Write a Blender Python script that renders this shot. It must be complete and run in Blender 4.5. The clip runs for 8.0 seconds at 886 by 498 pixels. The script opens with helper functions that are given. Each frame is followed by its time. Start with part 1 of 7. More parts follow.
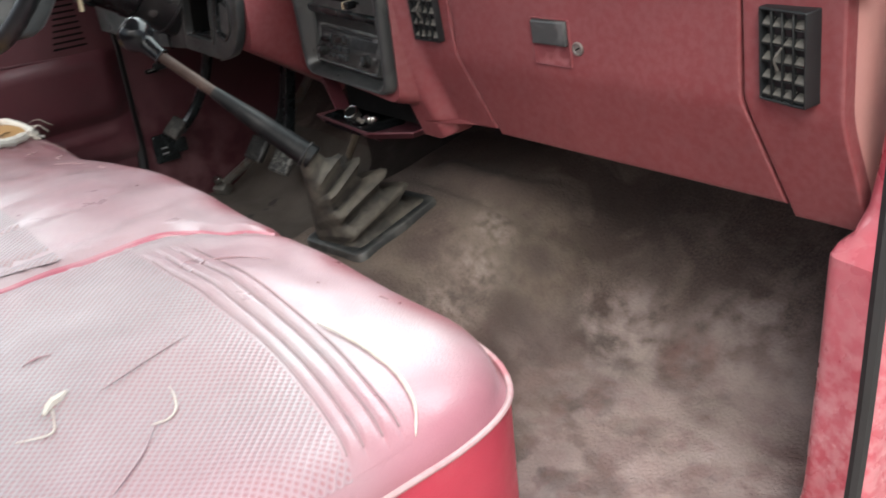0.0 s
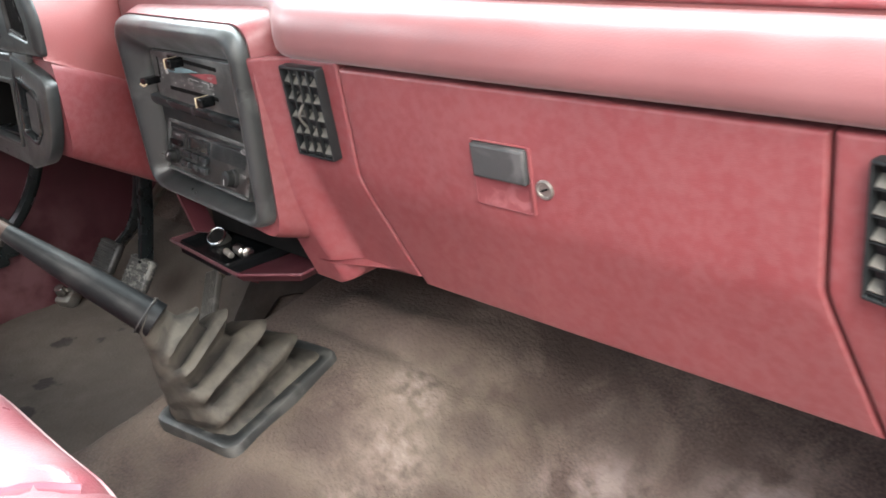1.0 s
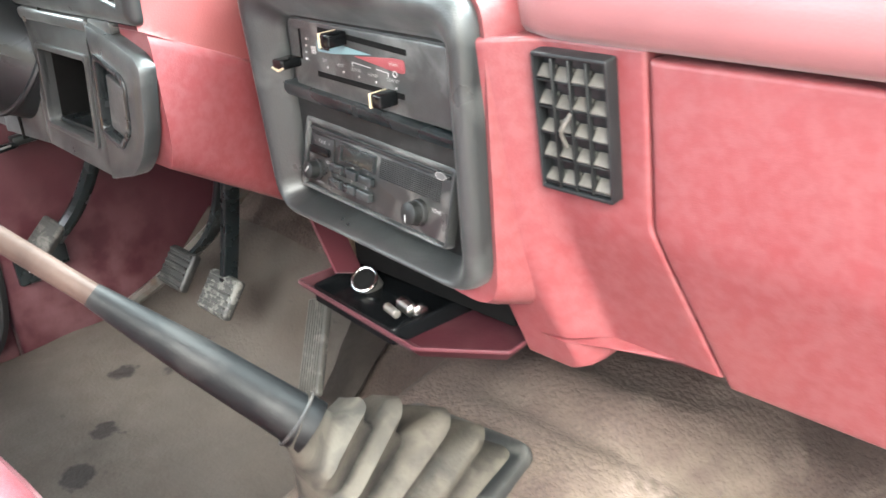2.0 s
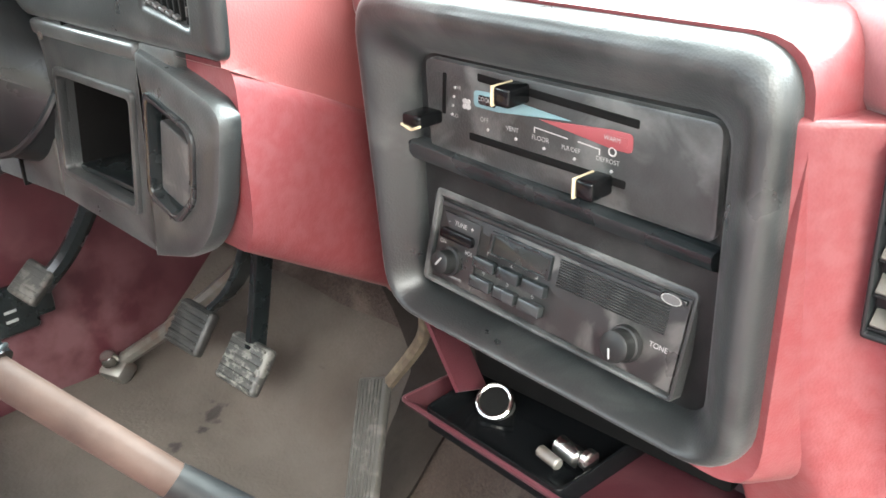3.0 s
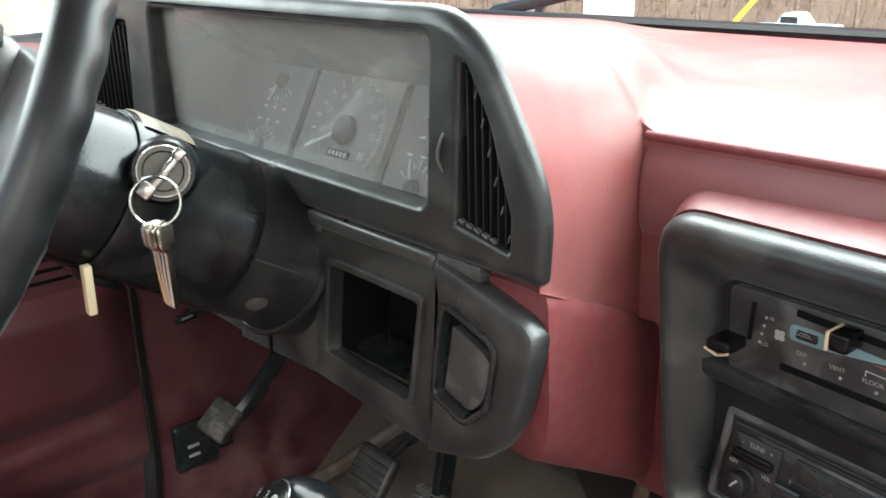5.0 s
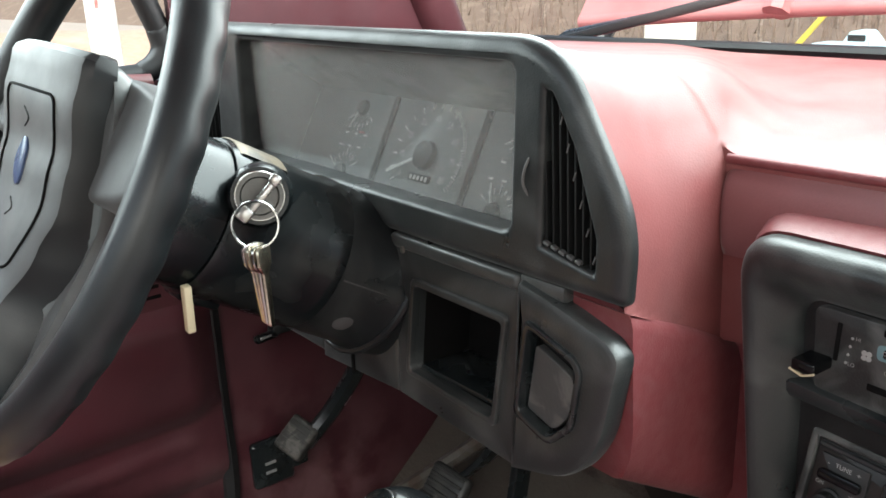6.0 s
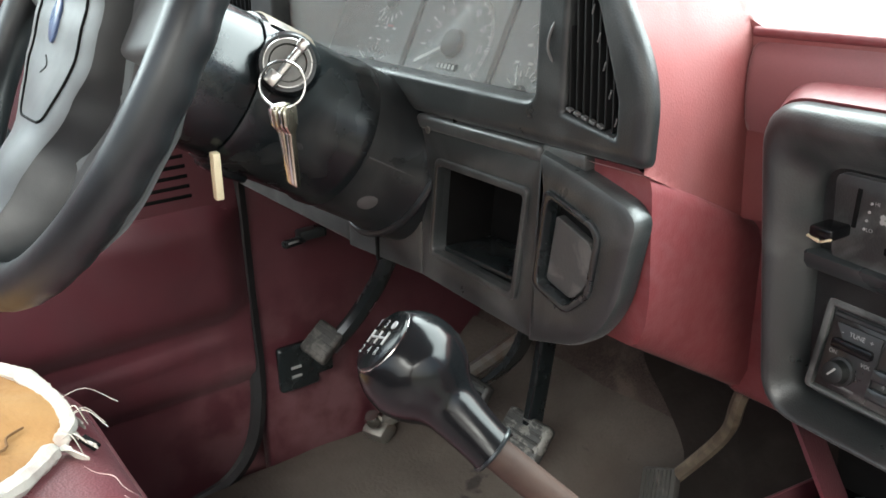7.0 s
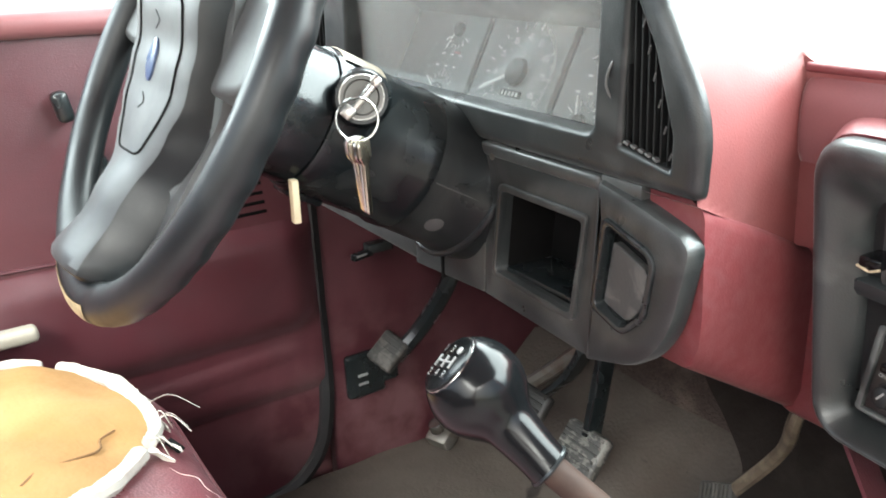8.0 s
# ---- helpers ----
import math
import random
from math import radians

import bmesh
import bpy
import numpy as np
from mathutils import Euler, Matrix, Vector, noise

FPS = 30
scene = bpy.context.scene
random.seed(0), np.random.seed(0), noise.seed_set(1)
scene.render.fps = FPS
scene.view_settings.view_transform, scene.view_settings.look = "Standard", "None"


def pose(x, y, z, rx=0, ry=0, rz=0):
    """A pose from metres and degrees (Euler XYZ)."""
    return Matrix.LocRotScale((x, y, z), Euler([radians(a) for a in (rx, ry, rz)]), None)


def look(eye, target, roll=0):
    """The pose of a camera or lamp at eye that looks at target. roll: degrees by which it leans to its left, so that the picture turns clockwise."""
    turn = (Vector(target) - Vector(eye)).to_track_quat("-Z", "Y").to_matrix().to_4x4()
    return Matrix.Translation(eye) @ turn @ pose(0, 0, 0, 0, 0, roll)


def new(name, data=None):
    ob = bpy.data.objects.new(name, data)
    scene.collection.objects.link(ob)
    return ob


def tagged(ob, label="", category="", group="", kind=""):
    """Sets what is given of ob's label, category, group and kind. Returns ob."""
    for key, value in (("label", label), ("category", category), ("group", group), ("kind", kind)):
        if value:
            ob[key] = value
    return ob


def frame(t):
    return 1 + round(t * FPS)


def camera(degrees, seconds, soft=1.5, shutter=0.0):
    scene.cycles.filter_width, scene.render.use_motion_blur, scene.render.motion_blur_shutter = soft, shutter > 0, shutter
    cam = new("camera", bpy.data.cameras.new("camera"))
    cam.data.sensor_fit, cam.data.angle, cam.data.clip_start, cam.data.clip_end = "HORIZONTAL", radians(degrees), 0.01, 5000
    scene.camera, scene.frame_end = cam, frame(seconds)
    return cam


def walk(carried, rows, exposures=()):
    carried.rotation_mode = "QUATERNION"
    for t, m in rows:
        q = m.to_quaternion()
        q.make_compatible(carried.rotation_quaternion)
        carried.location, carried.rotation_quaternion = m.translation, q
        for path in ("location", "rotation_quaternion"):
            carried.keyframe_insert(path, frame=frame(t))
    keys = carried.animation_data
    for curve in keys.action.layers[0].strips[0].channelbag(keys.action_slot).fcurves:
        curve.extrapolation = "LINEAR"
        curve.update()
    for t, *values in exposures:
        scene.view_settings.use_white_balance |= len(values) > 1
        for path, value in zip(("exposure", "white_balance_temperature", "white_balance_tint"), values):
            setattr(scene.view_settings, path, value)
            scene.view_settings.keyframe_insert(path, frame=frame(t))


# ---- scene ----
cam = camera(52.9, 8.0, soft=1.6, shutter=0.2)
PATH = [
    (0, (1.136, -0.675, 0.776), (-0.317, 0.42, -0.053), -6.5),
    (0.5, (0.986, -0.565, 0.772), (-0.306, 0.733, -0.033), -6.5),
    (0.8, (0.902, -0.448, 0.795), (-0.396, 0.821, -0.045), -7.1),
    (1, (0.821, -0.412, 0.777), (-0.498, 0.868, -0.012), -5.5),
    (1.5, (0.617, -0.357, 0.752), (-0.717, 0.893, -0.058), -4.8),
    (2, (0.451, -0.323, 0.74), (-0.874, 0.908, -0.114), -4.7),
    (2.2, (0.358, -0.292, 0.769), (-0.939, 0.897, -0.181), -5.9),
    (3.3, (0.181, -0.273, 0.721), (-1.063, 1.064, -0.093), -0.5),
    (3.5, (0.164, -0.279, 0.726), (-1.077, 1.064, -0.083), -0.4),
    (4, (0.135, -0.31, 0.754), (-1.145, 1.019, -0.018), -0.4),
    (4.5, (0.102, -0.33, 0.786), (-1.249, 0.959, 0.069), -1.1),
    (5, (0.091, -0.356, 0.809), (-1.333, 0.883, 0.151), -1.5),
    (5.2, (0.092, -0.365, 0.815), (-1.36, 0.853, 0.175), -1.7),
    (6.3, (0.096, -0.386, 0.814), (-1.436, 0.743, 0.2), -2.7),
    (6.5, (0.104, -0.391, 0.803), (-1.431, 0.725, 0.172), -2.4),
    (7, (0.118, -0.395, 0.762), (-1.418, 0.678, 0.063), -2.0),
    (7.5, (0.132, -0.397, 0.762), (-1.413, 0.639, 0.026), -2.0),
    (8, (0.144, -0.412, 0.789), (-1.472, 0.545, 0.103), -3.0),
]
walk(cam, [(t, look(eye, target, roll)) for t, eye, target, roll in PATH],
     [(t, e, k, 8 if t < 1.8 else 4) for t, e, k in ((0.0, 1.05, 6300), (0.5, 1.72, 6300), (1.0, 2.05, 6300), (1.5, 2.4, 6250), (2.0, 3.34, 6250), (3.5, 3.08, 6350), (4.0, 3.03, 6350), (5.0, 1.65, 6400), (6.5, 1.4, 6300), (7.0, 1.9, 6300), (7.5, 2.45, 6300), (8.0, 2.35, 6300))])

# ---------------------------------------------------------------- light
world = bpy.data.worlds.new("overcast_sky")
scene.world = world
world.use_nodes = True
wn = world.node_tree
sky = wn.nodes.new("ShaderNodeTexSky")
sky.sky_type, sky.sun_disc = "NISHITA", False
sky.sun_elevation, sky.sun_rotation = radians(48), radians(132)
sky.air_density, sky.dust_density = 1.0, 6.0
wn.links.new(sky.outputs["Color"], wn.nodes["Background"].inputs["Color"])
wn.nodes["Background"].inputs["Strength"].default_value = 0.12

sun = new("sun", bpy.data.lights.new("sun", "SUN"))
sun.data.energy, sun.data.angle, sun.data.color = 2.3, radians(40), (0.98, 1.0, 0.97)
sun.matrix_world = look((4.0, -3.6, 6.3), (0.0, 0.0, 0.4))


def opening_light(name, m, width, height, watts):
    """The sky's light through one of the cab's openings."""
    lamp = new(name, bpy.data.lights.new(name, "AREA"))
    lamp.data.shape, lamp.data.size, lamp.data.size_y, lamp.data.energy = "RECTANGLE", width, height, watts
    lamp.data.color = (0.92, 1.0, 0.985)
    lamp.matrix_world = m
    return lamp


opening_light("windshield_daylight", look((-0.1, 0.3, 1.06), (-0.1, -0.1, 0.5)), 1.5, 0.42, 12.4)
opening_light("doorway_daylight", look((1.02, -0.42, 0.95), (0.3, 0.12, 0.55)), 0.95, 0.55, 0.35)
opening_light("driver_window_daylight", look((-0.97, -0.4, 1.02), (-0.2, -0.25, 0.6)), 0.8, 0.4, 3.6)
opening_light("rear_window_daylight", look((-0.1, -0.97, 1.02), (-0.1, 0.2, 0.75)), 1.3, 0.36, 0.7)

# ---------------------------------------------------------------- materials
def surface(name, color, rough=0.5, metal=0.0, spots=None, spot_scale=6.0, spot_amount=0.5, vary=0.12,
            grain=400.0, bump=0.1, rough_vary=0.12, pores=0.0, coat=0.0, spot_edge=0.12, second=None, second_scale=2.0, second_amount=0.4, spot_at=0.5, sheen=0.0, grain_amount=0.35, spec=0.5):
    """A worn surface: base colour with fine grain, broad variation, stains of a second colour and a fine relief."""
    m = bpy.data.materials.new(name)
    m.use_nodes = True
    nt = m.node_tree
    bsdf = nt.nodes["Principled BSDF"]
    bsdf.inputs["Metallic"].default_value = metal
    bsdf.inputs["Coat Weight"].default_value = coat
    bsdf.inputs["Sheen Weight"].default_value = sheen
    bsdf.inputs["Sheen Roughness"].default_value = 0.4
    bsdf.inputs["Specular IOR Level"].default_value = spec
    co = nt.nodes.new("ShaderNodeTexCoord").outputs["Object"]

    def noise_tex(scale, detail=4.0, dist=0.0):
        n = nt.nodes.new("ShaderNodeTexNoise")
        n.inputs["Scale"].default_value, n.inputs["Detail"].default_value = scale, detail
        n.inputs["Distortion"].default_value = dist
        nt.links.new(co, n.inputs["Vector"])
        return n.outputs["Fac"]

    def ramp(fac, lo, hi):
        r = nt.nodes.new("ShaderNodeMapRange")
        r.inputs["From Min"].default_value, r.inputs["From Max"].default_value = lo, hi
        nt.links.new(fac, r.inputs["Value"])
        return r.outputs["Result"]

    def mix(fac, a, b):
        x = nt.nodes.new("ShaderNodeMix")
        x.data_type = "RGBA"
        nt.links.new(fac, x.inputs["Factor"])
        for sock, v in ((x.inputs["A"], a), (x.inputs["B"], b)):
            if isinstance(v, tuple):
                sock.default_value = (*v, 1.0)
            else:
                nt.links.new(v, sock)
        return x.outputs["Result"]

    def times(fac, k):
        x = nt.nodes.new("ShaderNodeMath")
        x.operation = "MULTIPLY"
        nt.links.new(fac, x.inputs[0])
        x.inputs[1].default_value = k
        return x.outputs[0]

    dark = tuple(c * (1 - vary) for c in color)
    light = tuple(min(1.0, c * (1 + vary)) for c in color)
    col = mix(ramp(noise_tex(9.0), 0.3, 0.7), dark, light)
    col = mix(times(ramp(noise_tex(grain, 2.0), 0.35, 0.65), grain_amount), col, dark)
    if second:
        col = mix(times(ramp(noise_tex(second_scale, 3.0, 0.4), 0.42, 0.62), second_amount), col, second)
    if spots:
        col = mix(times(ramp(noise_tex(spot_scale, 6.0, 0.6), spot_at, spot_at + spot_edge), spot_amount), col, spots)
    nt.links.new(col, bsdf.inputs["Base Color"])
    r = nt.nodes.new("ShaderNodeMapRange")
    r.inputs["To Min"].default_value, r.inputs["To Max"].default_value = max(0.02, rough - rough_vary), min(1.0, rough + rough_vary)
    r.inputs["From Min"].default_value, r.inputs["From Max"].default_value = 0.3, 0.7
    nt.links.new(noise_tex(22.0, 5.0), r.inputs["Value"])
    nt.links.new(r.outputs["Result"], bsdf.inputs["Roughness"])
    if bump:
        b = nt.nodes.new("ShaderNodeBump")
        b.inputs["Strength"].default_value, b.inputs["Distance"].default_value = bump, 0.003 if bump > 0.8 else 0.002
        if pores:
            v = nt.nodes.new("ShaderNodeTexVoronoi")
            v.inputs["Scale"].default_value = pores
            nt.links.new(co, v.inputs["Vector"])
            nt.links.new(v.outputs["Distance"], b.inputs["Height"])
        else:
            nt.links.new(noise_tex(grain * 0.6, 3.0), b.inputs["Height"])
        nt.links.new(b.outputs["Normal"], bsdf.inputs["Normal"])
    return m


RED = surface("faded_red_vinyl", (0.143, 0.032, 0.036), 0.43, sheen=0.02, vary=0.06, spots=(0.23, 0.065, 0.07), spot_scale=5, spot_amount=0.15, spot_edge=0.3,
              grain=700, bump=0.08, pores=640, second=(0.112, 0.02, 0.024), second_scale=4, second_amount=0.35)
PAD = surface("dusty_burgundy_pad", (0.185, 0.073, 0.077), 0.42, sheen=0.18, spots=(0.25, 0.12, 0.125), spot_scale=5, spot_amount=0.3, spot_edge=0.3,
              grain=600, bump=0.05, pores=560)
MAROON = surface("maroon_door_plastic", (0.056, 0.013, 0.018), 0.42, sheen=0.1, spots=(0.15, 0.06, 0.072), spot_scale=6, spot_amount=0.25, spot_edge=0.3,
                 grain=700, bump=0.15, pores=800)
PAINT = surface("worn_red_paint", (0.3, 0.022, 0.04), 0.3, spots=(0.48, 0.26, 0.27), spot_scale=60, spot_amount=0.15, spot_at=0.56, spot_edge=0.1,
                grain=500, bump=0.06, coat=0.3, second=(0.42, 0.15, 0.18), second_scale=6, second_amount=0.25)
BLACK = surface("dusty_black_plastic", (0.026, 0.0295, 0.0295), 0.42, sheen=0.12, spec=0.4, spots=(0.105, 0.11, 0.106), spot_scale=24, spot_amount=0.6, spot_at=0.49, spot_edge=0.11,
                grain=800, bump=0.08, pores=750, second=(0.012, 0.013, 0.013), second_scale=20, second_amount=0.75)
POD_BLACK = surface("black_dash_plastic", (0.015, 0.018, 0.0185), 0.38, sheen=0.1, spots=(0.075, 0.08, 0.078), spot_scale=18, spot_amount=0.5, spot_at=0.5, spot_edge=0.2, grain=800, bump=0.07, pores=700, second=(0.009, 0.01, 0.0105), second_scale=13, second_amount=0.5)
SMOOTH_BLACK = surface("smooth_black_plastic", (0.009, 0.012, 0.013), 0.27, spots=(0.09, 0.096, 0.096), spot_scale=12, spot_amount=0.4, spot_edge=0.3,
                       grain=600, bump=0.04)
GLOSS_BLACK = surface("gloss_black_plastic", (0.004, 0.0045, 0.005), 0.18, spec=0.2, vary=0.05, grain=300, bump=0.01, rough_vary=0.04)
GREY = surface("dusty_grey_plastic", (0.075, 0.075, 0.075), 0.5, spots=(0.17, 0.16, 0.15), spot_scale=10, spot_amount=0.5, spot_edge=0.3, grain=700, bump=0.1)
# near-black: paints the shade in hollows and gaps, also used for small black parts
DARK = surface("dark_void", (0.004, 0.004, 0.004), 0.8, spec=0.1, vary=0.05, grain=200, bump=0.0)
WHEEL_GREY = surface("greyed_black_vinyl", (0.06, 0.063, 0.063), 0.46, sheen=0.07, spots=(0.12, 0.125, 0.122), spot_scale=14, spot_amount=0.6, spot_edge=0.2, grain=700, bump=0.03, pores=900)
RIM_BLACK = surface("satin_black_rim_vinyl", (0.009, 0.0105, 0.0115), 0.4, spec=0.35, spots=(0.05, 0.053, 0.052), spot_scale=11, spot_amount=0.4, spot_edge=0.3, grain=600, bump=0.03, pores=900)
COLUMN = surface("shiny_black_column", (0.006, 0.008, 0.009), 0.22, spec=0.3, spots=(0.045, 0.047, 0.045), spot_scale=14, spot_amount=0.35, spot_edge=0.15, grain=600, bump=0.04)
CLUSTER_INNER = surface("soft_black_hood_lining", (0.016, 0.02, 0.021), 0.5, vary=0.1, grain=500, bump=0.05)
RUBBER = surface("dusty_black_rubber", (0.02, 0.02, 0.02), 0.6, spots=(0.16, 0.135, 0.11), spot_scale=16, spot_amount=0.55, spot_edge=0.2, grain=400, bump=0.2)
TAN_RUBBER = surface("muddy_tan_rubber", (0.062, 0.056, 0.046), 0.7, spec=0.2, spots=(0.016, 0.0155, 0.0145), spot_scale=24, spot_amount=0.8, spot_edge=0.14, grain=400, bump=0.25, second=(0.03, 0.028, 0.024), second_scale=34, second_amount=0.7)
CHROME = surface("worn_chrome", (0.5, 0.495, 0.48), 0.2, 1.0, spots=(0.4, 0.36, 0.3), spot_scale=60, spot_amount=0.4, grain=600, bump=0.03)
BRASS = surface("nickel_key_metal", (0.62, 0.56, 0.44), 0.3, 1.0, grain=900, bump=0.1)
STEEL = surface("scuffed_steel", (0.2, 0.19, 0.175), 0.4, 0.7, spots=(0.14, 0.09, 0.06), spot_scale=30, spot_amount=0.6, grain=500, bump=0.12)
COPPER = surface("worn_brown_lever", (0.046, 0.03, 0.024), 0.5, 0.0, spec=0.12, spots=(0.1, 0.068, 0.056), spot_scale=24, spot_amount=0.45, spot_edge=0.2, grain=500, bump=0.08, second=(0.022, 0.014, 0.012), second_scale=26, second_amount=0.7)
WHITE_INK = surface("white_print", (0.26, 0.26, 0.255), 0.6, vary=0.05, grain=900, bump=0.0)
BLUE_INK = surface("pale_blue_print", (0.13, 0.22, 0.24), 0.5, vary=0.05, grain=900, bump=0.0)
RED_INK = surface("red_print", (0.19, 0.04, 0.046), 0.5, vary=0.05, grain=900, bump=0.0)
BEIGE = surface("yellowed_beige_plastic", (0.5, 0.42, 0.28), 0.45, vary=0.1, grain=500, bump=0.05)
FOAM = surface("aged_orange_foam", (0.25, 0.13, 0.043), 0.9, spots=(0.19, 0.085, 0.022), spot_scale=11, spot_amount=0.5, spot_edge=0.25, grain=300, bump=0.4, second=(0.35, 0.22, 0.095), second_scale=5)
FRAY = surface("frayed_white_backing", (0.44, 0.41, 0.365), 0.95, spots=(0.3, 0.22, 0.2), spot_scale=30, spot_amount=0.4, grain=500, bump=0.4)
VINYL_PALE = surface("faded_pink_vinyl", (0.245, 0.15, 0.165), 0.38, sheen=0.06, spots=(0.24, 0.205, 0.21), spot_scale=3.5, spot_at=0.44, spot_amount=0.85, spot_edge=0.25, grain=500, bump=0.15, pores=420)
VINYL_RED = surface("red_seat_vinyl", (0.36, 0.03, 0.055), 0.34, spots=(0.55, 0.2, 0.22), spot_scale=8, spot_amount=0.35, spot_edge=0.3, grain=500, bump=0.12, pores=600)
MESH_PALE = surface("perforated_pink_vinyl", (0.215, 0.195, 0.2), 0.42, spots=(0.22, 0.155, 0.168), spot_scale=3.5, spot_amount=0.75, spot_edge=0.25, grain=400, bump=0.0)
CARPET = surface("worn_brown_carpet", (0.058, 0.041, 0.034), 0.95, spots=(0.17, 0.138, 0.115), spot_scale=9, spot_amount=0.35, spot_at=0.56, spot_edge=0.12, grain_amount=0.95, grain=300, bump=1.0, vary=0.5,
                 second=(0.046, 0.031, 0.025), second_scale=4.5, second_amount=0.8)
MAT_FLOOR = surface("muddy_grey_floor_mat", (0.057, 0.046, 0.038), 0.85, spot_at=0.7, grain_amount=0.6, spots=(0.016, 0.011, 0.009), spot_scale=13, spot_amount=0.85, spot_edge=0.04, grain=300, bump=0.5, vary=0.2,
                    second=(0.074, 0.06, 0.05), second_scale=3.0)
FLOOR_DARK = surface("mottled_black_sheet", (0.02, 0.0155, 0.0135), 0.8, spec=0.15, spots=(0.04, 0.034, 0.029), spot_scale=14, spot_amount=0.5, spot_edge=0.2, grain=250, bump=0.4)
SEAL = surface("black_rubber_seal", (0.012, 0.012, 0.013), 0.5, vary=0.1, grain=300, bump=0.1)
HEADLINER = surface("dull_red_headliner", (0.14, 0.062, 0.062), 0.9, grain=300, bump=0.2)
DIRT = surface("dry_dirt", (0.31, 0.275, 0.235), 0.95, spots=(0.25, 0.215, 0.175), spot_scale=0.6, spot_amount=0.5, spot_edge=0.3, grain=40, bump=0.4)


def perforate(m, pitch):
    """Fine rows of dark holes in a vinyl sheet."""
    nt = m.node_tree
    bsdf = nt.nodes["Principled BSDF"]
    src = bsdf.inputs["Base Color"].links[0].from_socket
    co = nt.nodes.new("ShaderNodeTexCoord").outputs["Object"]
    v = nt.nodes.new("ShaderNodeTexVoronoi")
    v.voronoi_dimensions = "2D"
    v.inputs["Scale"].default_value, v.inputs["Randomness"].default_value = 1.0 / pitch, 0.12
    mp = nt.nodes.new("ShaderNodeMapping")
    mp.inputs["Rotation"].default_value = (0, 0, radians(45))
    nt.links.new(co, mp.inputs["Vector"])
    nt.links.new(mp.outputs["Vector"], v.inputs["Vector"])
    r = nt.nodes.new("ShaderNodeMapRange")
    r.inputs["From Min"].default_value, r.inputs["From Max"].default_value = 0.18, 0.42
    r.inputs["To Min"].default_value, r.inputs["To Max"].default_value = 0.68, 0.0
    nt.links.new(v.outputs["Distance"], r.inputs["Value"])
    x = nt.nodes.new("ShaderNodeMix")
    x.data_type = "RGBA"
    nt.links.new(r.outputs["Result"], x.inputs["Factor"])
    nt.links.new(src, x.inputs["A"])
    x.inputs["B"].default_value = (0.2, 0.07, 0.08, 1)
    nt.links.new(x.outputs["Result"], bsdf.inputs["Base Color"])
    b = nt.nodes.new("ShaderNodeBump")
    b.inputs["Strength"].default_value, b.inputs["Distance"].default_value = 0.5, 0.002
    nt.links.new(v.outputs["Distance"], b.inputs["Height"])
    nt.links.new(b.outputs["Normal"], bsdf.inputs["Normal"])


def tint_near(m, color, centre, inner, outer, amount, scale=0.0, edge=0.15):
    """Fades a surface towards another colour round one place, broken up by noise."""
    nt = m.node_tree
    bsdf = nt.nodes["Principled BSDF"]
    src = bsdf.inputs["Base Color"].links[0].from_socket
    co = nt.nodes.new("ShaderNodeTexCoord").outputs["Object"]
    d = nt.nodes.new("ShaderNodeVectorMath")
    d.operation = "DISTANCE"
    nt.links.new(co, d.inputs[0])
    d.inputs[1].default_value = centre
    r = nt.nodes.new("ShaderNodeMapRange")
    r.interpolation_type = "SMOOTHSTEP"
    r.inputs["From Min"].default_value, r.inputs["From Max"].default_value = inner, outer
    r.inputs["To Min"].default_value, r.inputs["To Max"].default_value = amount, 0.0
    nt.links.new(d.outputs["Value"], r.inputs["Value"])
    fac = r.outputs["Result"]
    if scale:
        n = nt.nodes.new("ShaderNodeTexNoise")
        n.inputs["Scale"].default_value, n.inputs["Detail"].default_value, n.inputs["Distortion"].default_value = scale, 8.0, 0.1
        nt.links.new(co, n.inputs["Vector"])
        k = nt.nodes.new("ShaderNodeMapRange")
        k.inputs["From Min"].default_value, k.inputs["From Max"].default_value = 0.5 - edge, 0.5 + edge
        nt.links.new(n.outputs["Fac"], k.inputs["Value"])
        x = nt.nodes.new("ShaderNodeMath")
        x.operation = "MULTIPLY"
        nt.links.new(fac, x.inputs[0])
        nt.links.new(k.outputs["Result"], x.inputs[1])
        fac = x.outputs[0]
    x = nt.nodes.new("ShaderNodeMix")
    x.data_type = "RGBA"
    nt.links.new(fac, x.inputs["Factor"])
    nt.links.new(src, x.inputs["A"])
    x.inputs["B"].default_value = (*color, 1)
    nt.links.new(x.outputs["Result"], bsdf.inputs["Base Color"])


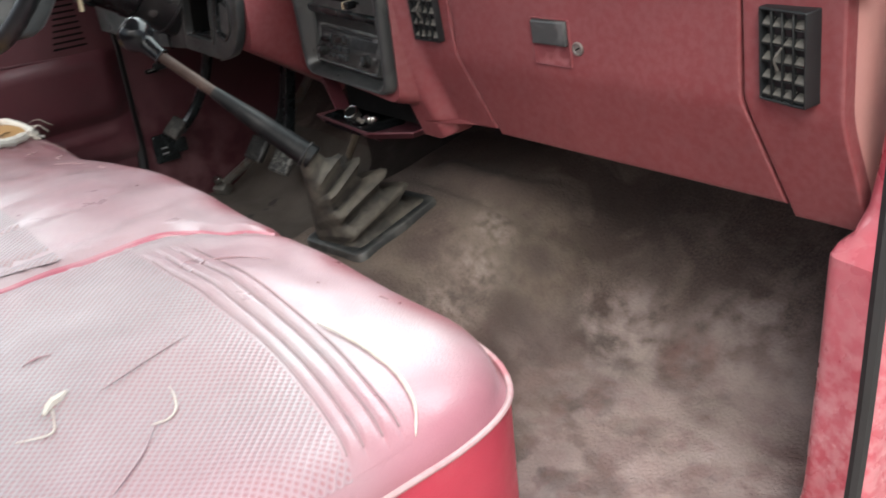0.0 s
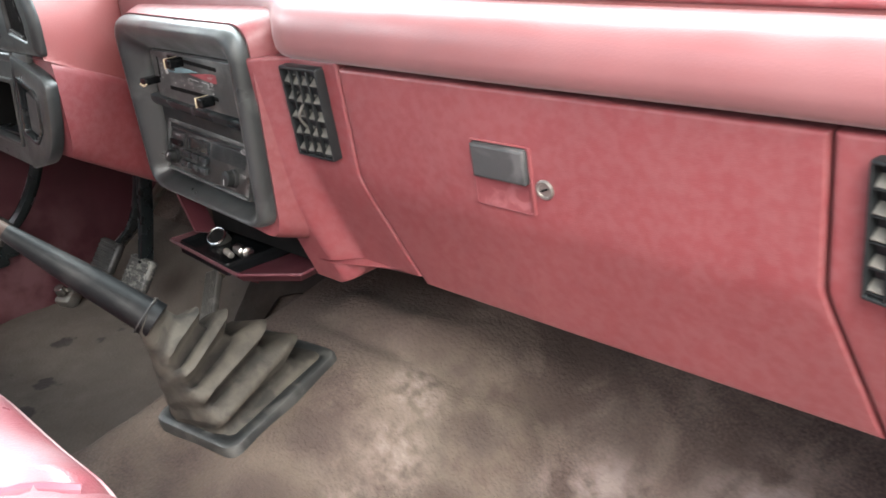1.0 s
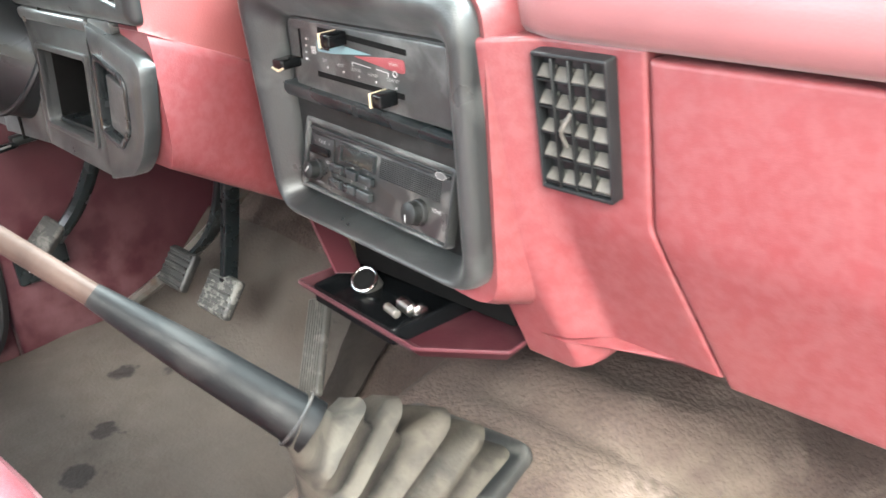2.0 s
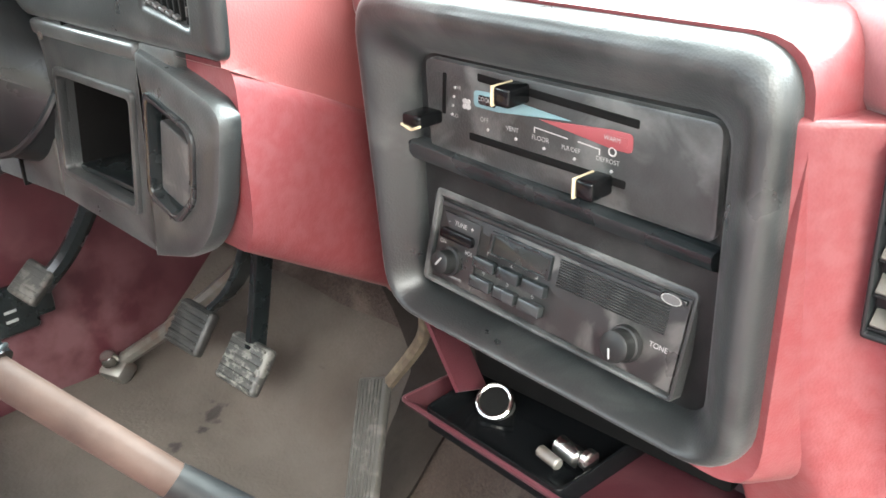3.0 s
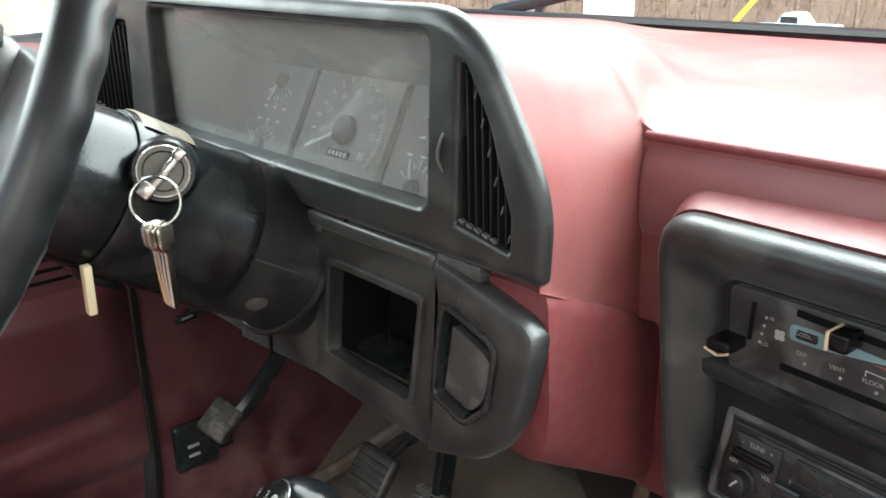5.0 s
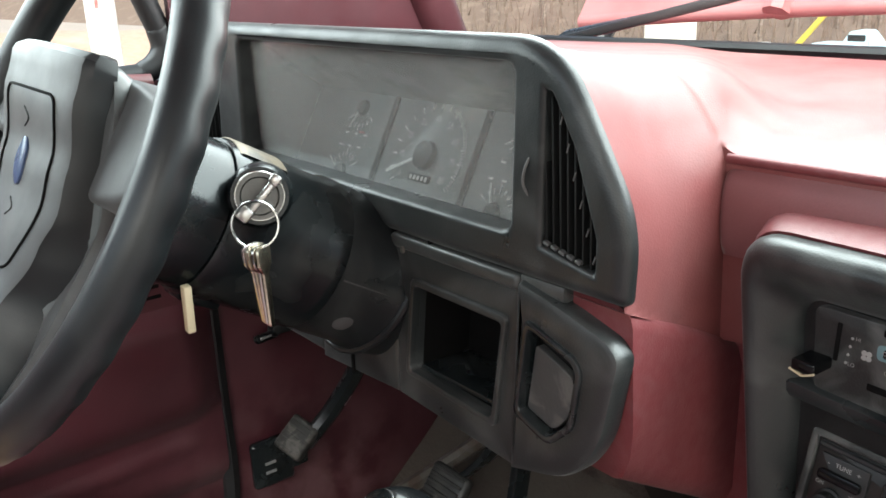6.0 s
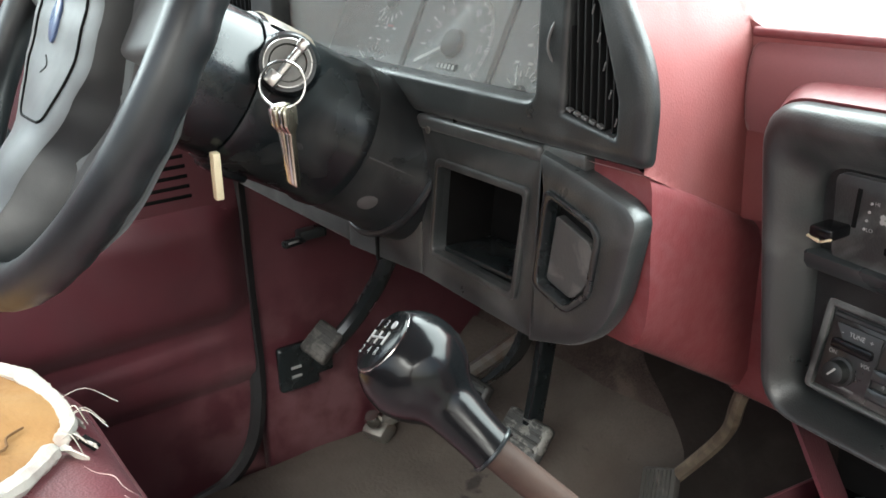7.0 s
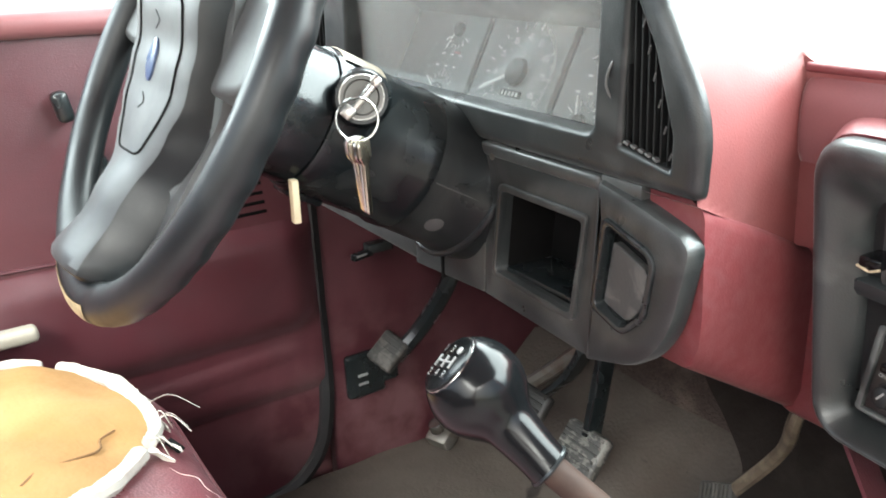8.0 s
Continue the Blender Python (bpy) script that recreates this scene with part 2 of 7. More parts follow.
def stain(m, color, centre, radius, amount=0.95):
    """One ragged spot of dirt."""
    nt = m.node_tree
    bsdf = nt.nodes["Principled BSDF"]
    src = bsdf.inputs["Base Color"].links[0].from_socket
    co = nt.nodes.new("ShaderNodeTexCoord").outputs["Object"]
    d = nt.nodes.new("ShaderNodeVectorMath")
    d.operation = "DISTANCE"
    nt.links.new(co, d.inputs[0])
    d.inputs[1].default_value = centre
    n = nt.nodes.new("ShaderNodeTexNoise")
    n.inputs["Scale"].default_value, n.inputs["Detail"].default_value = 0.9 / radius, 5.0
    nt.links.new(co, n.inputs["Vector"])
    x = nt.nodes.new("ShaderNodeMath")
    x.operation = "MULTIPLY_ADD"
    nt.links.new(n.outputs["Fac"], x.inputs[0])
    x.inputs[1].default_value = 2.4 * radius
    nt.links.new(d.outputs["Value"], x.inputs[2])
    r = nt.nodes.new("ShaderNodeMapRange")
    r.inputs["From Min"].default_value, r.inputs["From Max"].default_value = 1.9 * radius, 2.15 * radius
    r.inputs["To Min"].default_value, r.inputs["To Max"].default_value = amount, 0.0
    nt.links.new(x.outputs[0], r.inputs["Value"])
    k = nt.nodes.new("ShaderNodeMix")
    k.data_type = "RGBA"
    nt.links.new(r.outputs["Result"], k.inputs["Factor"])
    nt.links.new(src, k.inputs["A"])
    k.inputs["B"].default_value = (*color, 1)
    nt.links.new(k.outputs["Result"], bsdf.inputs["Base Color"])


def tint_by_relief(m, color, lo, hi, amount):
    """Tints a surface by its relief: rubbed pale along raised edges, and dark in creases when lo exceeds hi."""
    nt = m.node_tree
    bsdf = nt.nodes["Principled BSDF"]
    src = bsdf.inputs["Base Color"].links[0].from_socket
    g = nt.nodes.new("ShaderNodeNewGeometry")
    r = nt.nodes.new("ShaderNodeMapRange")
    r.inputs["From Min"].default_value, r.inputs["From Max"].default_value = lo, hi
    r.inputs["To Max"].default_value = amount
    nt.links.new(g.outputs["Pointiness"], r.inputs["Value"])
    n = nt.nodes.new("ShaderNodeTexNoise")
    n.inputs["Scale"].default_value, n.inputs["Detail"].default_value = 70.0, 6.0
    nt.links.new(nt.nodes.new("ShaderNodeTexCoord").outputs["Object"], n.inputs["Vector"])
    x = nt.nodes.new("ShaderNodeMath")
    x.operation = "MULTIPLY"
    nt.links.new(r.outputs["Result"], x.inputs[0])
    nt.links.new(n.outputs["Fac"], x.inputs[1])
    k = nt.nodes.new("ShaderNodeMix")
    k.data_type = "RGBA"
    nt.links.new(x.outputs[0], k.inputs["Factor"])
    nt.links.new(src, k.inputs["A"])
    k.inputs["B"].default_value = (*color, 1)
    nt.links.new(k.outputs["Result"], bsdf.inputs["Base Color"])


# hub darker towards its foot
tint_near(WHEEL_GREY, (0.011, 0.012, 0.013), (-0.53, -0.323, 0.582), 0.02, 0.1, 0.7)
# boot creases: dirt, with the shade of the pleats painted in
tint_by_relief(TAN_RUBBER, (0.012, 0.011, 0.01), 0.5, 0.43, 2.4)
tint_by_relief(POD_BLACK, (0.16, 0.165, 0.16), 0.53, 0.62, 1.0)
tint_by_relief(BLACK, (0.16, 0.165, 0.16), 0.53, 0.62, 0.7)
# grime and fine dust on the red mouldings
tint_near(RED, (0.075, 0.016, 0.018), (0.2, 0.1, 0.45), 2.0, 3.0, 0.1, 7.0, 0.25)
tint_near(RED, (0.28, 0.19, 0.185), (0.2, 0.1, 0.45), 2.0, 3.0, 0.09, 110.0, 0.12)
tint_near(MAROON, (0.16, 0.085, 0.09), (-0.95, 0.1, 0.05), 0.1, 0.3, 0.5, 18.0, 0.1)
tint_near(BLACK, (0.012, 0.013, 0.013), (-0.4, 0.0, 0.5), 2.0, 3.0, 0.35, 55.0, 0.1)
# carpet rubbed pale beside the sill, with the doorway's light painted in; the sun has left the seat's ends red
tint_near(CARPET, (0.214, 0.168, 0.161), (0.7, -0.05, 0.0), 0.15, 0.55, 0.85)
tint_near(CARPET, (0.243, 0.197, 0.193), (0.6, -0.1, 0.0), 0.25, 0.55, 0.6, 14.0, 0.09)
# mottled darker and paler patches over the rest of the carpet
tint_near(CARPET, (0.032, 0.020, 0.016), (0.38, 0.08, 0.05), 0.15, 0.45, 0.75, 8.0, 0.1)
tint_near(CARPET, (0.115, 0.058, 0.052), (0.6, -0.05, 0.0), 0.2, 0.45, 0.4, 30.0, 0.05)
tint_near(CARPET, (0.104, 0.083, 0.062), (0.02, 0.02, 0.2), 0.1, 0.26, 0.5, 14.0, 0.12)
tint_near(CARPET, (0.190, 0.159, 0.130), (0.3, -0.1, 0.0), 0.05, 0.3, 0.4, 10.0, 0.06)
tint_near(CARPET, (0.026, 0.016, 0.013), (0.24, 0.06, 0.1), 0.05, 0.17, 0.75, 7.0, 0.14)
tint_near(CARPET, (0.026, 0.016, 0.013), (0.07, -0.12, 0.18), 0.02, 0.1, 0.7, 9.0, 0.14)
tint_near(CARPET, (0.156, 0.124, 0.104), (0.14, 0.11, 0.18), 0.02, 0.13, 0.4, 50.0, 0.2)
tint_near(CARPET, (0.173, 0.136, 0.121), (0.42, 0.12, 0.0), 0.05, 0.2, 0.7, 12.0, 0.1)
tint_near(CARPET, (0.243, 0.187, 0.179), (0.62, -0.12, 0.0), 0.2, 0.5, 0.55, 20.0, 0.05)
tint_near(CARPET, (0.049, 0.023, 0.020), (0.5, 0.0, 0.0), 0.25, 0.5, 0.35, 11.0, 0.05)
tint_near(CARPET, (0.115, 0.095, 0.072), (0.17, 0.22, 0.15), 0.05, 0.16, 0.6, 40.0, 0.3)
tint_near(PAINT, (0.62, 0.45, 0.46), (0.74, 0.08, 0.08), 0.12, 0.35, 0.2, 70.0, 0.1)
tint_near(PAINT, (0.5, 0.33, 0.35), (0.745, 0.08, 0.25), 0.1, 0.3, 0.2, 9.0, 0.2)
# row of pale spots down the tunnel's flank
PALE_BAND = (0.175, 0.142, 0.122)
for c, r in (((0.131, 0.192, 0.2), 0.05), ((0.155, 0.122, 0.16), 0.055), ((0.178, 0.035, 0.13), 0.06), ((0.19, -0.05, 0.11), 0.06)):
    tint_near(CARPET, PALE_BAND, c, 0.012, r * 1.1, 0.75, 70.0, 0.16)
for c, r in (((0.31, 0.3, 0.035), 0.09), ((0.36, 0.24, 0.0), 0.09), ((0.5, 0.34, 0.06), 0.12), ((0.57, 0.2, 0.02), 0.13)):
    tint_near(CARPET, (0.19, 0.152, 0.14), c, 0.04, r * 1.2, 0.75, 26.0, 0.13)
# smooth dark spots on either side of the pale row
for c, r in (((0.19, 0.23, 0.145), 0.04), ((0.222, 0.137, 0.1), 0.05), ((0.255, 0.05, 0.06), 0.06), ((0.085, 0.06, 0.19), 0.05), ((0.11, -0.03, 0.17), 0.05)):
    tint_near(CARPET, (0.034, 0.023, 0.019), c, 0.012, r, 0.75)
tint_near(CARPET, (0.1, 0.052, 0.045), (0.432, 0.3, 0.03), 0.02, 0.06, 0.7, 24.0, 0.12)
for c, r in (((-0.716, 0.235, 0.012), 0.026), ((-0.704, 0.205, 0.006), 0.022), ((-0.755, 0.103, 0.006), 0.03), ((-0.7, 0.165, 0.006), 0.024), ((-0.65, 0.228, 0.012), 0.016), ((-0.62, 0.02, 0.006), 0.03), ((-0.56, -0.05, 0.006), 0.03)):
    stain(MAT_FLOOR, (0.013, 0.009, 0.008), c, r)
tint_near(VINYL_PALE, (0.12, 0.022, 0.03), (-0.85, -0.3, 0.35), 0.35, 0.7, 0.92, 0.0)
tint_near(VINYL_PALE, (0.06, 0.018, 0.02), (-0.7, -0.25, 0.35), 0.25, 0.5, 0.5, 12.0, 0.12)
# red front roll, its shade painted in as darker red
for cx in (-0.25, -0.1, 0.05, 0.2, 0.35, 0.5):
    tint_near(VINYL_PALE, (0.17, 0.026, 0.036), (cx, -0.175, 0.29), 0.07, 0.125, 0.85)
tint_near(VINYL_PALE, (0.26, 0.055, 0.09), (0.74, -0.3, 0.3), 0.08, 0.22, 0.55)
tint_near(VINYL_PALE, (0.26, 0.055, 0.09), (0.76, -0.6, 0.32), 0.1, 0.22, 0.55)
tint_near(MESH_PALE, (0.3, 0.12, 0.16), (0.76, -0.6, 0.36), 0.1, 0.36, 0.4)
perforate(MESH_PALE, 0.0056)


def glass(name, dust, dust_color, rough=0.03):
    """Clear pane with a veil of dust."""
    m = bpy.data.materials.new(name)
    m.use_nodes = True
    nt = m.node_tree
    nt.nodes.remove(nt.nodes["Principled BSDF"])
    out = nt.nodes["Material Output"]
    tr = nt.nodes.new("ShaderNodeBsdfTransparent")
    gl = nt.nodes.new("ShaderNodeBsdfGlossy")
    gl.inputs["Roughness"].default_value = rough
    df = nt.nodes.new("ShaderNodeBsdfDiffuse")
    df.inputs["Color"].default_value = (*dust_color, 1)
    lw = nt.nodes.new("ShaderNodeLayerWeight")
    lw.inputs["Blend"].default_value = 0.5
    pw = nt.nodes.new("ShaderNodeMath")
    pw.operation = "POWER"
    pw.inputs[1].default_value = 4.0
    nt.links.new(lw.outputs["Facing"], pw.inputs[0])
    fr = nt.nodes.new("ShaderNodeMath")
    fr.operation = "MULTIPLY_ADD"
    fr.inputs[1].default_value, fr.inputs[2].default_value = 0.8, 0.025
    nt.links.new(pw.outputs[0], fr.inputs[0])
    a = nt.nodes.new("ShaderNodeMixShader")
    nt.links.new(fr.outputs[0], a.inputs[0])
    nt.links.new(tr.outputs[0], a.inputs[1])
    nt.links.new(gl.outputs[0], a.inputs[2])
    n = nt.nodes.new("ShaderNodeTexNoise")
    n.inputs["Scale"].default_value, n.inputs["Detail"].default_value = 9, 5
    nt.links.new(nt.nodes.new("ShaderNodeTexCoord").outputs["Object"], n.inputs["Vector"])
    r = nt.nodes.new("ShaderNodeMapRange")
    r.inputs["To Min"].default_value, r.inputs["To Max"].default_value = dust * 0.7, dust * 1.3
    nt.links.new(n.outputs["Fac"], r.inputs["Value"])
    b = nt.nodes.new("ShaderNodeMixShader")
    nt.links.new(r.outputs["Result"], b.inputs[0])
    nt.links.new(a.outputs[0], b.inputs[1])
    nt.links.new(df.outputs[0], b.inputs[2])
    nt.links.new(b.outputs[0], out.inputs["Surface"])
    return m


LENS = glass("dusty_cluster_lens", 0.16, (0.5, 0.5, 0.48), 0.04)
PANE = glass("dusty_windshield", 0.04, (0.6, 0.6, 0.58))

# ---------------------------------------------------------------- building helpers
def thing(name, at, label, category, group="", kind=""):
    ob = new(name)
    ob.location = at
    ob.empty_display_size = 0.05
    return tagged(ob, label, category, group, kind)


def part(name, bm, material, parent=None, label="", sharp=38):
    """Links a bmesh, given in world coordinates, as one mesh object, under a thing or a part."""
    me = bpy.data.meshes.new(name)
    bmesh.ops.remove_doubles(bm, verts=bm.verts, dist=1e-6)
    bmesh.ops.recalc_face_normals(bm, faces=bm.faces)
    for f in bm.faces:
        f.smooth = True
    bm.to_mesh(me)
    bm.free()
    me.set_sharp_from_angle(angle=radians(sharp))
    me.materials.append(material)
    ob = new(name, me)
    if parent is not None:
        ob.parent = parent
        if parent.type == "EMPTY":
            ob.matrix_parent_inverse = Matrix.Translation(-Vector(parent.location))
    if label:
        ob["label"] = label
    return ob


def single(name, bm, material, label, category, group="", kind="", sharp=38):
    return tagged(part(name, bm, material, sharp=sharp), label, category, group, kind)


def box(m, size, bevel=0.003, seg=2):
    """A box of that size, edges rounded, at the pose m."""
    bm = bmesh.new()
    bmesh.ops.create_cube(bm, size=1.0)
    bmesh.ops.scale(bm, vec=size, verts=bm.verts)
    if bevel:
        bmesh.ops.bevel(bm, geom=bm.edges[:], offset=min(bevel, min(size) * 0.45), segments=seg, affect="EDGES", profile=0.5)
    bmesh.ops.transform(bm, matrix=m, verts=bm.verts)
    return bm


def join(*bms):
    """One bmesh out of several."""
    out = bmesh.new()
    for b in bms:
        me = bpy.data.meshes.new("tmp")
        b.to_mesh(me)
        b.free()
        out.from_mesh(me)
        bpy.data.meshes.remove(me)
    return out


def loft(loops, cap_first=True, cap_last=True, closed=True):
    """Skins a row of loops with the same number of points."""
    bm = bmesh.new()
    rows = [[bm.verts.new(p) for p in loop] for loop in loops]
    n = len(rows[0])
    for a, b in zip(rows, rows[1:]):
        for i in range(n if closed else n - 1):
            j = (i + 1) % n
            bm.faces.new((a[i], a[j], b[j], b[i]))
    if closed and cap_first:
        bm.faces.new(rows[0][::-1])
    if closed and cap_last:
        bm.faces.new(rows[-1])
    return bm


def rounded(corners, radius, n=5, sub=0):
    """A polygon's outline with round corners, n + 1 points a corner; radius is one for all or one a corner."""
    pts, k = [], len(corners)
    rad = radius if isinstance(radius, (list, tuple)) else [radius] * k
    for i in range(k):
        p, a, b = Vector(corners[i]), Vector(corners[i - 1]), Vector(corners[(i + 1) % k])
        da, db = (a - p).normalized(), (b - p).normalized()
        r = min(rad[i], (a - p).length * 0.49, (b - p).length * 0.49)
        s, e = p + da * r, p + db * r
        for j in range(n + 1):
            t = j / n
            pts.append(s * (1 - t) ** 2 + p * 2 * t * (1 - t) + e * t ** 2)
    if sub:
        out = []
        for i, p in enumerate(pts):
            q = pts[(i + 1) % len(pts)]
            out.append(p)
            if i % (n + 1) == n:
                out.extend(p.lerp(q, (j + 1) / (sub + 1)) for j in range(sub))
        pts = out
    return pts


def inset(corners, d):
    """The same polygon, each corner moved inwards by d from both of its sides (negative: outwards)."""
    out, k = [], len(corners)
    area = sum(corners[i][0] * corners[(i + 1) % k][1] - corners[(i + 1) % k][0] * corners[i][1] for i in range(k))
    sgn = 1 if area > 0 else -1
    for i in range(k):
        p, a, b = Vector(corners[i]), Vector(corners[i - 1]), Vector(corners[(i + 1) % k])
        u, v = (p - a).normalized(), (b - p).normalized()
        n1, n2 = Vector((-u.y, u.x)) * sgn, Vector((-v.y, v.x)) * sgn
        out.append(tuple(p + (n1 + n2) * (d / (1 + n1.dot(n2)))))
    return out


def on(m, loop, w):
    """A flat outline laid into the plane of m, w above it."""
    return [m @ Vector((p[0], p[1], w)) for p in loop]


def plate(m, corners, radius, w0, w1, bevel=0.0015, n=4):
    """A flat plate with round corners from height w0 up to w1 of the plane m."""
    r2 = max(radius - bevel, 0.0003) if not isinstance(radius, (list, tuple)) else [max(q - bevel, 0.0003) for q in radius]
    o = rounded(corners, radius, n)
    i = rounded(inset(corners, bevel), r2, n)
    return loft([on(m, o, w0), on(m, o, w1 - bevel), on(m, rounded(inset(corners, bevel * 0.3), r2, n), w1 - bevel * 0.3), on(m, i, w1)])


def frame_ring(m, outer, inner, r_out, r_in, w_back, w_front, lip=0.003, depth=None, n=5, floor=False):
    """A frame: outer wall, rounded lip, inner wall down to depth."""
    depth = w_back if depth is None else depth
    lo = rounded(outer, r_out, n)
    loops = [on(m, lo, w_back), on(m, lo, w_front - lip), on(m, rounded(inset(outer, lip * 0.3), r_out, n), w_front - lip * 0.3),
             on(m, rounded(inset(outer, lip), r_out, n), w_front), on(m, rounded(inset(inner, -lip), r_in, n), w_front),
             on(m, rounded(inset(inner, -lip * 0.3), r_in, n), w_front - lip * 0.3), on(m, rounded(inner, r_in, n), w_front - lip), on(m, rounded(inner, r_in, n), depth)]
    return loft(loops, cap_first=False, cap_last=floor)


def tube(path, radius, seg=12, caps=True):
    """A tube along a path; radius is one for all or one a point."""
    pts = [Vector(p) for p in path]
    rad = radius if isinstance(radius, (list, tuple)) else [radius] * len(pts)
    loops, side = [], None
    for i, p in enumerate(pts):
        d = (pts[min(i + 1, len(pts) - 1)] - pts[max(i - 1, 0)]).normalized()
        if side is None:
            side = d.orthogonal().normalized()
        side = (side - d * side.dot(d)).normalized()
        up = d.cross(side)
        loops.append([p + (side * math.cos(a) + up * math.sin(a)) * rad[i] for a in (2 * math.pi * k / seg for k in range(seg))])
    return loft(loops, caps, caps)


def ring(m, r, thick, seg=32, sub=8):
    """A torus in the plane of m."""
    bm = bmesh.new()
    rows = []
    for i in range(seg):
        a = 2 * math.pi * i / seg
        rows.append([bm.verts.new(m @ Vector(((r + thick * math.cos(b)) * math.cos(a), (r + thick * math.cos(b)) * math.sin(a), thick * math.sin(b))))
                     for b in (2 * math.pi * j / sub for j in range(sub))])
    for i in range(seg):
        for j in range(sub):
            bm.faces.new((rows[i][j], rows[(i + 1) % seg][j], rows[(i + 1) % seg][(j + 1) % sub], rows[i][(j + 1) % sub]))
    return bm


def lathe(m, profile, seg=32):
    """A turned body about the z axis of m; profile: (radius, height) rows."""
    return loft([[m @ Vector((r * math.cos(a), r * math.sin(a), h)) for a in (2 * math.pi * k / seg for k in range(seg))] for r, h in profile])


def axes(origin, u, w):
    """A frame at origin whose z axis is w and whose x axis is close to u."""
    w = Vector(w).normalized()
    u = Vector(u)
    u = (u - w * u.dot(w)).normalized()
    v = w.cross(u)
    return Matrix.Translation(origin) @ Matrix((u, v, w)).transposed().to_4x4()


def smooth_path(pts, n=8):
    """A smooth line through some points."""
    P = [Vector(p) for p in pts]
    P = [P[0] * 2 - P[1]] + P + [P[-1] * 2 - P[-2]]
    out = []
    for i in range(1, len(P) - 2):
        for j in range(n):
            t = j / n
            out.append(0.5 * (2 * P[i] + (P[i + 1] - P[i - 1]) * t + (2 * P[i - 1] - 5 * P[i] + 4 * P[i + 1] - P[i + 2]) * t * t
                              + (3 * P[i] - P[i - 1] - 3 * P[i + 1] + P[i + 2]) * t ** 3))
    out.append(P[-2])
    return out


def lettering(name, text, m, size, material, parent, u, v, w=0.0006, squash=1.0):
    """Printed words, set in the plane of m."""
    cu = bpy.data.curves.new(name, "FONT")
    cu.body, cu.size, cu.align_x, cu.align_y = text, size, "CENTER", "CENTER"
    tmp = bpy.data.objects.new(name, cu)
    scene.collection.objects.link(tmp)
    bpy.context.view_layer.update()
    me = bpy.data.meshes.new_from_object(tmp.evaluated_get(bpy.context.evaluated_depsgraph_get()))
    bpy.data.objects.remove(tmp)
    me.transform(m @ Matrix.Translation((u, v, w)) @ Matrix.Diagonal((squash, 1, 1, 1)))
    bm = bmesh.new()
    bm.from_mesh(me)
    bpy.data.meshes.remove(me)
    return part(name, bm, material, parent)


def smoothstep(a, b, x):
    t = min(1.0, max(0.0, (x - a) / (b - a)))
    return t * t * (3 - 2 * t)


def blend(table, v):
    """Straight lines between the rows (place, value) of a table."""
    for (a, p), (b, q) in zip(table, table[1:]):
        if v <= b:
            return p + (q - p) * smoothstep(a, b, max(a, v))
    return table[-1][1]


def grid(f, nu, nv):
    """A sheet of nu x nv cells whose corner (i / nu, j / nv) lies at f."""
    bm = bmesh.new()
    rows = [[bm.verts.new(f(i / nu, j / nv)) for j in range(nv + 1)] for i in range(nu + 1)]
    for i in range(nu):
        for j in range(nv):
            bm.faces.new((rows[i][j], rows[i + 1][j], rows[i + 1][j + 1], rows[i][j + 1]))
    return bm


def thicken(bm, d):
    bmesh.ops.recalc_face_normals(bm, faces=bm.faces)
    bmesh.ops.solidify(bm, geom=bm.faces[:], thickness=d)
    return bm

# ---------------------------------------------------------------- cab shell
XL, XR = -0.94, 0.735


def floor_z(x, y):
    """Height of the carpet: flat wells, the transmission tunnel and the toe board."""
    along = 0.197 + 0.2 * (y - 0.0) * (1 if y > -0.1 else 0.2) if y > -0.1 else 0.177
    side = smoothstep(-0.235, -0.13, x) if x < 0 else 1 - smoothstep(0.06, 0.36, x)
    tun = along * side
    toe = 0.0
    start = 0.2 if x < -0.15 else 0.24
    if y > start:
        toe = 0.95 * (y - start) ** 2 / (y - start + 0.06)
    k = 0.05
    h = max(k - abs(tun - toe), 0) / k
    z = max(tun, toe) + h * h * k * 0.25
    z += 0.014 * noise.noise(Vector((x * 9, y * 2.5, 1.3))) * smoothstep(0.06, 0.14, x) * (1 - smoothstep(0.36, 0.5, x)) * (1 - smoothstep(0.15, 0.3, y))
    z += 0.007 * noise.noise(Vector((x * 7, y * 7, 0.3))) + 0.003 * noise.noise(Vector((x * 19, y * 19, 2.0)))
    # loose fold of carpet below the glove box
    fold = (y - blend(((-0.1, 0.202), (0.06, 0.203), (0.1, 0.216), (0.15, 0.252), (0.21, 0.33), (0.4, 0.58)), x)) * (1 - 0.3 * smoothstep(0.08, 0.14, x))
    z += (0.013 * math.exp(-((fold - 0.042) / 0.027) ** 2) - 0.009 * math.exp(-(fold / 0.014) ** 2)) * smoothstep(-0.09, -0.03, x) * (1 - smoothstep(0.2, 0.3, x))
    return z


def floor_sheet(x0, x1, y0, y1, nx, ny, lift=0.0):
    return grid(lambda u, v: (x0 + (x1 - x0) * u, y0 + (y1 - y0) * v, floor_z(x0 + (x1 - x0) * u, y0 + (y1 - y0) * v) + lift), nx, ny)


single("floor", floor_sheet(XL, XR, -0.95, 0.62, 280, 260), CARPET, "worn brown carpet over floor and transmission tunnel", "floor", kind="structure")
def mat_sheet(x0, edge, y0, y1, nx, ny, lift):
    """A sheet on the floor whose inner border follows edge(y)."""
    def f(u, v):
        y = y0 + (y1 - y0) * v
        x = x0(y) + (edge(y) - x0(y)) * u
        return (x, y, floor_z(x, y) + lift)
    return grid(f, nx, ny)


def mat_edge(y):
    return -0.205 - 0.183 * smoothstep(0.12, 0.25, y)


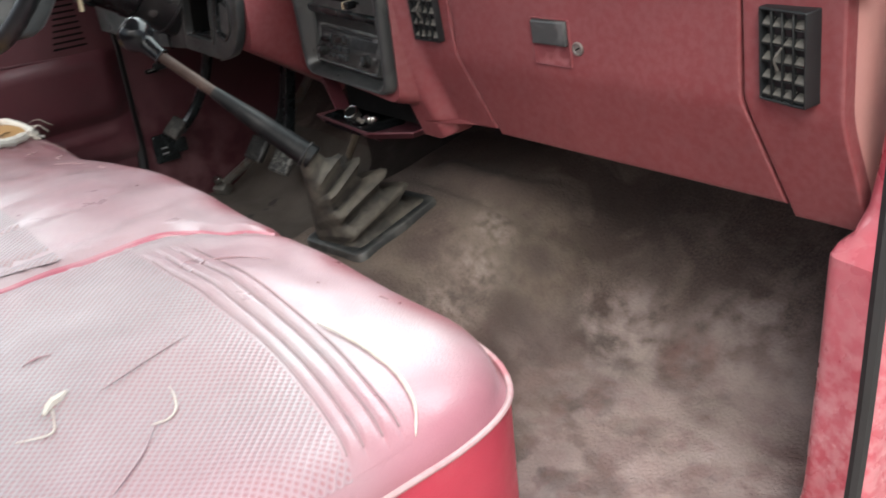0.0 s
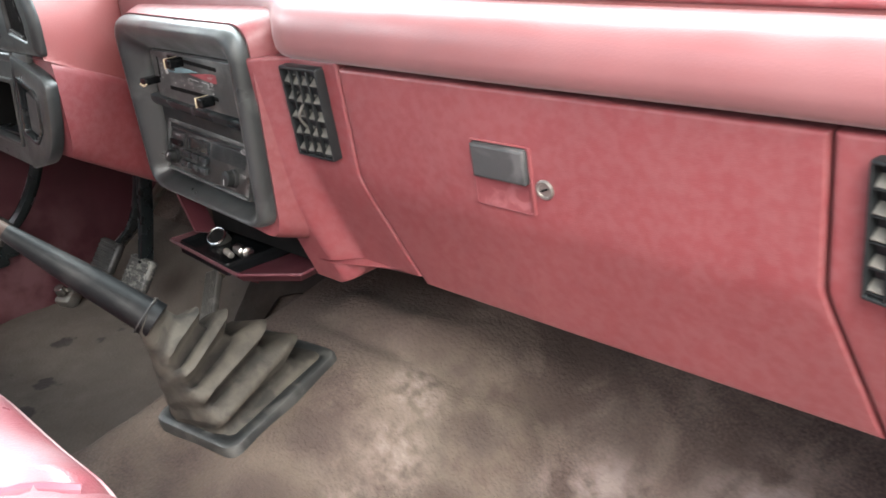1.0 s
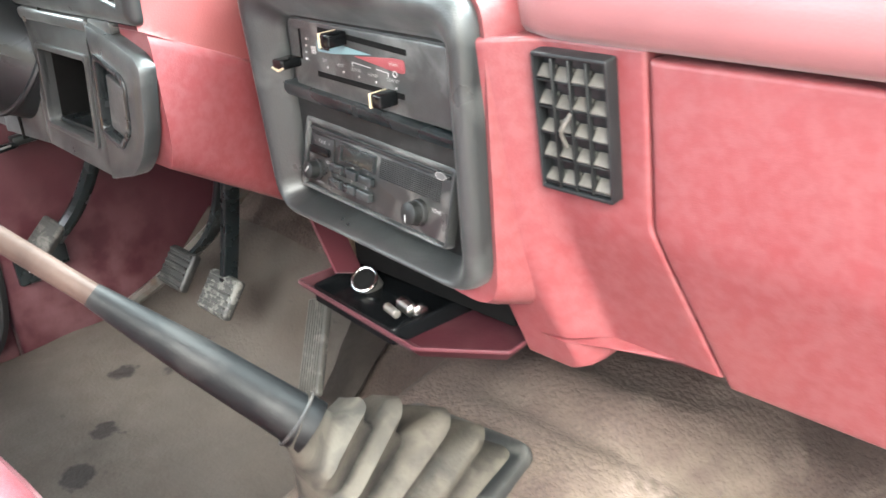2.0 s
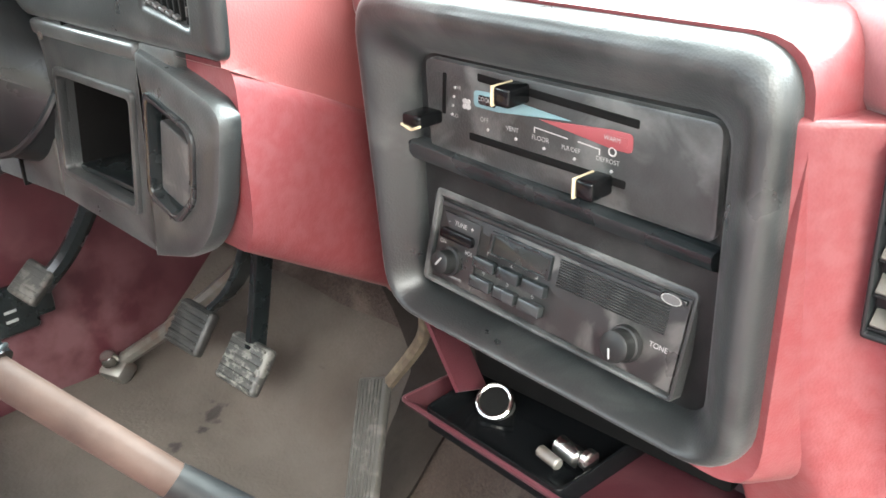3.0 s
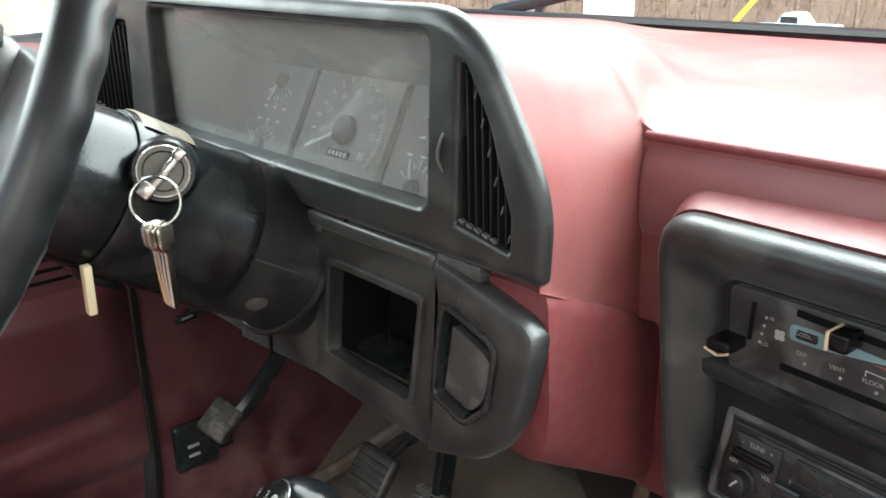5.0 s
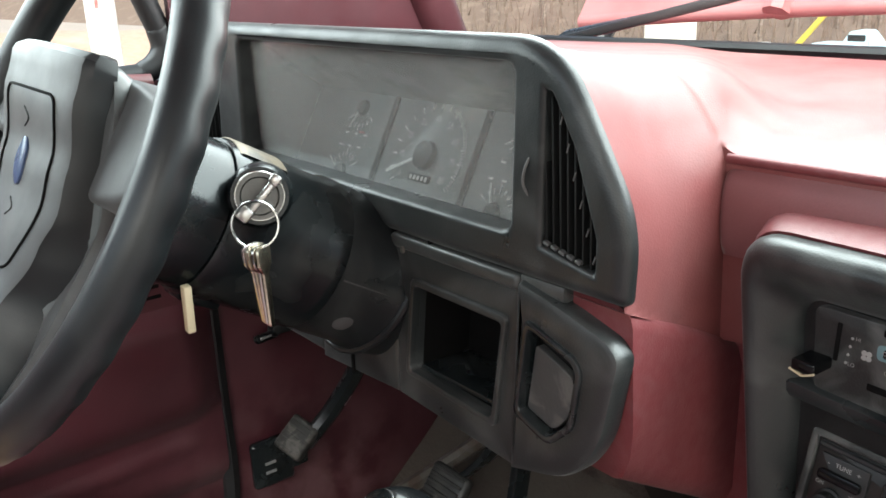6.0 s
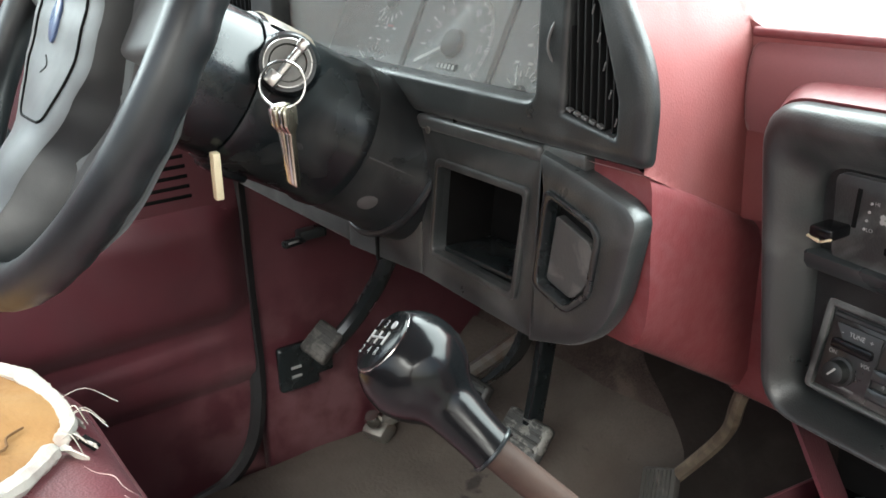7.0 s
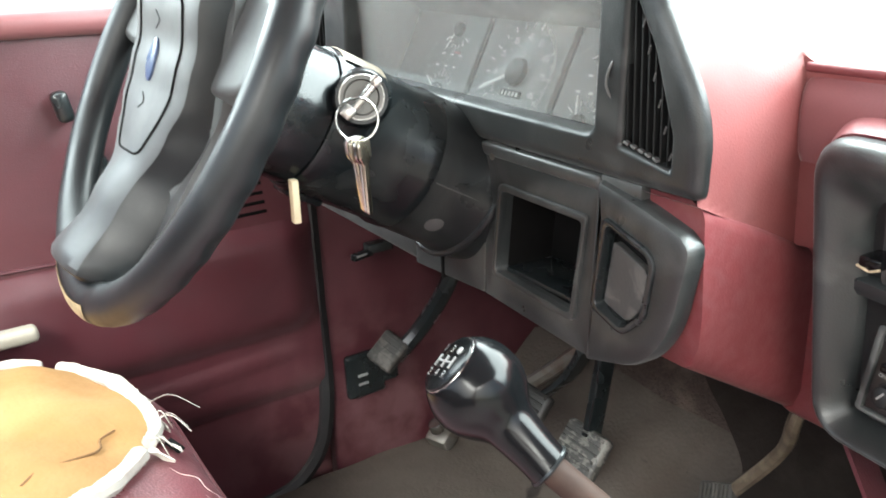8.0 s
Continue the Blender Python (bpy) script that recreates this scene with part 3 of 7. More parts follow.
single("floor_mat", thicken(mat_sheet(lambda y: XL + 0.005, mat_edge, -0.6, 0.4, 70, 90, 0.006), 0.004), MAT_FLOOR,
       "muddy grey ribbed rubber mat with dark stains in the driver's footwell", "floor mat")

# thin black sheet over the floor right of the accelerator
single("dark_floor_sheet", thicken(mat_sheet(lambda y: -0.437 - 0.28 * (y - 0.246) - 0.13 * smoothstep(0.36, 0.46, y) + 0.006 * noise.noise(Vector((0, y * 30, 5))),
                                            lambda y: mat_edge(y) + 0.004 + 0.2 * smoothstep(0.35, 0.41, y), 0.205, 0.58, 16, 40, 0.012), 0.005), FLOOR_DARK,
       "black sheet on the floor beside the accelerator", "floor flap")

single("wall_firewall", box(pose(-0.1, 0.66, 0.265), (1.75, 0.04, 0.85), 0.004), surface("firewall_dark_paint", (0.05, 0.03, 0.028), 0.8), "dark firewall behind the dashboard", "wall", kind="structure")
single("wall_rear", box(pose(-0.1, -1.0, 0.35), (1.75, 0.05, 0.75), 0.01), MAROON, "maroon rear cab wall below the back window", "wall", kind="structure")
single("ceiling", box(pose(-0.1, -0.42, 1.32), (1.7, 1.15, 0.04), 0.015), HEADLINER, "plain headliner", "ceiling", kind="structure")
single("pillar_rear_left", tube([(-0.9, -0.98, 0.7), (-0.88, -0.96, 1.31)], 0.05), PAINT, "red painted cab pillar", "pillar", kind="structure")
single("pillar_rear_right", tube([(0.78, -0.98, -0.1), (0.76, -0.96, 1.31)], 0.05), PAINT, "red painted cab pillar", "pillar", kind="structure")
single("pillar_front_left", tube([(-0.96, 0.46, 0.66), (-0.88, 0.12, 1.31)], 0.035), MAROON, "maroon windshield pillar trim", "pillar", kind="structure")
side_rows = [[(-0.962 + 0.07 * v, 0.022 - 0.2 * smoothstep(0.06, 1.0, v) * v + (0.46 - 0.14 * v) * u * (1 - 0.55 * v), 0.66 + 0.64 * v) for u in (0.0, 0.25, 0.5, 0.75, 1.0)] for v in (0.0, 0.06, 0.12, 0.2, 0.35, 0.5, 0.7, 0.85, 1.0)]
single("pillar_panel_left", thicken(loft(side_rows, closed=False), 0.012), MAROON, "maroon painted panel behind the windshield pillar", "pillar", kind="structure")
single("pillar_front_right", tube([(0.79, 0.46, 0.66), (0.75, 0.12, 1.31)], 0.03), PAINT, "red painted windshield pillar", "pillar", kind="structure")

ws = grid(lambda u, v: (-0.95 + 1.73 * u, 0.485 - 0.36 * v + 0.04 * (1 - (2 * u - 1) ** 2), 0.712 + 0.6 * v), 12, 2)
w_ob = single("window_windshield", ws, PANE, "dusty laminated windshield", "windshield", kind="structure")
w_ob.visible_shadow = False
single("windshield_seal", tube([(-0.95 + 1.73 * i / 12, 0.478 + 0.04 * (1 - (2 * i / 12 - 1) ** 2), 0.712) for i in range(13)], 0.007, 8), SEAL,
       "black rubber seal along the windshield base", "seal", kind="structure")

# kick panels, hinge pillar, sill
single("sill_left", box(pose(-0.975, -0.15, -0.05), (0.1, 1.7, 0.1), 0.01, 3), MAROON, "maroon door sill", "door sill", kind="structure")
def wall_side(name, x, y0, y1, z0, z1, th, material, label):
    return single(name, box(pose(x, (y0 + y1) / 2, (z0 + z1) / 2), (th, y1 - y0, z1 - z0), 0.008, 3), material, label, "kick panel", kind="structure")


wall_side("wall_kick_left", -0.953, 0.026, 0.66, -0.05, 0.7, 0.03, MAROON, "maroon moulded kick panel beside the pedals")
wall_side("wall_kick_right", 0.752, 0.14, 0.66, -0.05, 0.372, 0.03, RED, "red moulded kick panel")
hp = []
for z, inx, rear in ((-0.12, 0.732, 0.055), (0.0, 0.735, 0.06), (0.1, 0.739, 0.075), (0.25, 0.739, 0.085), (0.35, 0.738, 0.09), (0.368, 0.738, 0.092), (0.376, 0.741, 0.1), (0.384, 0.748, 0.115), (0.41, 0.754, 0.128), (0.45, 0.759, 0.13), (0.556, 0.767, 0.13), (0.62, 0.77, 0.13), (0.8, 0.782, 0.14)):
    hp.append([Vector((p[0], p[1], z)) for p in rounded([(inx, rear), (inx + 0.075, rear - 0.012), (inx + 0.1, 0.22), (inx, 0.22)], 0.018, 5)])
single("pillar_hinge_right", loft(hp), PAINT, "scuffed red painted door hinge pillar", "door pillar", kind="structure")
single("sill_right", box(pose(0.79, -0.42, -0.055), (0.11, 0.98, 0.09), 0.02, 4), PAINT, "scuffed red painted door sill", "door sill", kind="structure")
single("seal_right", tube(smooth_path([(0.828, 0.03, 0.8), (0.826, 0.025, 0.45), (0.825, 0.02, 0.2), (0.822, 0.0, 0.03), (0.82, -0.06, -0.005), (0.82, -0.5, -0.004)], 6), 0.008, 8), SEAL,
       "black rubber door seal", "seal", kind="structure")

# ---------------------------------------------------------------- outside
def ground_z(x, y):
    """The yard, falling away ahead of the vehicle and rising to a wooded bank beyond."""
    z = -0.62 - 0.1 * max(0.0, min(y, 54.0) - 2.0)
    return z + 0.04 * noise.noise(Vector((x * 0.5, y * 0.5, 0.0))) * smoothstep(2.0, 6.0, math.hypot(x, y))


def far(q):
    """Spreads a grid from fine near the middle to coarse at the horizon."""
    return 400.0 * (0.12 * q + 0.88 * q ** 3)


single("ground", grid(lambda u, v: (far(2 * u - 1), far(2 * v - 1), ground_z(far(2 * u - 1), far(2 * v - 1))), 120, 120), DIRT, "dry beige dirt yard falling away to a bank", "ground", kind="structure")
def hill_z(x, y):
    near = 0.4 * max(0.0, -x - 28.0)
    return -6.1 + 26.0 * smoothstep(52.0 - near, 125.0 - near, y) + 0.6 * noise.noise(Vector((x * 0.08, y * 0.08, 4.0)))


BARK = surface("grey_brown_bark", (0.14, 0.105, 0.082), 0.9, spots=(0.26, 0.22, 0.19), spot_scale=3, spot_amount=0.5, grain=30, bump=0.3)
BRUSH = surface("dry_brown_brush", (0.13, 0.095, 0.072), 0.95, spots=(0.2, 0.155, 0.12), spot_scale=0.8, spot_amount=0.6, spot_edge=0.2, grain=20, bump=0.3)
rng = random.Random(4)
single("backdrop", grid(lambda u, v: (-170 + 300 * u, 20 + 114 * v, hill_z(-170 + 300 * u, 20 + 114 * v)), 80, 60), BRUSH, "wooded bank brown with dry leaves", "bank", kind="structure")
woods = []
for k in range(170):
    x, y = rng.uniform(-110, 10), rng.uniform(50, 95)
    z, h, r = hill_z(x, y) - 0.2, rng.uniform(7, 12), rng.uniform(0.08, 0.2)
    lean = Vector((rng.uniform(-0.6, 0.6), rng.uniform(-0.4, 0.4), h))
    foot = Vector((x, y, z))
    woods.append(tube([foot, foot + lean * 0.4 + Vector((0.1, 0, 0)), foot + lean], [r, r * 0.7, r * 0.15], 6))
    for q in range(5):
        at = foot + lean * rng.uniform(0.25, 0.85)
        woods.append(tube([at, at + Vector((rng.uniform(-1.6, 1.6), rng.uniform(-0.8, 0.8), rng.uniform(0.5, 1.8)))], [r * 0.35, 0.015], 4))
single("far_woods", join(*woods), BARK, "bare grey-brown trees on the far bank", "trees", kind="stuff")
twigs = []
for k in range(5200):
    x, y = rng.uniform(-110, 10), rng.uniform(46, 90)
    foot = Vector((x, y, hill_z(x, y) - 0.1))
    twigs.append((foot, foot + Vector((rng.uniform(-0.9, 0.9), rng.uniform(-0.4, 0.4), rng.uniform(0.8, 3.0))), rng.uniform(0.03, 0.12)))
brush = bmesh.new()
for a, b, r in twigs:
    q = [brush.verts.new(a + Vector((r * math.cos(c), r * math.sin(c), 0))) for c in (0.0, 2.1, 4.2)] + [brush.verts.new(b)]
    for m in ((0, 1, 3), (1, 2, 3), (2, 0, 3)):
        brush.faces.new([q[n] for n in m])
single("far_brush", brush, BRUSH, "dense dry brown brush along the bank", "brush", kind="stuff")

single("yellow_pole", tube([(-5.93, 9.0, ground_z(-5.93, 9.0) - 0.02), (-5.56, 9.0, -0.22), (-4.6, 9.0, 0.86)], 0.035, 10), surface("faded_yellow_paint", (0.6, 0.5, 0.08), 0.5), "leaning yellow painted pole in the yard", "pole")
single("white_post", box(pose(-7.32, 9.0, -0.15), (0.6, 0.3, 2.36), 0.02), surface("whitewashed_block", (0.75, 0.73, 0.66), 0.8, spots=(0.5, 0.46, 0.38), spot_scale=4), "whitewashed block post in the yard", "post")
MOUND = Vector((-19.5, 30.0, 0.0))
single("gravel_heap", loft([[(MOUND.x + r * 2.0 * math.cos(a) * (1 + 0.1 * math.sin(3 * a)), MOUND.y + r * 1.6 * math.sin(a), ground_z(MOUND.x, MOUND.y) - 0.1 + h) for a in (2 * math.pi * k / 24 for k in range(24))] for r, h in ((1.0, 0), (0.85, 0.35), (0.6, 0.75), (0.3, 1.0), (0.06, 1.08))], cap_first=False),
       surface("pale_gravel", (0.6, 0.57, 0.52), 0.95, grain=60, bump=0.3), "pale heap of gravel in the yard", "gravel heap")

# pale blue pickup standing far off in the yard
far_truck = thing("pickup_truck", (-25.2, 48.0, ground_z(-25.2, 48.0)), "pale blue pickup truck parked far off", "pickup truck")
SKYBLUE = surface("pale_blue_paint", (0.42, 0.6, 0.66), 0.4, spots=(0.5, 0.62, 0.66), spot_scale=2, spot_amount=0.5)
tx, ty, tz = far_truck.location
part("body", join(box(pose(tx, ty, tz + 0.72), (5.0, 1.8, 0.55), 0.1, 3), box(pose(tx + 1.65, ty, tz + 0.98), (1.6, 1.7, 0.22), 0.08, 3)), SKYBLUE, far_truck)
part("cab", loft([[(tx + 0.1 + x, ty + y, tz + z) for x, y in ((-0.75 + d, -0.82 + d * 0.3), (0.75 - d * 1.3, -0.82 + d * 0.3), (0.75 - d * 1.3, 0.82 - d * 0.3), (-0.75 + d, 0.82 - d * 0.3))] for z, d in ((0.95, 0.0), (1.15, 0.02), (1.62, 0.3), (1.7, 0.4))]), SKYBLUE, far_truck)
part("side_window", box(pose(tx + 0.1, ty - 0.79, tz + 1.34), (1.0, 0.06, 0.36), 0.03), SMOOTH_BLACK, far_truck, "dark side window")
for dx in (-1.6, 1.6):
    for dy in (-0.78, 0.78):
        part("wheel", lathe(axes((tx + dx, ty + dy, tz + 0.36), (1, 0, 0), (0, -1, 0)), [(0.2, -0.1), (0.36, -0.1), (0.36, 0.1), (0.2, 0.12)], 20), RUBBER, far_truck)

# clay bank and painted post beside the driver's window
single("clay_bank", grid(lambda u, v: (-13 + 3.2 * (2 * u - 1), -14 + 19 * v, -0.66 + 1.0 * math.cos(math.pi / 2 * (2 * u - 1)) * (0.85 + 0.2 * noise.noise(Vector((u * 2, v * 9, 3.0))))), 14, 60), surface("orange_clay", (0.4, 0.27, 0.2), 0.95, spots=(0.45, 0.35, 0.28), spot_scale=0.7, spot_amount=0.6, grain=20, bump=0.3), "low bank of orange clay", "bank", kind="structure")
post = thing("painted_post", (-6.0, 1.53, -0.62), "white painted post with red lettering worn away", "post")
part("shaft", box(pose(-6.0, 1.53, 0.45), (0.16, 0.16, 2.14), 0.015, 3), surface("chalky_white_paint", (0.72, 0.7, 0.66), 0.8, spots=(0.5, 0.47, 0.43), spot_scale=6, spot_amount=0.5), post)
FADED_RED = surface("worn_red_letter_paint", (0.5, 0.16, 0.15), 0.8, spots=(0.65, 0.5, 0.47), spot_scale=14, spot_amount=0.7)
for y, z, w, h in ((1.485, 0.73, 0.022, 0.14), (1.535, 0.795, 0.08, 0.022), (1.535, 0.73, 0.08, 0.022), (1.575, 0.765, 0.022, 0.06)):
    part("red_bar", box(pose(-5.918, y, z), (0.004, w, h), 0.001), FADED_RED, post, "faded red painted bar")

# hood of this vehicle, standing open ahead of the windshield, and a wiper
hood = thing("open_hood", (-0.08, 0.62, 0.75), "faded red hood standing open ahead of the windshield", "hood")


def hood_sheet(lift):
    def f(u, v):
        q = 2 * u - 1
        y = 0.62 + 0.04 * (1 - q * q) + 0.62 * v
        return (-0.08 + 0.78 * q, y, 0.752 - 0.03 * q * q + 0.95 * v + 0.05 * v * (1 - q * q) + lift)
    return f


HOOD_PAINT = surface("chalky_red_paint", (0.4, 0.15, 0.15), 0.5, spots=(0.5, 0.3, 0.29), spot_scale=5, spot_amount=0.5, spot_edge=0.3)
part("panel", thicken(grid(hood_sheet(0.0), 30, 20), 0.012), HOOD_PAINT, hood)
part("rear_lip", tube([hood_sheet(0.004)(k / 30, 0.0) for k in range(31)], 0.011, 10), HOOD_PAINT, hood)
for q in (0.2, 0.5, 0.8):
    part("brace", tube([Vector(hood_sheet(0.0)(q, v / 8)) + Vector((0, -0.012, 0)) for v in range(9)], 0.018, 8), HOOD_PAINT, hood)
for sx in (-0.83, 0.67):
    part("hinge", tube([(sx, 0.6, 0.66), (sx, 0.66, 0.74), (sx, 0.74, 0.86)], 0.014, 8), SMOOTH_BLACK, hood, "black hinge arm")
cowl = single("cowl", box(pose(-0.085, 0.6, 0.655), (1.66, 0.2, 0.05), 0.01, 3), PAINT, "faded red cowl panel below the windshield", "cowl", kind="structure")
wiper = thing("wiper", (-0.8, 0.53, 0.715), "black windshield wiper lying across the glass", "wiper")
part("arm", tube([(-0.86, 0.545, 0.69), (-0.8, 0.527, 0.716), (-0.6, 0.525, 0.752)], [0.009, 0.007, 0.005], 8), SMOOTH_BLACK, wiper)
part("blade", box(pose(-0.62, 0.521, 0.748, 0, -12, 2), (0.4, 0.012, 0.012), 0.003), SEAL, wiper)

# ---------------------------------------------------------------- driver's door
door = thing("driver_door", (-0.96, -0.4, 0.02), "closed maroon driver's door with moulded panel and armrest", "car door")


def door_x(y, z):
    """Relief of the inner panel: flat top, a ledge, and a deep lower bay."""
    x = -0.945
    x += 0.018 * smoothstep(0.425, 0.405, z) * smoothstep(0.27, 0.31, z) * smoothstep(0.01, -0.03, y)
    x += 0.03 * smoothstep(0.43, 0.36, z) * smoothstep(0.3, 0.35, z) * smoothstep(-0.3, -0.5, y)
    x -= 0.012 * smoothstep(0.2, 0.17, z)
    x += 0.003 * math.exp(-((z - 0.245 - 0.05 * y) / 0.008) ** 2) * smoothstep(0.0, -0.05, y)
    x -= 0.1 * max(0.0, z - 0.42)
    return x


def door_panel():
    def f(u, v):
        z = 0.018 + 0.682 * v
        y1 = 0.012
        if z < 0.14:
            y1 -= 0.11 * (1 - math.sqrt(max(0, 1 - ((0.14 - z) / 0.122) ** 2)))
        y = -0.95 + (y1 + 0.95) * u
        r = min(1.0, (y1 - y) / 0.012)
        return (door_x(y, z) - 0.012 * (1 - math.sqrt(max(0.0, 1 - (1 - r) ** 2))), y, z)
    return grid(f, 130, 110)


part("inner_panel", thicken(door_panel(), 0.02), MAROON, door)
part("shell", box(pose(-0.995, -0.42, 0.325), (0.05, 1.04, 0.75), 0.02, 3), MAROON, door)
part("weatherstrip", tube(smooth_path([(-0.945, 0.022, 0.72), (-0.942, 0.021, 0.5), (-0.942, 0.02, 0.3), (-0.942, 0.018, 0.14), (-0.942, -0.012, 0.05), (-0.942, -0.09, 0.012), (-0.942, -0.3, 0.004), (-0.942, -0.9, 0.002)], 8), 0.0135, 8), SEAL, door, "black rubber weatherstrip")
part("trim_line", tube([(-0.9255, 0.0, 0.425), (-0.926, -0.25, 0.437), (-0.929, -0.9, 0.46)], 0.0025, 6), MAROON, door)
part("lower_rib", tube([(-0.956, -0.02, 0.19), (-0.956, -0.9, 0.19)], 0.004, 6), MAROON, door)
for i in range(9):
    part("grille_slot", box(pose(door_x(-0.07, 0.449 + i * 0.0125) + 0.0188, -0.078 + 0.0012 * i, 0.449 + i * 0.0125), (0.004, 0.075 - 0.004 * i, 0.005), 0.0012, 2), DARK, door, "dark slot of the speaker grille")
part("armrest_pull", box(pose(-0.878, -0.435, 0.381), (0.024, 0.19, 0.018), 0.007, 4), surface("yellowed_cream_vinyl", (0.25, 0.23, 0.19), 0.6, spots=(0.22, 0.2, 0.16), spot_scale=20), door, "dirty cream pull bar")
part("lock_knob", box(pose(-0.93, -0.262, 0.617, 10, 0, 0), (0.022, 0.018, 0.035), 0.006, 3), SMOOTH_BLACK, door, "black lock knob")
part("window_crank", join(box(pose(-0.925, -0.235, 0.54, 20, 0, 0), (0.025, 0.025, 0.055), 0.008, 3), box(pose(-0.92, -0.225, 0.515, 50, 0, 0), (0.02, 0.02, 0.05), 0.006, 3)), SMOOTH_BLACK, door, "black release lever")
part("sill_cap", tube([(-0.952, -0.01, 0.697), (-0.952, -0.12, 0.703), (-0.952, -0.3, 0.709), (-0.952, -0.95, 0.712)], 0.017, 10), PAD, door)
part("window_frame", tube(smooth_path([(-0.958, -0.95, 0.708), (-0.958, -0.3, 0.708), (-0.958, -0.05, 0.708), (-0.958, -0.008, 0.713), (-0.957, 0.013, 0.733), (-0.956, 0.011, 0.76), (-0.953, -0.004, 0.8), (-0.9, -0.19, 1.27)], 10), 0.014, 12), SEAL, door, "black rubber window channel")

# black connector cover on the kick panel, hood release
kv = thing("kick_vent_cover", (-0.935, 0.09, 0.165), "black plastic fuse cover with two white marks on the kick panel", "fuse cover")
part("cover", box(pose(-0.933, 0.08, 0.17), (0.014, 0.062, 0.07), 0.006, 3), SMOOTH_BLACK, kv)
part("cover_tab", box(pose(-0.93, 0.118, 0.168), (0.01, 0.03, 0.036), 0.004, 2), SMOOTH_BLACK, kv)
for dz in (0.0, -0.014):
    part("white_mark", box(pose(-0.9255, 0.074, 0.172 + dz), (0.0015, 0.016, 0.004), 0.0003), WHITE_INK, kv, "white printed mark")
hr = thing("hood_release", (-0.93, 0.1, 0.365), "small black hood release pull below the dashboard", "release lever")
part("bracket", box(pose(-0.925, 0.115, 0.365), (0.02, 0.04, 0.014), 0.003), SMOOTH_BLACK, hr)
part("pull", box(pose(-0.918, 0.085, 0.36, 0, 0, 12), (0.012, 0.035, 0.01), 0.003), SMOOTH_BLACK, hr)
part("white_mark", box(pose(-0.9115, 0.082, 0.362, 0, 0, 12), (0.0015, 0.018, 0.003), 0.0003), WHITE_INK, hr)

# ---------------------------------------------------------------- dashboard
dash = thing("dashboard", (0.0, 0.25, 0.35), "faded red moulded dashboard with padded burgundy top", "dashboard")


def face_y(x, z):
    """Front of the passenger fascia: upright above, falling away below the crease."""
    below = 0.006 * math.log(1 + math.exp(min(60, (0.498 - z) / 0.006)))
    y = 0.1135 - 0.095 * (z - 0.5) + 0.215 * below
    y -= 0.024 * (1 - smoothstep(0.06 + 0.3 * below, 0.105 + 0.2 * below, x)) * smoothstep(0.3, 0.36, z)
    return y


def glove_left(z):
    return 0.174 if z > 0.505 else 0.174 + (0.505 - z) * 0.33


def fascia(xl, xr, z0, z1, nx=24, nz=40, soft=0.0035, back=0.03):
    """A moulded panel between xl(z) and xr(z) whose four edges roll backwards."""
    def places(span, n):
        near = [soft * q for q in (0.0, 0.05, 0.15, 0.35, 0.65, 1.0)]
        inner = [soft + (span - 2 * soft) * k / n for k in range(1, n)]
        row = near + inner + [span - q for q in reversed(near)]
        return [(0.0, True)] + [(q, False) for q in row] + [(span, True)]

    zs = places(z1 - z0, nz)
    count_u, count_z = len(places(1.0, nx)), len(zs)

    def f(u, v):
        i, (dz, zb) = round(u * (count_u - 1)), zs[round(v * (count_z - 1))]
        z = z0 + dz
        left, span = xl(z), xr(z) - xl(z)
        dx, xb = places(span, nx)[i]
        y = face_y(left + dx, z)
        d = min(dx, span - dx, dz, z1 - z0 - dz)
        if d < soft:
            y += soft - math.sqrt(max(0, soft ** 2 - (soft - max(d, 0)) ** 2))
        return (left + dx, y + (back if xb or zb else 0.0), z)
    return grid(f, count_u - 1, count_z - 1)


part("fascia_left", fascia(lambda z: 0.04 + 0.16 * max(0.0, 0.425 - z), lambda z: (glove_left(z) - 0.0016 if z > 0.3905 else 0.119 - 0.03 * max(0.0, (0.378 - z) / 0.018) ** 2), 0.36, 0.62, 36, 60), RED, dash)
def glove_right(z):
    return 0.6245 if z > 0.505 else 0.6245 + (0.505 - z) * 0.31


def dash_end(z):
    return 0.7345 + 0.0135 * smoothstep(0.51, 0.38, z)


part("fascia_right", fascia(lambda z: glove_right(z) + 0.0032, dash_end, 0.37, 0.614), RED, dash)
def end_sheet(u, v):
    z = 0.37 + 0.25 * v
    return (dash_end(z) - 0.0005 + 0.006 * smoothstep(0.0, 0.3, u), face_y(0.7, z) + 0.003 + 0.34 * u, z)


# end panel in a paler red than the fascia
part("end_cap", thicken(grid(end_sheet, 24, 30), 0.012), surface("pale_end_panel", (0.36, 0.18, 0.165), 0.5, spots=(0.3, 0.07, 0.075), spot_scale=9, spot_amount=0.4, spot_edge=0.3, grain=600, bump=0.08, pores=800), dash, "pale end panel")
# near-black slabs stand in for the shade inside the dash
part("under_dash_shade", box(pose(0.4, 0.3, 0.39), (0.68, 0.24, 0.01), 0.003), DARK, dash)
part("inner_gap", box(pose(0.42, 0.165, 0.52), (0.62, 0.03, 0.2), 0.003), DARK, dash)

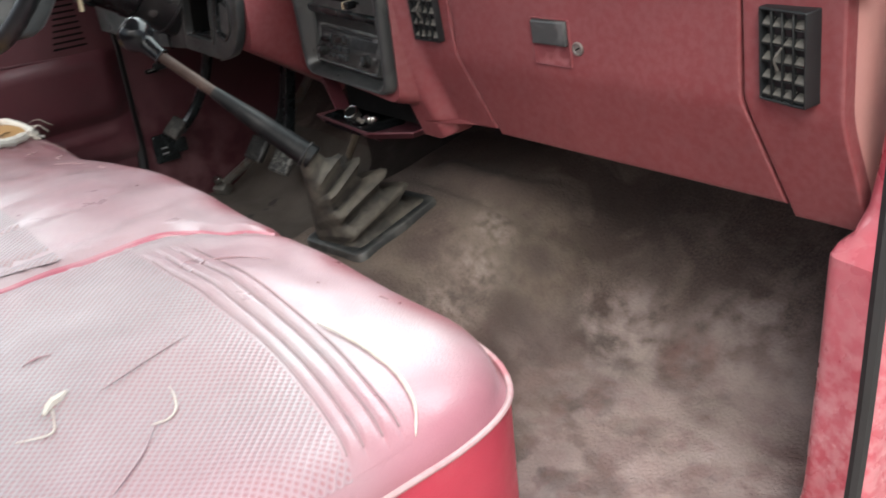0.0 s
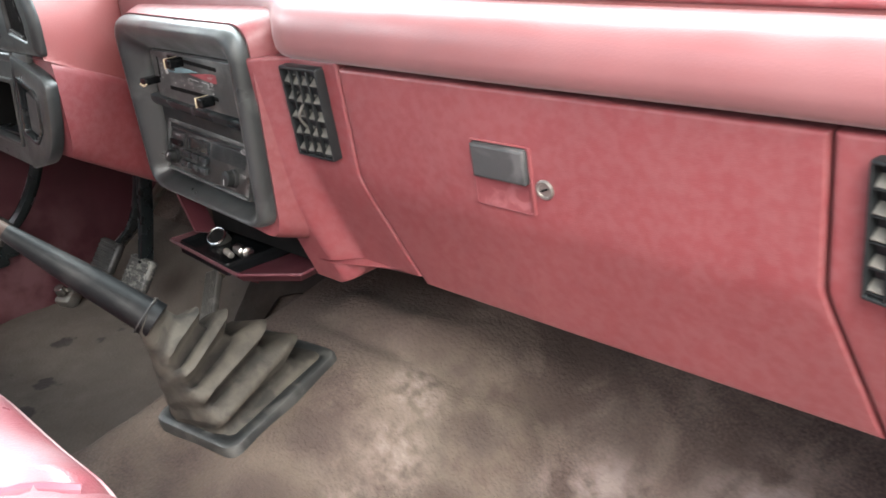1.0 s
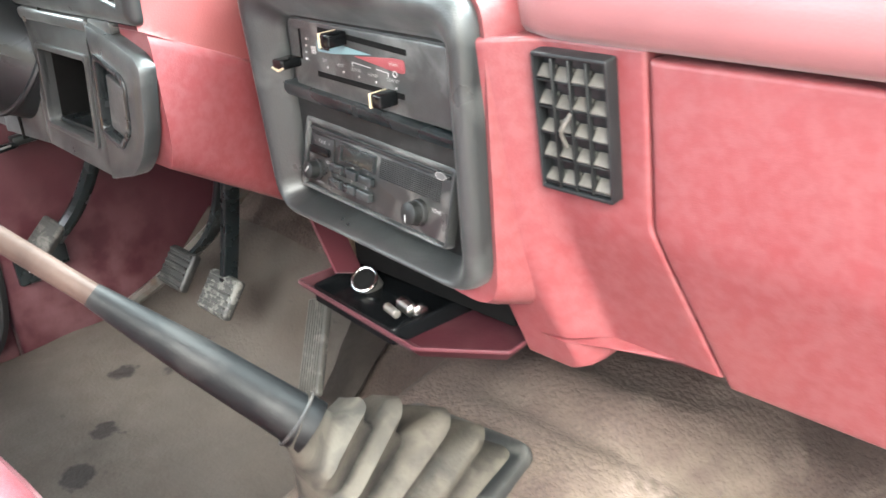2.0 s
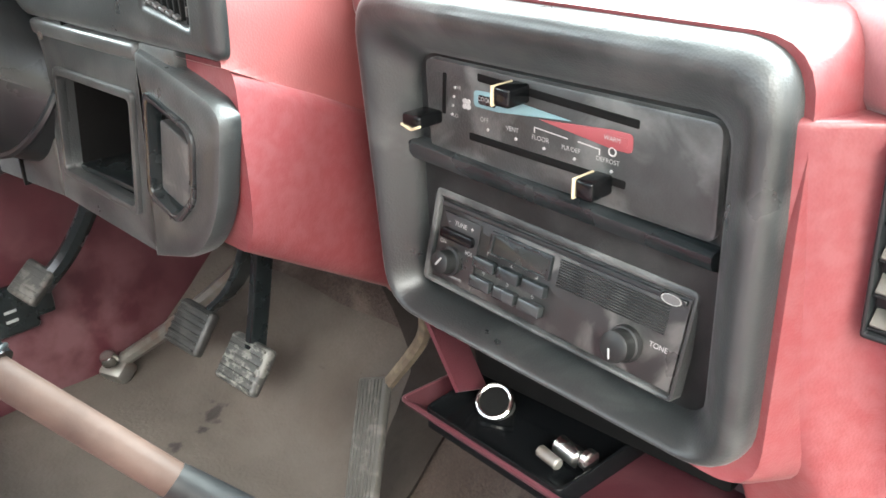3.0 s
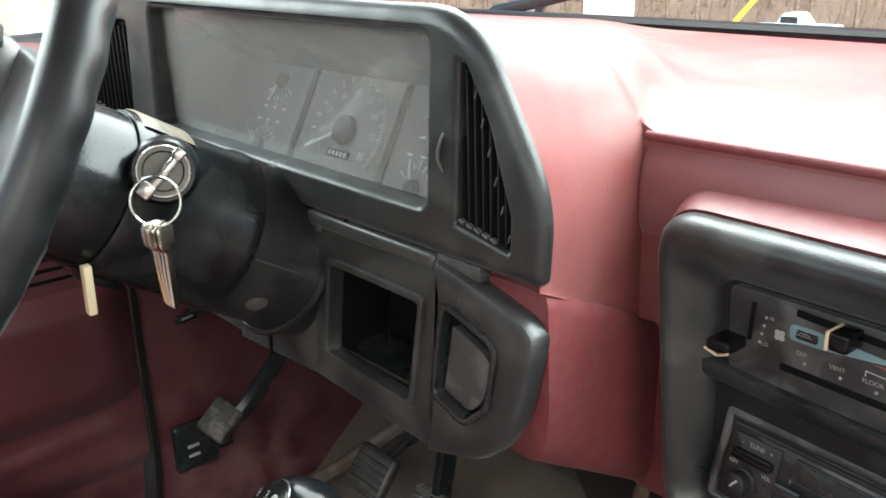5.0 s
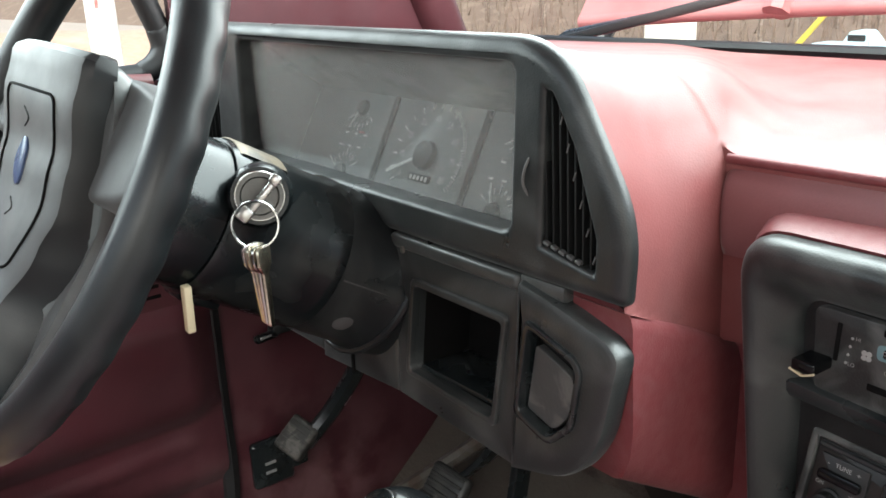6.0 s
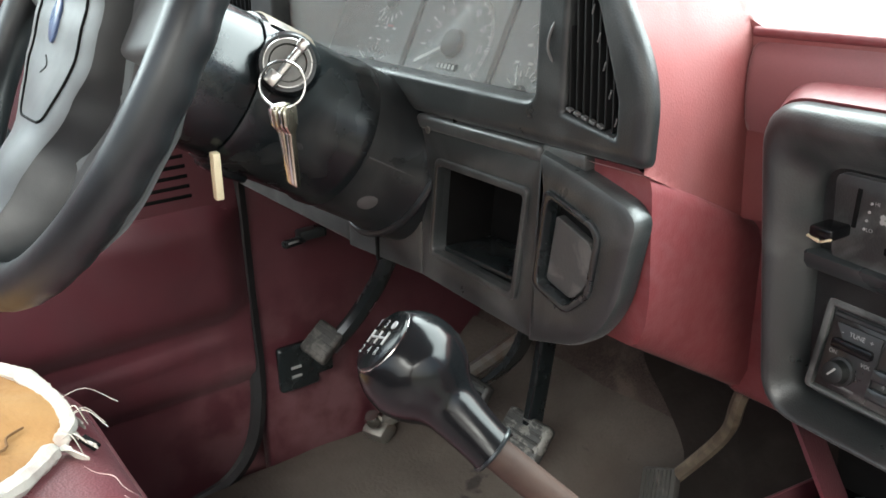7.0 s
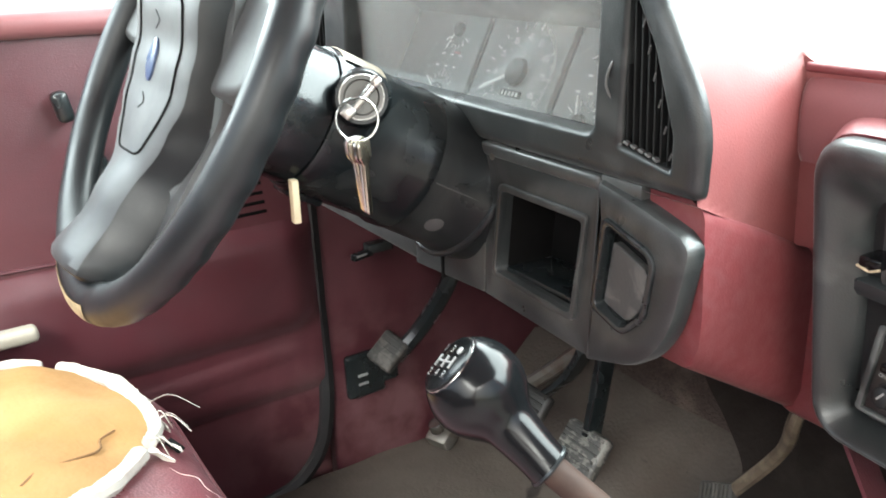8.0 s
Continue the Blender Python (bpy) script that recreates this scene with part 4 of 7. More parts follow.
glove = part("glove_box_door", fascia(glove_left, glove_right, 0.384, 0.6135, 60, 60), RED, dash)
MG = axes((0.362, 0.1085, 0.545), (1, 0, 0), (0, -1, -0.095))
part("latch_recess", frame_ring(MG, [(-0.032, -0.036), (0.032, -0.036), (0.032, 0.024), (-0.032, 0.024)], [(-0.029, -0.034), (0.029, -0.034), (0.029, 0.0225), (-0.029, 0.0225)],
                                0.003, 0.003, -0.004, 0.0012, 0.001, floor=False), RED, glove)
part("latch_scoop", loft([on(MG, rounded([(-0.029, -0.034), (0.029, -0.034), (0.029, -0.008), (-0.029, -0.008)], 0.003, 3), 0.0015),
                          on(MG, rounded([(-0.026, -0.03), (0.026, -0.03), (0.026, -0.008), (-0.026, -0.008)], 0.003, 3), 0.0005)], cap_first=False),
     surface("rubbed_pink_plastic", (0.13, 0.032, 0.036), 0.55, spots=(0.24, 0.1, 0.105), spot_scale=60, spot_amount=0.4, spec=0.3), glove, "rubbed pale pink finger scoop")
part("latch_handle", plate(MG, [(-0.0285, -0.0085), (0.0285, -0.0085), (0.0285, 0.022), (-0.0285, 0.022)], 0.003, -0.002, 0.0055, 0.0025), surface("scuffed_dark_grey_latch", (0.03, 0.032, 0.033), 0.45, spots=(0.1, 0.1, 0.1), spot_scale=25), glove, "dusty grey latch handle", 12)
ML = axes((0.405, 0.1098, 0.535), (1, 0, 0), (0, -1, -0.095))
lock = part("lock_cylinder", lathe(ML, [(0.0085, -0.002), (0.0085, 0.0012), (0.0075, 0.002), (0.006, 0.0018), (0.0055, 0.0008)], 24), STEEL, glove, "worn metal lock")
part("keyhole", box(ML @ pose(0, 0, 0.0012, 0, 0, 25), (0.008, 0.0016, 0.001), 0.0002, 1), DARK, lock)

# padded top: a roll above the glove box, a dark seam, then the shelf towards the windshield
roll = [(0.135, 0.617), (0.102, 0.619), (0.093, 0.626), (0.0895, 0.64), (0.0915, 0.656), (0.098, 0.667), (0.109, 0.6745), (0.119, 0.6778), (0.1235, 0.6775), (0.135, 0.676)]


def extrude_row(profile, x, wave=0.0015):
    """One section of the padded top; it flattens towards the driver."""
    flat = lambda x, y: y + 0.78 * max(0.0, 0.1245 - y) * (1 - smoothstep(0.05, 0.11, x))
    return [(x, flat(x, y) + wave * noise.noise(Vector((x * 5, y * 30, z * 30))), z + wave * noise.noise(Vector((x * 4, 5 + y * 9, z * 9)))) for y, z in profile]


PAD_X = [-0.2535 + 1.0035 * i / 60 for i in range(61)]


def roll_end(e):
    """The roll's section, shrunk by e where its end rounds over."""
    return [(y + e if y < 0.13 else y, max(min(z, 0.678 - e), 0.617 + e)) for y, z in roll]


part("crash_pad", loft([extrude_row(roll_end(e), x) for x, e in ((-0.2535, 0.008), (-0.2528, 0.0045), (-0.2512, 0.002), (-0.2485, 0.0006))] + [extrude_row(roll, x) for x in PAD_X[1:]]), PAD, dash, "burgundy padded roll", sharp=60)


part("pad_seam", box(pose(0.248, 0.135, 0.678), (1.0, 0.014, 0.006), 0.001), surface("dark_red_seam", (0.03, 0.01, 0.011), 0.8), dash)

# red housing round the centre stack
MB = axes((-0.07, 0.085, 0.545), (0.998, -0.06, 0), (-0.06, -0.998, 0))
OUT = [(-0.127, -0.104), (0.1345, -0.109), (0.1335, 0.1055), (-0.1495, 0.1045)]
INN = [(-0.108, -0.09), (0.102, -0.096), (0.0995, 0.066), (-0.112, 0.0655)]
HO = [(-0.131, -0.107), (0.142, -0.125), (0.1415, 0.1105), (-0.153, 0.1095)]
part("stack_housing", loft([on(MB, rounded(inset(HO, -0.012), 0.03, 6), -0.12), on(MB, rounded(inset(HO, -0.008), 0.03, 6), -0.04), on(MB, rounded(HO, 0.03, 6), -0.012),
                            on(MB, rounded(inset(HO, 0.003), 0.03, 6), -0.005), on(MB, rounded(inset(OUT, 0.002), 0.028, 6), -0.007)], False, False), RED, dash)

# side of the driver's hump, above and below its ledge
LEDGE = 0.48
def shelf_z(y):
    return blend(((0.12, 0.6862), (0.17, 0.693), (0.25, 0.7), (0.36, 0.7075), (0.48, 0.7095)), y)


def top_section(y, shelf):
    """Outline of the dash top at depth y: the driver's hump, and behind the roll the flat shelf, whose foot line draws aside as it goes back."""
    back = smoothstep(0.05, 0.13, y)
    drop = 0.25 * y - 0.34 * y * y if y < 0.28 else 0.0434 + 0.06 * (y - 0.28)
    r = (-0.236 - 0.19 * min(y, 0.13)) * (1 - back) - 0.2525 * back
    top = 0.772 - drop
    foot = (0.668 - drop * 0.25) * (1 - back) + 0.6875 * back if not shelf else shelf_z(y)
    beyond = max(0.0, y - 0.124)
    aside = 3.2 * beyond ** 2 if beyond < 0.14 else 0.0627 + 0.9 * (beyond - 0.14)
    width = 0.022 + 0.04 * (top - foot) / 0.104 + 0.12 * beyond
    near_corner = (r - 0.002 - aside, foot)
    far_corner = (near_corner[0] - width, top)
    turn = 0.033 - 0.018 * back + 0.05 * smoothstep(0.124, 0.21, y)
    start = [(0.75, 0.66), (0.75, shelf_z(y))] if shelf else [(r, 0.54), (r, 0.56)]
    pts = rounded(start + [near_corner, far_corner, (-0.9, top - 0.004), (-0.955, 0.66)], [0.001, 0.001, turn, 0.045, 0.05, 0.03], 10, 10)
    low = 0.613 - LEDGE * y if not shelf else 0.0
    return [Vector((q.x, y, max(q.y, low) + 0.0012 * noise.noise(Vector((q.x * 4, 5 + y * 9, 2.0))) * smoothstep(0.124, 0.15, y))) for q in pts]


sections = [top_section(0.004 + 0.1195 * k / 16, False) for k in range(17)] + [top_section(0.124 + 0.356 * (k / 26) ** 1.3, True) for k in range(27)]
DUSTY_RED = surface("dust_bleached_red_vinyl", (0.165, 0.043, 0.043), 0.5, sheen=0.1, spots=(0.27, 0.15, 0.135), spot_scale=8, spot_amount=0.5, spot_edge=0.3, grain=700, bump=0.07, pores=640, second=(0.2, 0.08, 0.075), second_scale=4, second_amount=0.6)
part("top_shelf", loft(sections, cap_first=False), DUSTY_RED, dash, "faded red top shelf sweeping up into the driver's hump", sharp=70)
part("shelf_lip", tube([extrude_row([(0.1242, 0.6838)], x)[0] for x in PAD_X], 0.0036, 10), RED, dash)
low = []
for i in range(13):
    y = 0.0115 + 0.1785 * i / 12
    x = -0.2362 - 0.08 * y
    zb = 0.496 - 0.62 * y - 0.5 * max(0, y - 0.12) ** 2
    zt = 0.6165 - LEDGE * y
    low.append([(x - 0.05, y, zt), (x - 0.012, y, zt), (x - 0.005, y, zt - 0.0025), (x - 0.0015, y, zt - 0.0065), (x, y, zt - 0.0125), (x + 0.002, y, 0.53), (x, y, zb + 0.02), (x - 0.006, y, zb + 0.004), (x - 0.014, y, zb), (x - 0.05, y, zb)])
part("hump_side", loft(low, closed=True), RED, dash, sharp=60)
part("corner_fill", box(pose(-0.235, 0.172, 0.53), (0.07, 0.06, 0.26), 0.01, 3), RED, dash)
# near-black slab paints the shade under the cowl
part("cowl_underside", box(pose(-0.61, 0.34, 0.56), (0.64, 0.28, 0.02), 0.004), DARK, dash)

# air vents
TIP = surface("dusty_louvre_tip", (0.09, 0.085, 0.075), 0.6, spots=(0.035, 0.033, 0.03), spot_scale=60, spot_amount=0.5)
LOUVRE = surface("dull_black_louvre", (0.008, 0.009, 0.0095), 0.55, spec=0.25, vary=0.1, grain=300, bump=0.02)
def air_vent(x, z, dash_part, yaw, out):
    """A louvred outlet: framed recess, dusty cross blades behind upright vanes, one bent thumb lever; turned in its socket by yaw."""
    M = axes((x, face_y(x if x > 0.2 else 0.2, z) - 0.0005, z), (1, 0, 0), (0, -1, -0.095)) @ pose(0, 0, out, 0, yaw, 0)
    w, h = 0.0285, 0.0465
    iw, ih = w - 0.0024, h - 0.003
    v = part("air_vent", frame_ring(M, [(-w, -h), (w, -h), (w, h), (-w, h)], [(-iw, -ih), (iw, -ih), (iw, ih), (-iw, ih)], 0.002, 0.001, -0.014, 0.0065, 0.0012, -0.003, 3, True), RIM_BLACK, dash_part, "black louvred vent")
    rng_v = random.Random(int(x * 1000))
    for r in range(5):
        zc = ih - (r + 0.62) * 2 * ih / 5
        for c in range(4):
            xc = -iw + (c + 0.5) * 2 * iw / 4
            part("louvre", box(M @ pose(xc, zc + rng_v.uniform(-0.0008, 0.0008), 0.0012, -50 + rng_v.uniform(-9, 9), 0, 0), (2 * iw / 4 - 0.0015, 0.0095, 0.0014), 0.0004, 1), TIP, v)
        part("crossbar", box(M @ pose(0, zc - 0.0045, 0.0035), (2 * iw, 0.0016, 0.003), 0.0005, 1), LOUVRE, v)
    for c in range(3):
        part("vane", box(M @ pose(-iw + (c + 1) * 2 * iw / 4, 0, 0.004), (0.0017, 2 * ih, 0.005), 0.0005, 1), LOUVRE, v)
    part("thumb_lever", tube(smooth_path([M @ Vector((-0.005, -0.013, 0.006)), M @ Vector((-0.003, 0.0, 0.0125)), M @ Vector((0.002, 0.011, 0.0085))], 5), 0.0013, 8), TIP, v, "worn thumb lever")
    return v


air_vent(0.1245, 0.5675, dash, 0, 0.004)
air_vent(0.6805, 0.5575, dash, -11, 0.0075)

# ---------------------------------------------------------------- centre stack
stack = thing("centre_bezel", tuple(MB @ Vector((0, -0.11, -0.02))), "dusty black plastic bezel round heater controls and radio", "dash bezel")
def between(a, b, k):
    """The polygon k of the way from a to b."""
    return [(p[0] + (q[0] - p[0]) * k, p[1] + (q[1] - p[1]) * k) for p, q in zip(a, b)]


part("rim", loft([on(MB, rounded(between(OUT, INN, k), 0.03 - 0.014 * k, 8), w) for k, w in ((0.0, -0.03), (0.0, -0.001), (0.03, 0.004), (0.09, 0.008), (0.17, 0.0105), (0.26, 0.0115), (0.36, 0.011), (0.46, 0.009), (0.58, 0.005), (0.72, -0.0005), (0.86, -0.0065), (0.96, -0.0105), (1.0, -0.0155))],
                 cap_first=False), POD_BLACK, stack, sharp=60)
part("back_panel", plate(MB, inset(INN, -0.006), 0.012, -0.026, -0.0155, 0.001), BLACK, stack)
part("shelf", loft([on(MB, [(-0.118, 0.012), (0.1, 0.002), (0.1, -0.012), (-0.118, -0.004)], -0.016), on(MB, [(-0.118, 0.011), (0.1, 0.001), (0.1, -0.008), (-0.118, -0.001)], -0.008),
                    on(MB, [(-0.118, 0.0095), (0.1, -0.0005), (0.1, -0.004), (-0.118, 0.003)], -0.006)]), SMOOTH_BLACK, stack)

# heater controls, on a slightly raised panel
heater = thing("heater_control", tuple(MB @ Vector((0, 0.01, -0.01))), "black heater control panel with sliders and printed scales", "heater control")
MH = MB @ pose(0, 0, -0.0105)
part("panel", plate(MH, [(-0.1, 0.008), (0.0985, 0.004), (0.0965, 0.0635), (-0.103, 0.064)], 0.008, -0.005, 0.0, 0.002), BLACK, heater)
U = lambda x: x + 0.07
V = lambda z: z - 0.545
part("fan_slot", plate(MH, [(U(-0.158), V(0.577)), (U(-0.155), V(0.577)), (U(-0.1535), V(0.602)), (U(-0.1565), V(0.602))], 0.0008, -0.001, 0.0004, 0.0001), DARK, heater)
part("temperature_slot", plate(MH, [(U(-0.128), V(0.6015)), (U(-0.018), V(0.5965)), (U(-0.018), V(0.601)), (U(-0.128), V(0.606))], 0.001, -0.001, 0.0004, 0.0001), DARK, heater)
part("mode_slot", plate(MH, [(U(-0.135), V(0.5655)), (U(-0.024), V(0.5635)), (U(-0.024), V(0.568)), (U(-0.135), V(0.57))], 0.001, -0.001, 0.0004, 0.0001), DARK, heater)


def slider(u, v, name, vertical=False):
    k = part(name, box(MH @ pose(u, v, 0.009), (0.0115, 0.011, 0.018) if not vertical else (0.016, 0.008, 0.02), 0.002, 3), GLOSS_BLACK, heater)
    if vertical:
        part("mark", join(box(MH @ pose(u - 0.004, v - 0.0042, 0.0185, 0, 0, -14), (0.0095, 0.0015, 0.002), 0.0003, 1), box(MH @ pose(u + 0.0045, v - 0.0036, 0.0185, 0, 0, 24), (0.008, 0.0015, 0.002), 0.0003, 1)), BEIGE, k, "cream stripe")
    else:
        part("mark", box(MH @ pose(u - 0.0058, v, 0.0105), (0.0016, 0.0112, 0.0165), 0.0003, 1), BEIGE, k, "cream stripe")


slider(U(-0.094), V(0.6017), "temperature_slider")
slider(U(-0.037), V(0.5643), "mode_slider")
slider(U(-0.166), V(0.5745), "fan_slider", True)
part("cool_band", plate(MH, [(U(-0.131), V(0.5865)), (U(-0.112), V(0.5865)), (U(-0.06), V(0.592)), (U(-0.118), V(0.5965)), (U(-0.131), V(0.596))], [0.003, 0.001, 0.0003, 0.001, 0.003], 0, 0.0005, 0.0001), BLUE_INK, heater)
part("warm_band", plate(MH, [(U(-0.082), V(0.5885)), (U(-0.033), V(0.583)), (U(-0.021), V(0.583)), (U(-0.021), V(0.593)), (U(-0.033), V(0.593))], [0.0003, 0.001, 0.003, 0.003, 0.001], 0, 0.0005, 0.0001), RED_INK, heater)
part("cool_box", plate(MH, [(U(-0.127), V(0.5885)), (U(-0.1135), V(0.5885)), (U(-0.1135), V(0.594)), (U(-0.127), V(0.594))], 0.0015, 0.0004, 0.0009, 0.0001), SMOOTH_BLACK, heater)
part("warm_box", plate(MH, [(U(-0.038), V(0.585)), (U(-0.024), V(0.585)), (U(-0.024), V(0.5905)), (U(-0.038), V(0.5905))], 0.0015, 0.0004, 0.0009, 0.0001), RED_INK, heater)
for text, x, z, s in (("COOL", -0.1203, 0.5912, 0.0045), ("WARM", -0.031, 0.5878, 0.0042), ("OFF", -0.12, 0.5795, 0.0048), ("VENT", -0.0985, 0.5785, 0.0048), ("FLOOR", -0.078, 0.5775, 0.0048),
                      ("FLR/DEF", -0.057, 0.5765, 0.0044), ("DEFROST", -0.033, 0.5758, 0.0044), ("HI", -0.1405, 0.5945, 0.0042), ("LO", -0.1435, 0.5775, 0.0042)):
    lettering("print", text, MH, s * 0.8, WHITE_INK, heater, U(x) - 0.002, V(z) + 0.0006, 0.0011)
for x, z in ((-0.12, 0.5745), (-0.0985, 0.5738), (-0.078, 0.573), (-0.057, 0.572), (-0.033, 0.571), (-0.1465, 0.5945), (-0.1475, 0.589), (-0.1485, 0.5835), (-0.1495, 0.578)):
    part("dot", lathe(MH @ pose(U(x), V(z), 0.0), [(0.0009, 0.0), (0.0009, 0.0006)], 8), WHITE_INK, heater)
for a, b in (((-0.085, 0.5805), (-0.085, 0.5835)), ((-0.085, 0.5835), (-0.062, 0.582)), ((-0.055, 0.582), (-0.041, 0.581)), ((-0.041, 0.581), (-0.041, 0.578))):
    part("bracket_line", tube([MH @ Vector((U(a[0]), V(a[1]), 0.0003)), MH @ Vector((U(b[0]), V(b[1]), 0.0003))], 0.00035, 5), WHITE_INK, heater)
for k in range(4):
    a = radians(45 + 90 * k)
    part("fan_symbol", lathe(MH @ pose(U(-0.137) + 0.0021 * math.cos(a), V(0.5865) + 0.0021 * math.sin(a), 0), [(0.0017, 0), (0.0017, 0.0006)], 8), WHITE_INK, heater)
part("defrost_symbol", ring(MH @ pose(U(-0.033), V(0.5815), 0.0003), 0.0022, 0.0005, 14, 4), WHITE_INK, heater)

# radio
radio = thing("car_radio", tuple(MB @ Vector((0, -0.08, -0.01))), "dusty black car radio with round knobs and preset buttons", "car radio")
MR = MB @ pose(-0.004, -0.0535, -0.0085, -13, 0, -2.0)
W, H = 0.181, 0.052
R = lambda u, v: ((u - 0.5) * W, (v - 0.5) * H)
rect = lambda u0, v0, u1, v1: [R(u0, v0), R(u1, v0), R(u1, v1), R(u0, v1)]
part("surround", frame_ring(MR, [(-W / 2 - 0.006, -H / 2 - 0.004), (W / 2 + 0.004, -H / 2 - 0.004), (W / 2 + 0.004, H / 2 + 0.006), (-W / 2 - 0.006, H / 2 + 0.006)], rect(-0.006, -0.02, 1.006, 1.02), 0.004, 0.001, -0.008, 0.001, 0.0015, -0.008, 3), BLACK, radio)
RADIO = surface("scuffed_radio_plastic", (0.0135, 0.0145, 0.0145), 0.36, spots=(0.09, 0.09, 0.085), spot_scale=34, spot_amount=0.6, spot_at=0.5, spot_edge=0.12, grain=600, bump=0.05, second=(0.012, 0.0125, 0.0125), second_scale=16, second_amount=0.5)
part("faceplate", plate(MR, rect(0, 0, 1, 1), 0.0015, -0.006, -0.001, 0.001), RADIO, radio)
part("top_strip", box(MR @ pose(0, H * 0.455, 0.0), (W * 0.985, 0.0035, 0.003), 0.0008, 1), SMOOTH_BLACK, radio)
part("left_block", plate(MR, rect(0.02, 0.04, 0.2, 0.86), 0.001, -0.002, 0.0006, 0.0004), RADIO, radio)
part("tune_rocker", plate(MR, rect(0.03, 0.55, 0.185, 0.68), 0.003, 0.0, 0.004, 0.001), GLOSS_BLACK, radio)
KNOB = surface("matte_black_knob", (0.01, 0.011, 0.011), 0.5, spec=0.3, spots=(0.04, 0.04, 0.04), spot_scale=40, spot_amount=0.4)
vk = part("volume_knob", lathe(MR @ pose(*R(0.09, 0.29), 0), [(0.0095, 0.0), (0.0095, 0.003), (0.0078, 0.0035), (0.0072, 0.011), (0.006, 0.0118)], 28), KNOB, radio)
part("pointer", box(MR @ pose(*R(0.09, 0.31), 0.012, 0, 0, -35), (0.0012, 0.007, 0.0008), 0.0002, 1), WHITE_INK, vk)
part("display", plate(MR, rect(0.265, 0.6, 0.5, 0.82), 0.001, -0.002, 0.0004, 0.0002), surface("green_grey_display", (0.014, 0.017, 0.016), 0.25), radio)
part("display_frame", frame_ring(MR, rect(0.25, 0.575, 0.515, 0.86), rect(0.265, 0.6, 0.5, 0.82), 0.001, 0.0005, -0.002, 0.0012, 0.0004, -0.001, 2), SMOOTH_BLACK, radio)
for k, (u, v) in enumerate(((0.252, 0.44), (0.362, 0.44), (0.472, 0.44), (0.25, 0.2), (0.36, 0.2), (0.47, 0.2))):
    b = part("preset_button", plate(MR, rect(u - 0.048, v - 0.075, u + 0.048, v + 0.075), 0.002, 0.0, 0.0045, 0.0015), SMOOTH_BLACK, radio)
    lettering("number", str(k + 1), MR, 0.0048, WHITE_INK, b, *R(u - 0.005, v + 0.125), 0.0002)
for k in range(11):
    part("grille_rib", box(MR @ pose((0.742 - 0.5) * W, (0.86 - k * 0.03 - 0.5) * H, -0.0006), (W * 0.4, 0.0007, 0.0012), 0.0002, 1), KNOB, radio)
tk = part("tone_knob", lathe(MR @ pose(*R(0.832, 0.3), 0), [(0.0105, 0.0), (0.01, 0.0035), (0.009, 0.004), (0.0086, 0.0115), (0.0072, 0.0125)], 32), KNOB, radio)
part("pointer", box(MR @ pose(*R(0.825, 0.22), 0.0127, 0, 0, 15), (0.001, 0.006, 0.0008), 0.0002, 1), WHITE_INK, tk)
part("badge", loft([on(MR, [(R(0.945, 0.945)[0] + 0.006 * math.cos(a), R(0.945, 0.945)[1] + 0.0027 * math.sin(a)) for a in (2 * math.pi * i / 24 for i in range(24))], w) for w in (-0.001, 0.0018)]), GREY, radio, "plain pale oval badge")
part("badge_rim", loft([on(MR, [(R(0.945, 0.945)[0] + r * math.cos(a), R(0.945, 0.945)[1] + r * 0.45 * math.sin(a)) for a in (2 * math.pi * i / 24 for i in range(24))], w) for r, w in ((0.0061, 0.0016), (0.0061, 0.0022), (0.0054, 0.0022), (0.0054, 0.0016))], False, False), WHITE_INK, radio)
for text, u, v, s in (("TUNE", 0.11, 0.765, 0.0042), ("-", 0.055, 0.765, 0.005), ("+", 0.165, 0.765, 0.005), ("ON", 0.04, 0.49, 0.0036), ("VOL", 0.168, 0.47, 0.0036), ("TONE", 0.94, 0.42, 0.0042)):
    lettering("print", text, MR, s, WHITE_INK, radio, *R(u, v), 0.0009)
part("print_bar", plate(MR, rect(0.06, 0.085, 0.155, 0.12), 0.0003, 0, 0.0008, 0.0001), GREY, radio)

# ashtray, pulled open, with lighter socket
ash = thing("ashtray", (-0.08, 0.11, 0.36), "open red ashtray drawer with black insert", "ashtray")
MA = axes((0.0, 0.0, 0.3705), (1, 0, 0), (0, 0, 1))
TRAY = [(-0.187, 0.081), (-0.012, 0.067), (0.052, 0.11), (0.048, 0.168), (-0.175, 0.168)]
# drawer's red taken darker, the shade below the dash put into its colour
TRAY_SHADE = surface("shaded_red_plastic", (0.034, 0.009, 0.012), 0.5, spec=0.25, spots=(0.07, 0.03, 0.034), spot_scale=20, spot_amount=0.4, spot_edge=0.2, grain=600, bump=0.08)
part("drawer", frame_ring(MA, TRAY, inset(TRAY, 0.002), 0.004, 0.003, -0.003, 0.0, 0.0008, -0.001, 4, False), MAROON, ash)
part("drawer_bed", loft([on(MA, inset(TRAY, q), w) for q, w in ((0.0015, -0.001), (0.004, -0.008), (0.008, -0.013), (0.022, -0.0135))], cap_first=False), TRAY_SHADE, ash, "red drawer bed, darkened for its shade")
part("drawer_face", thicken(grid(lambda u, v: (-0.183 + 0.168 * u, 0.0835 - 0.014 * u + 0.026 * v, 0.3675 - 0.018 * v), 4, 3), 0.003), TRAY_SHADE, ash)
TUB = [(-0.163, 0.081), (-0.042, 0.0715), (-0.032, 0.16), (-0.163, 0.16)]
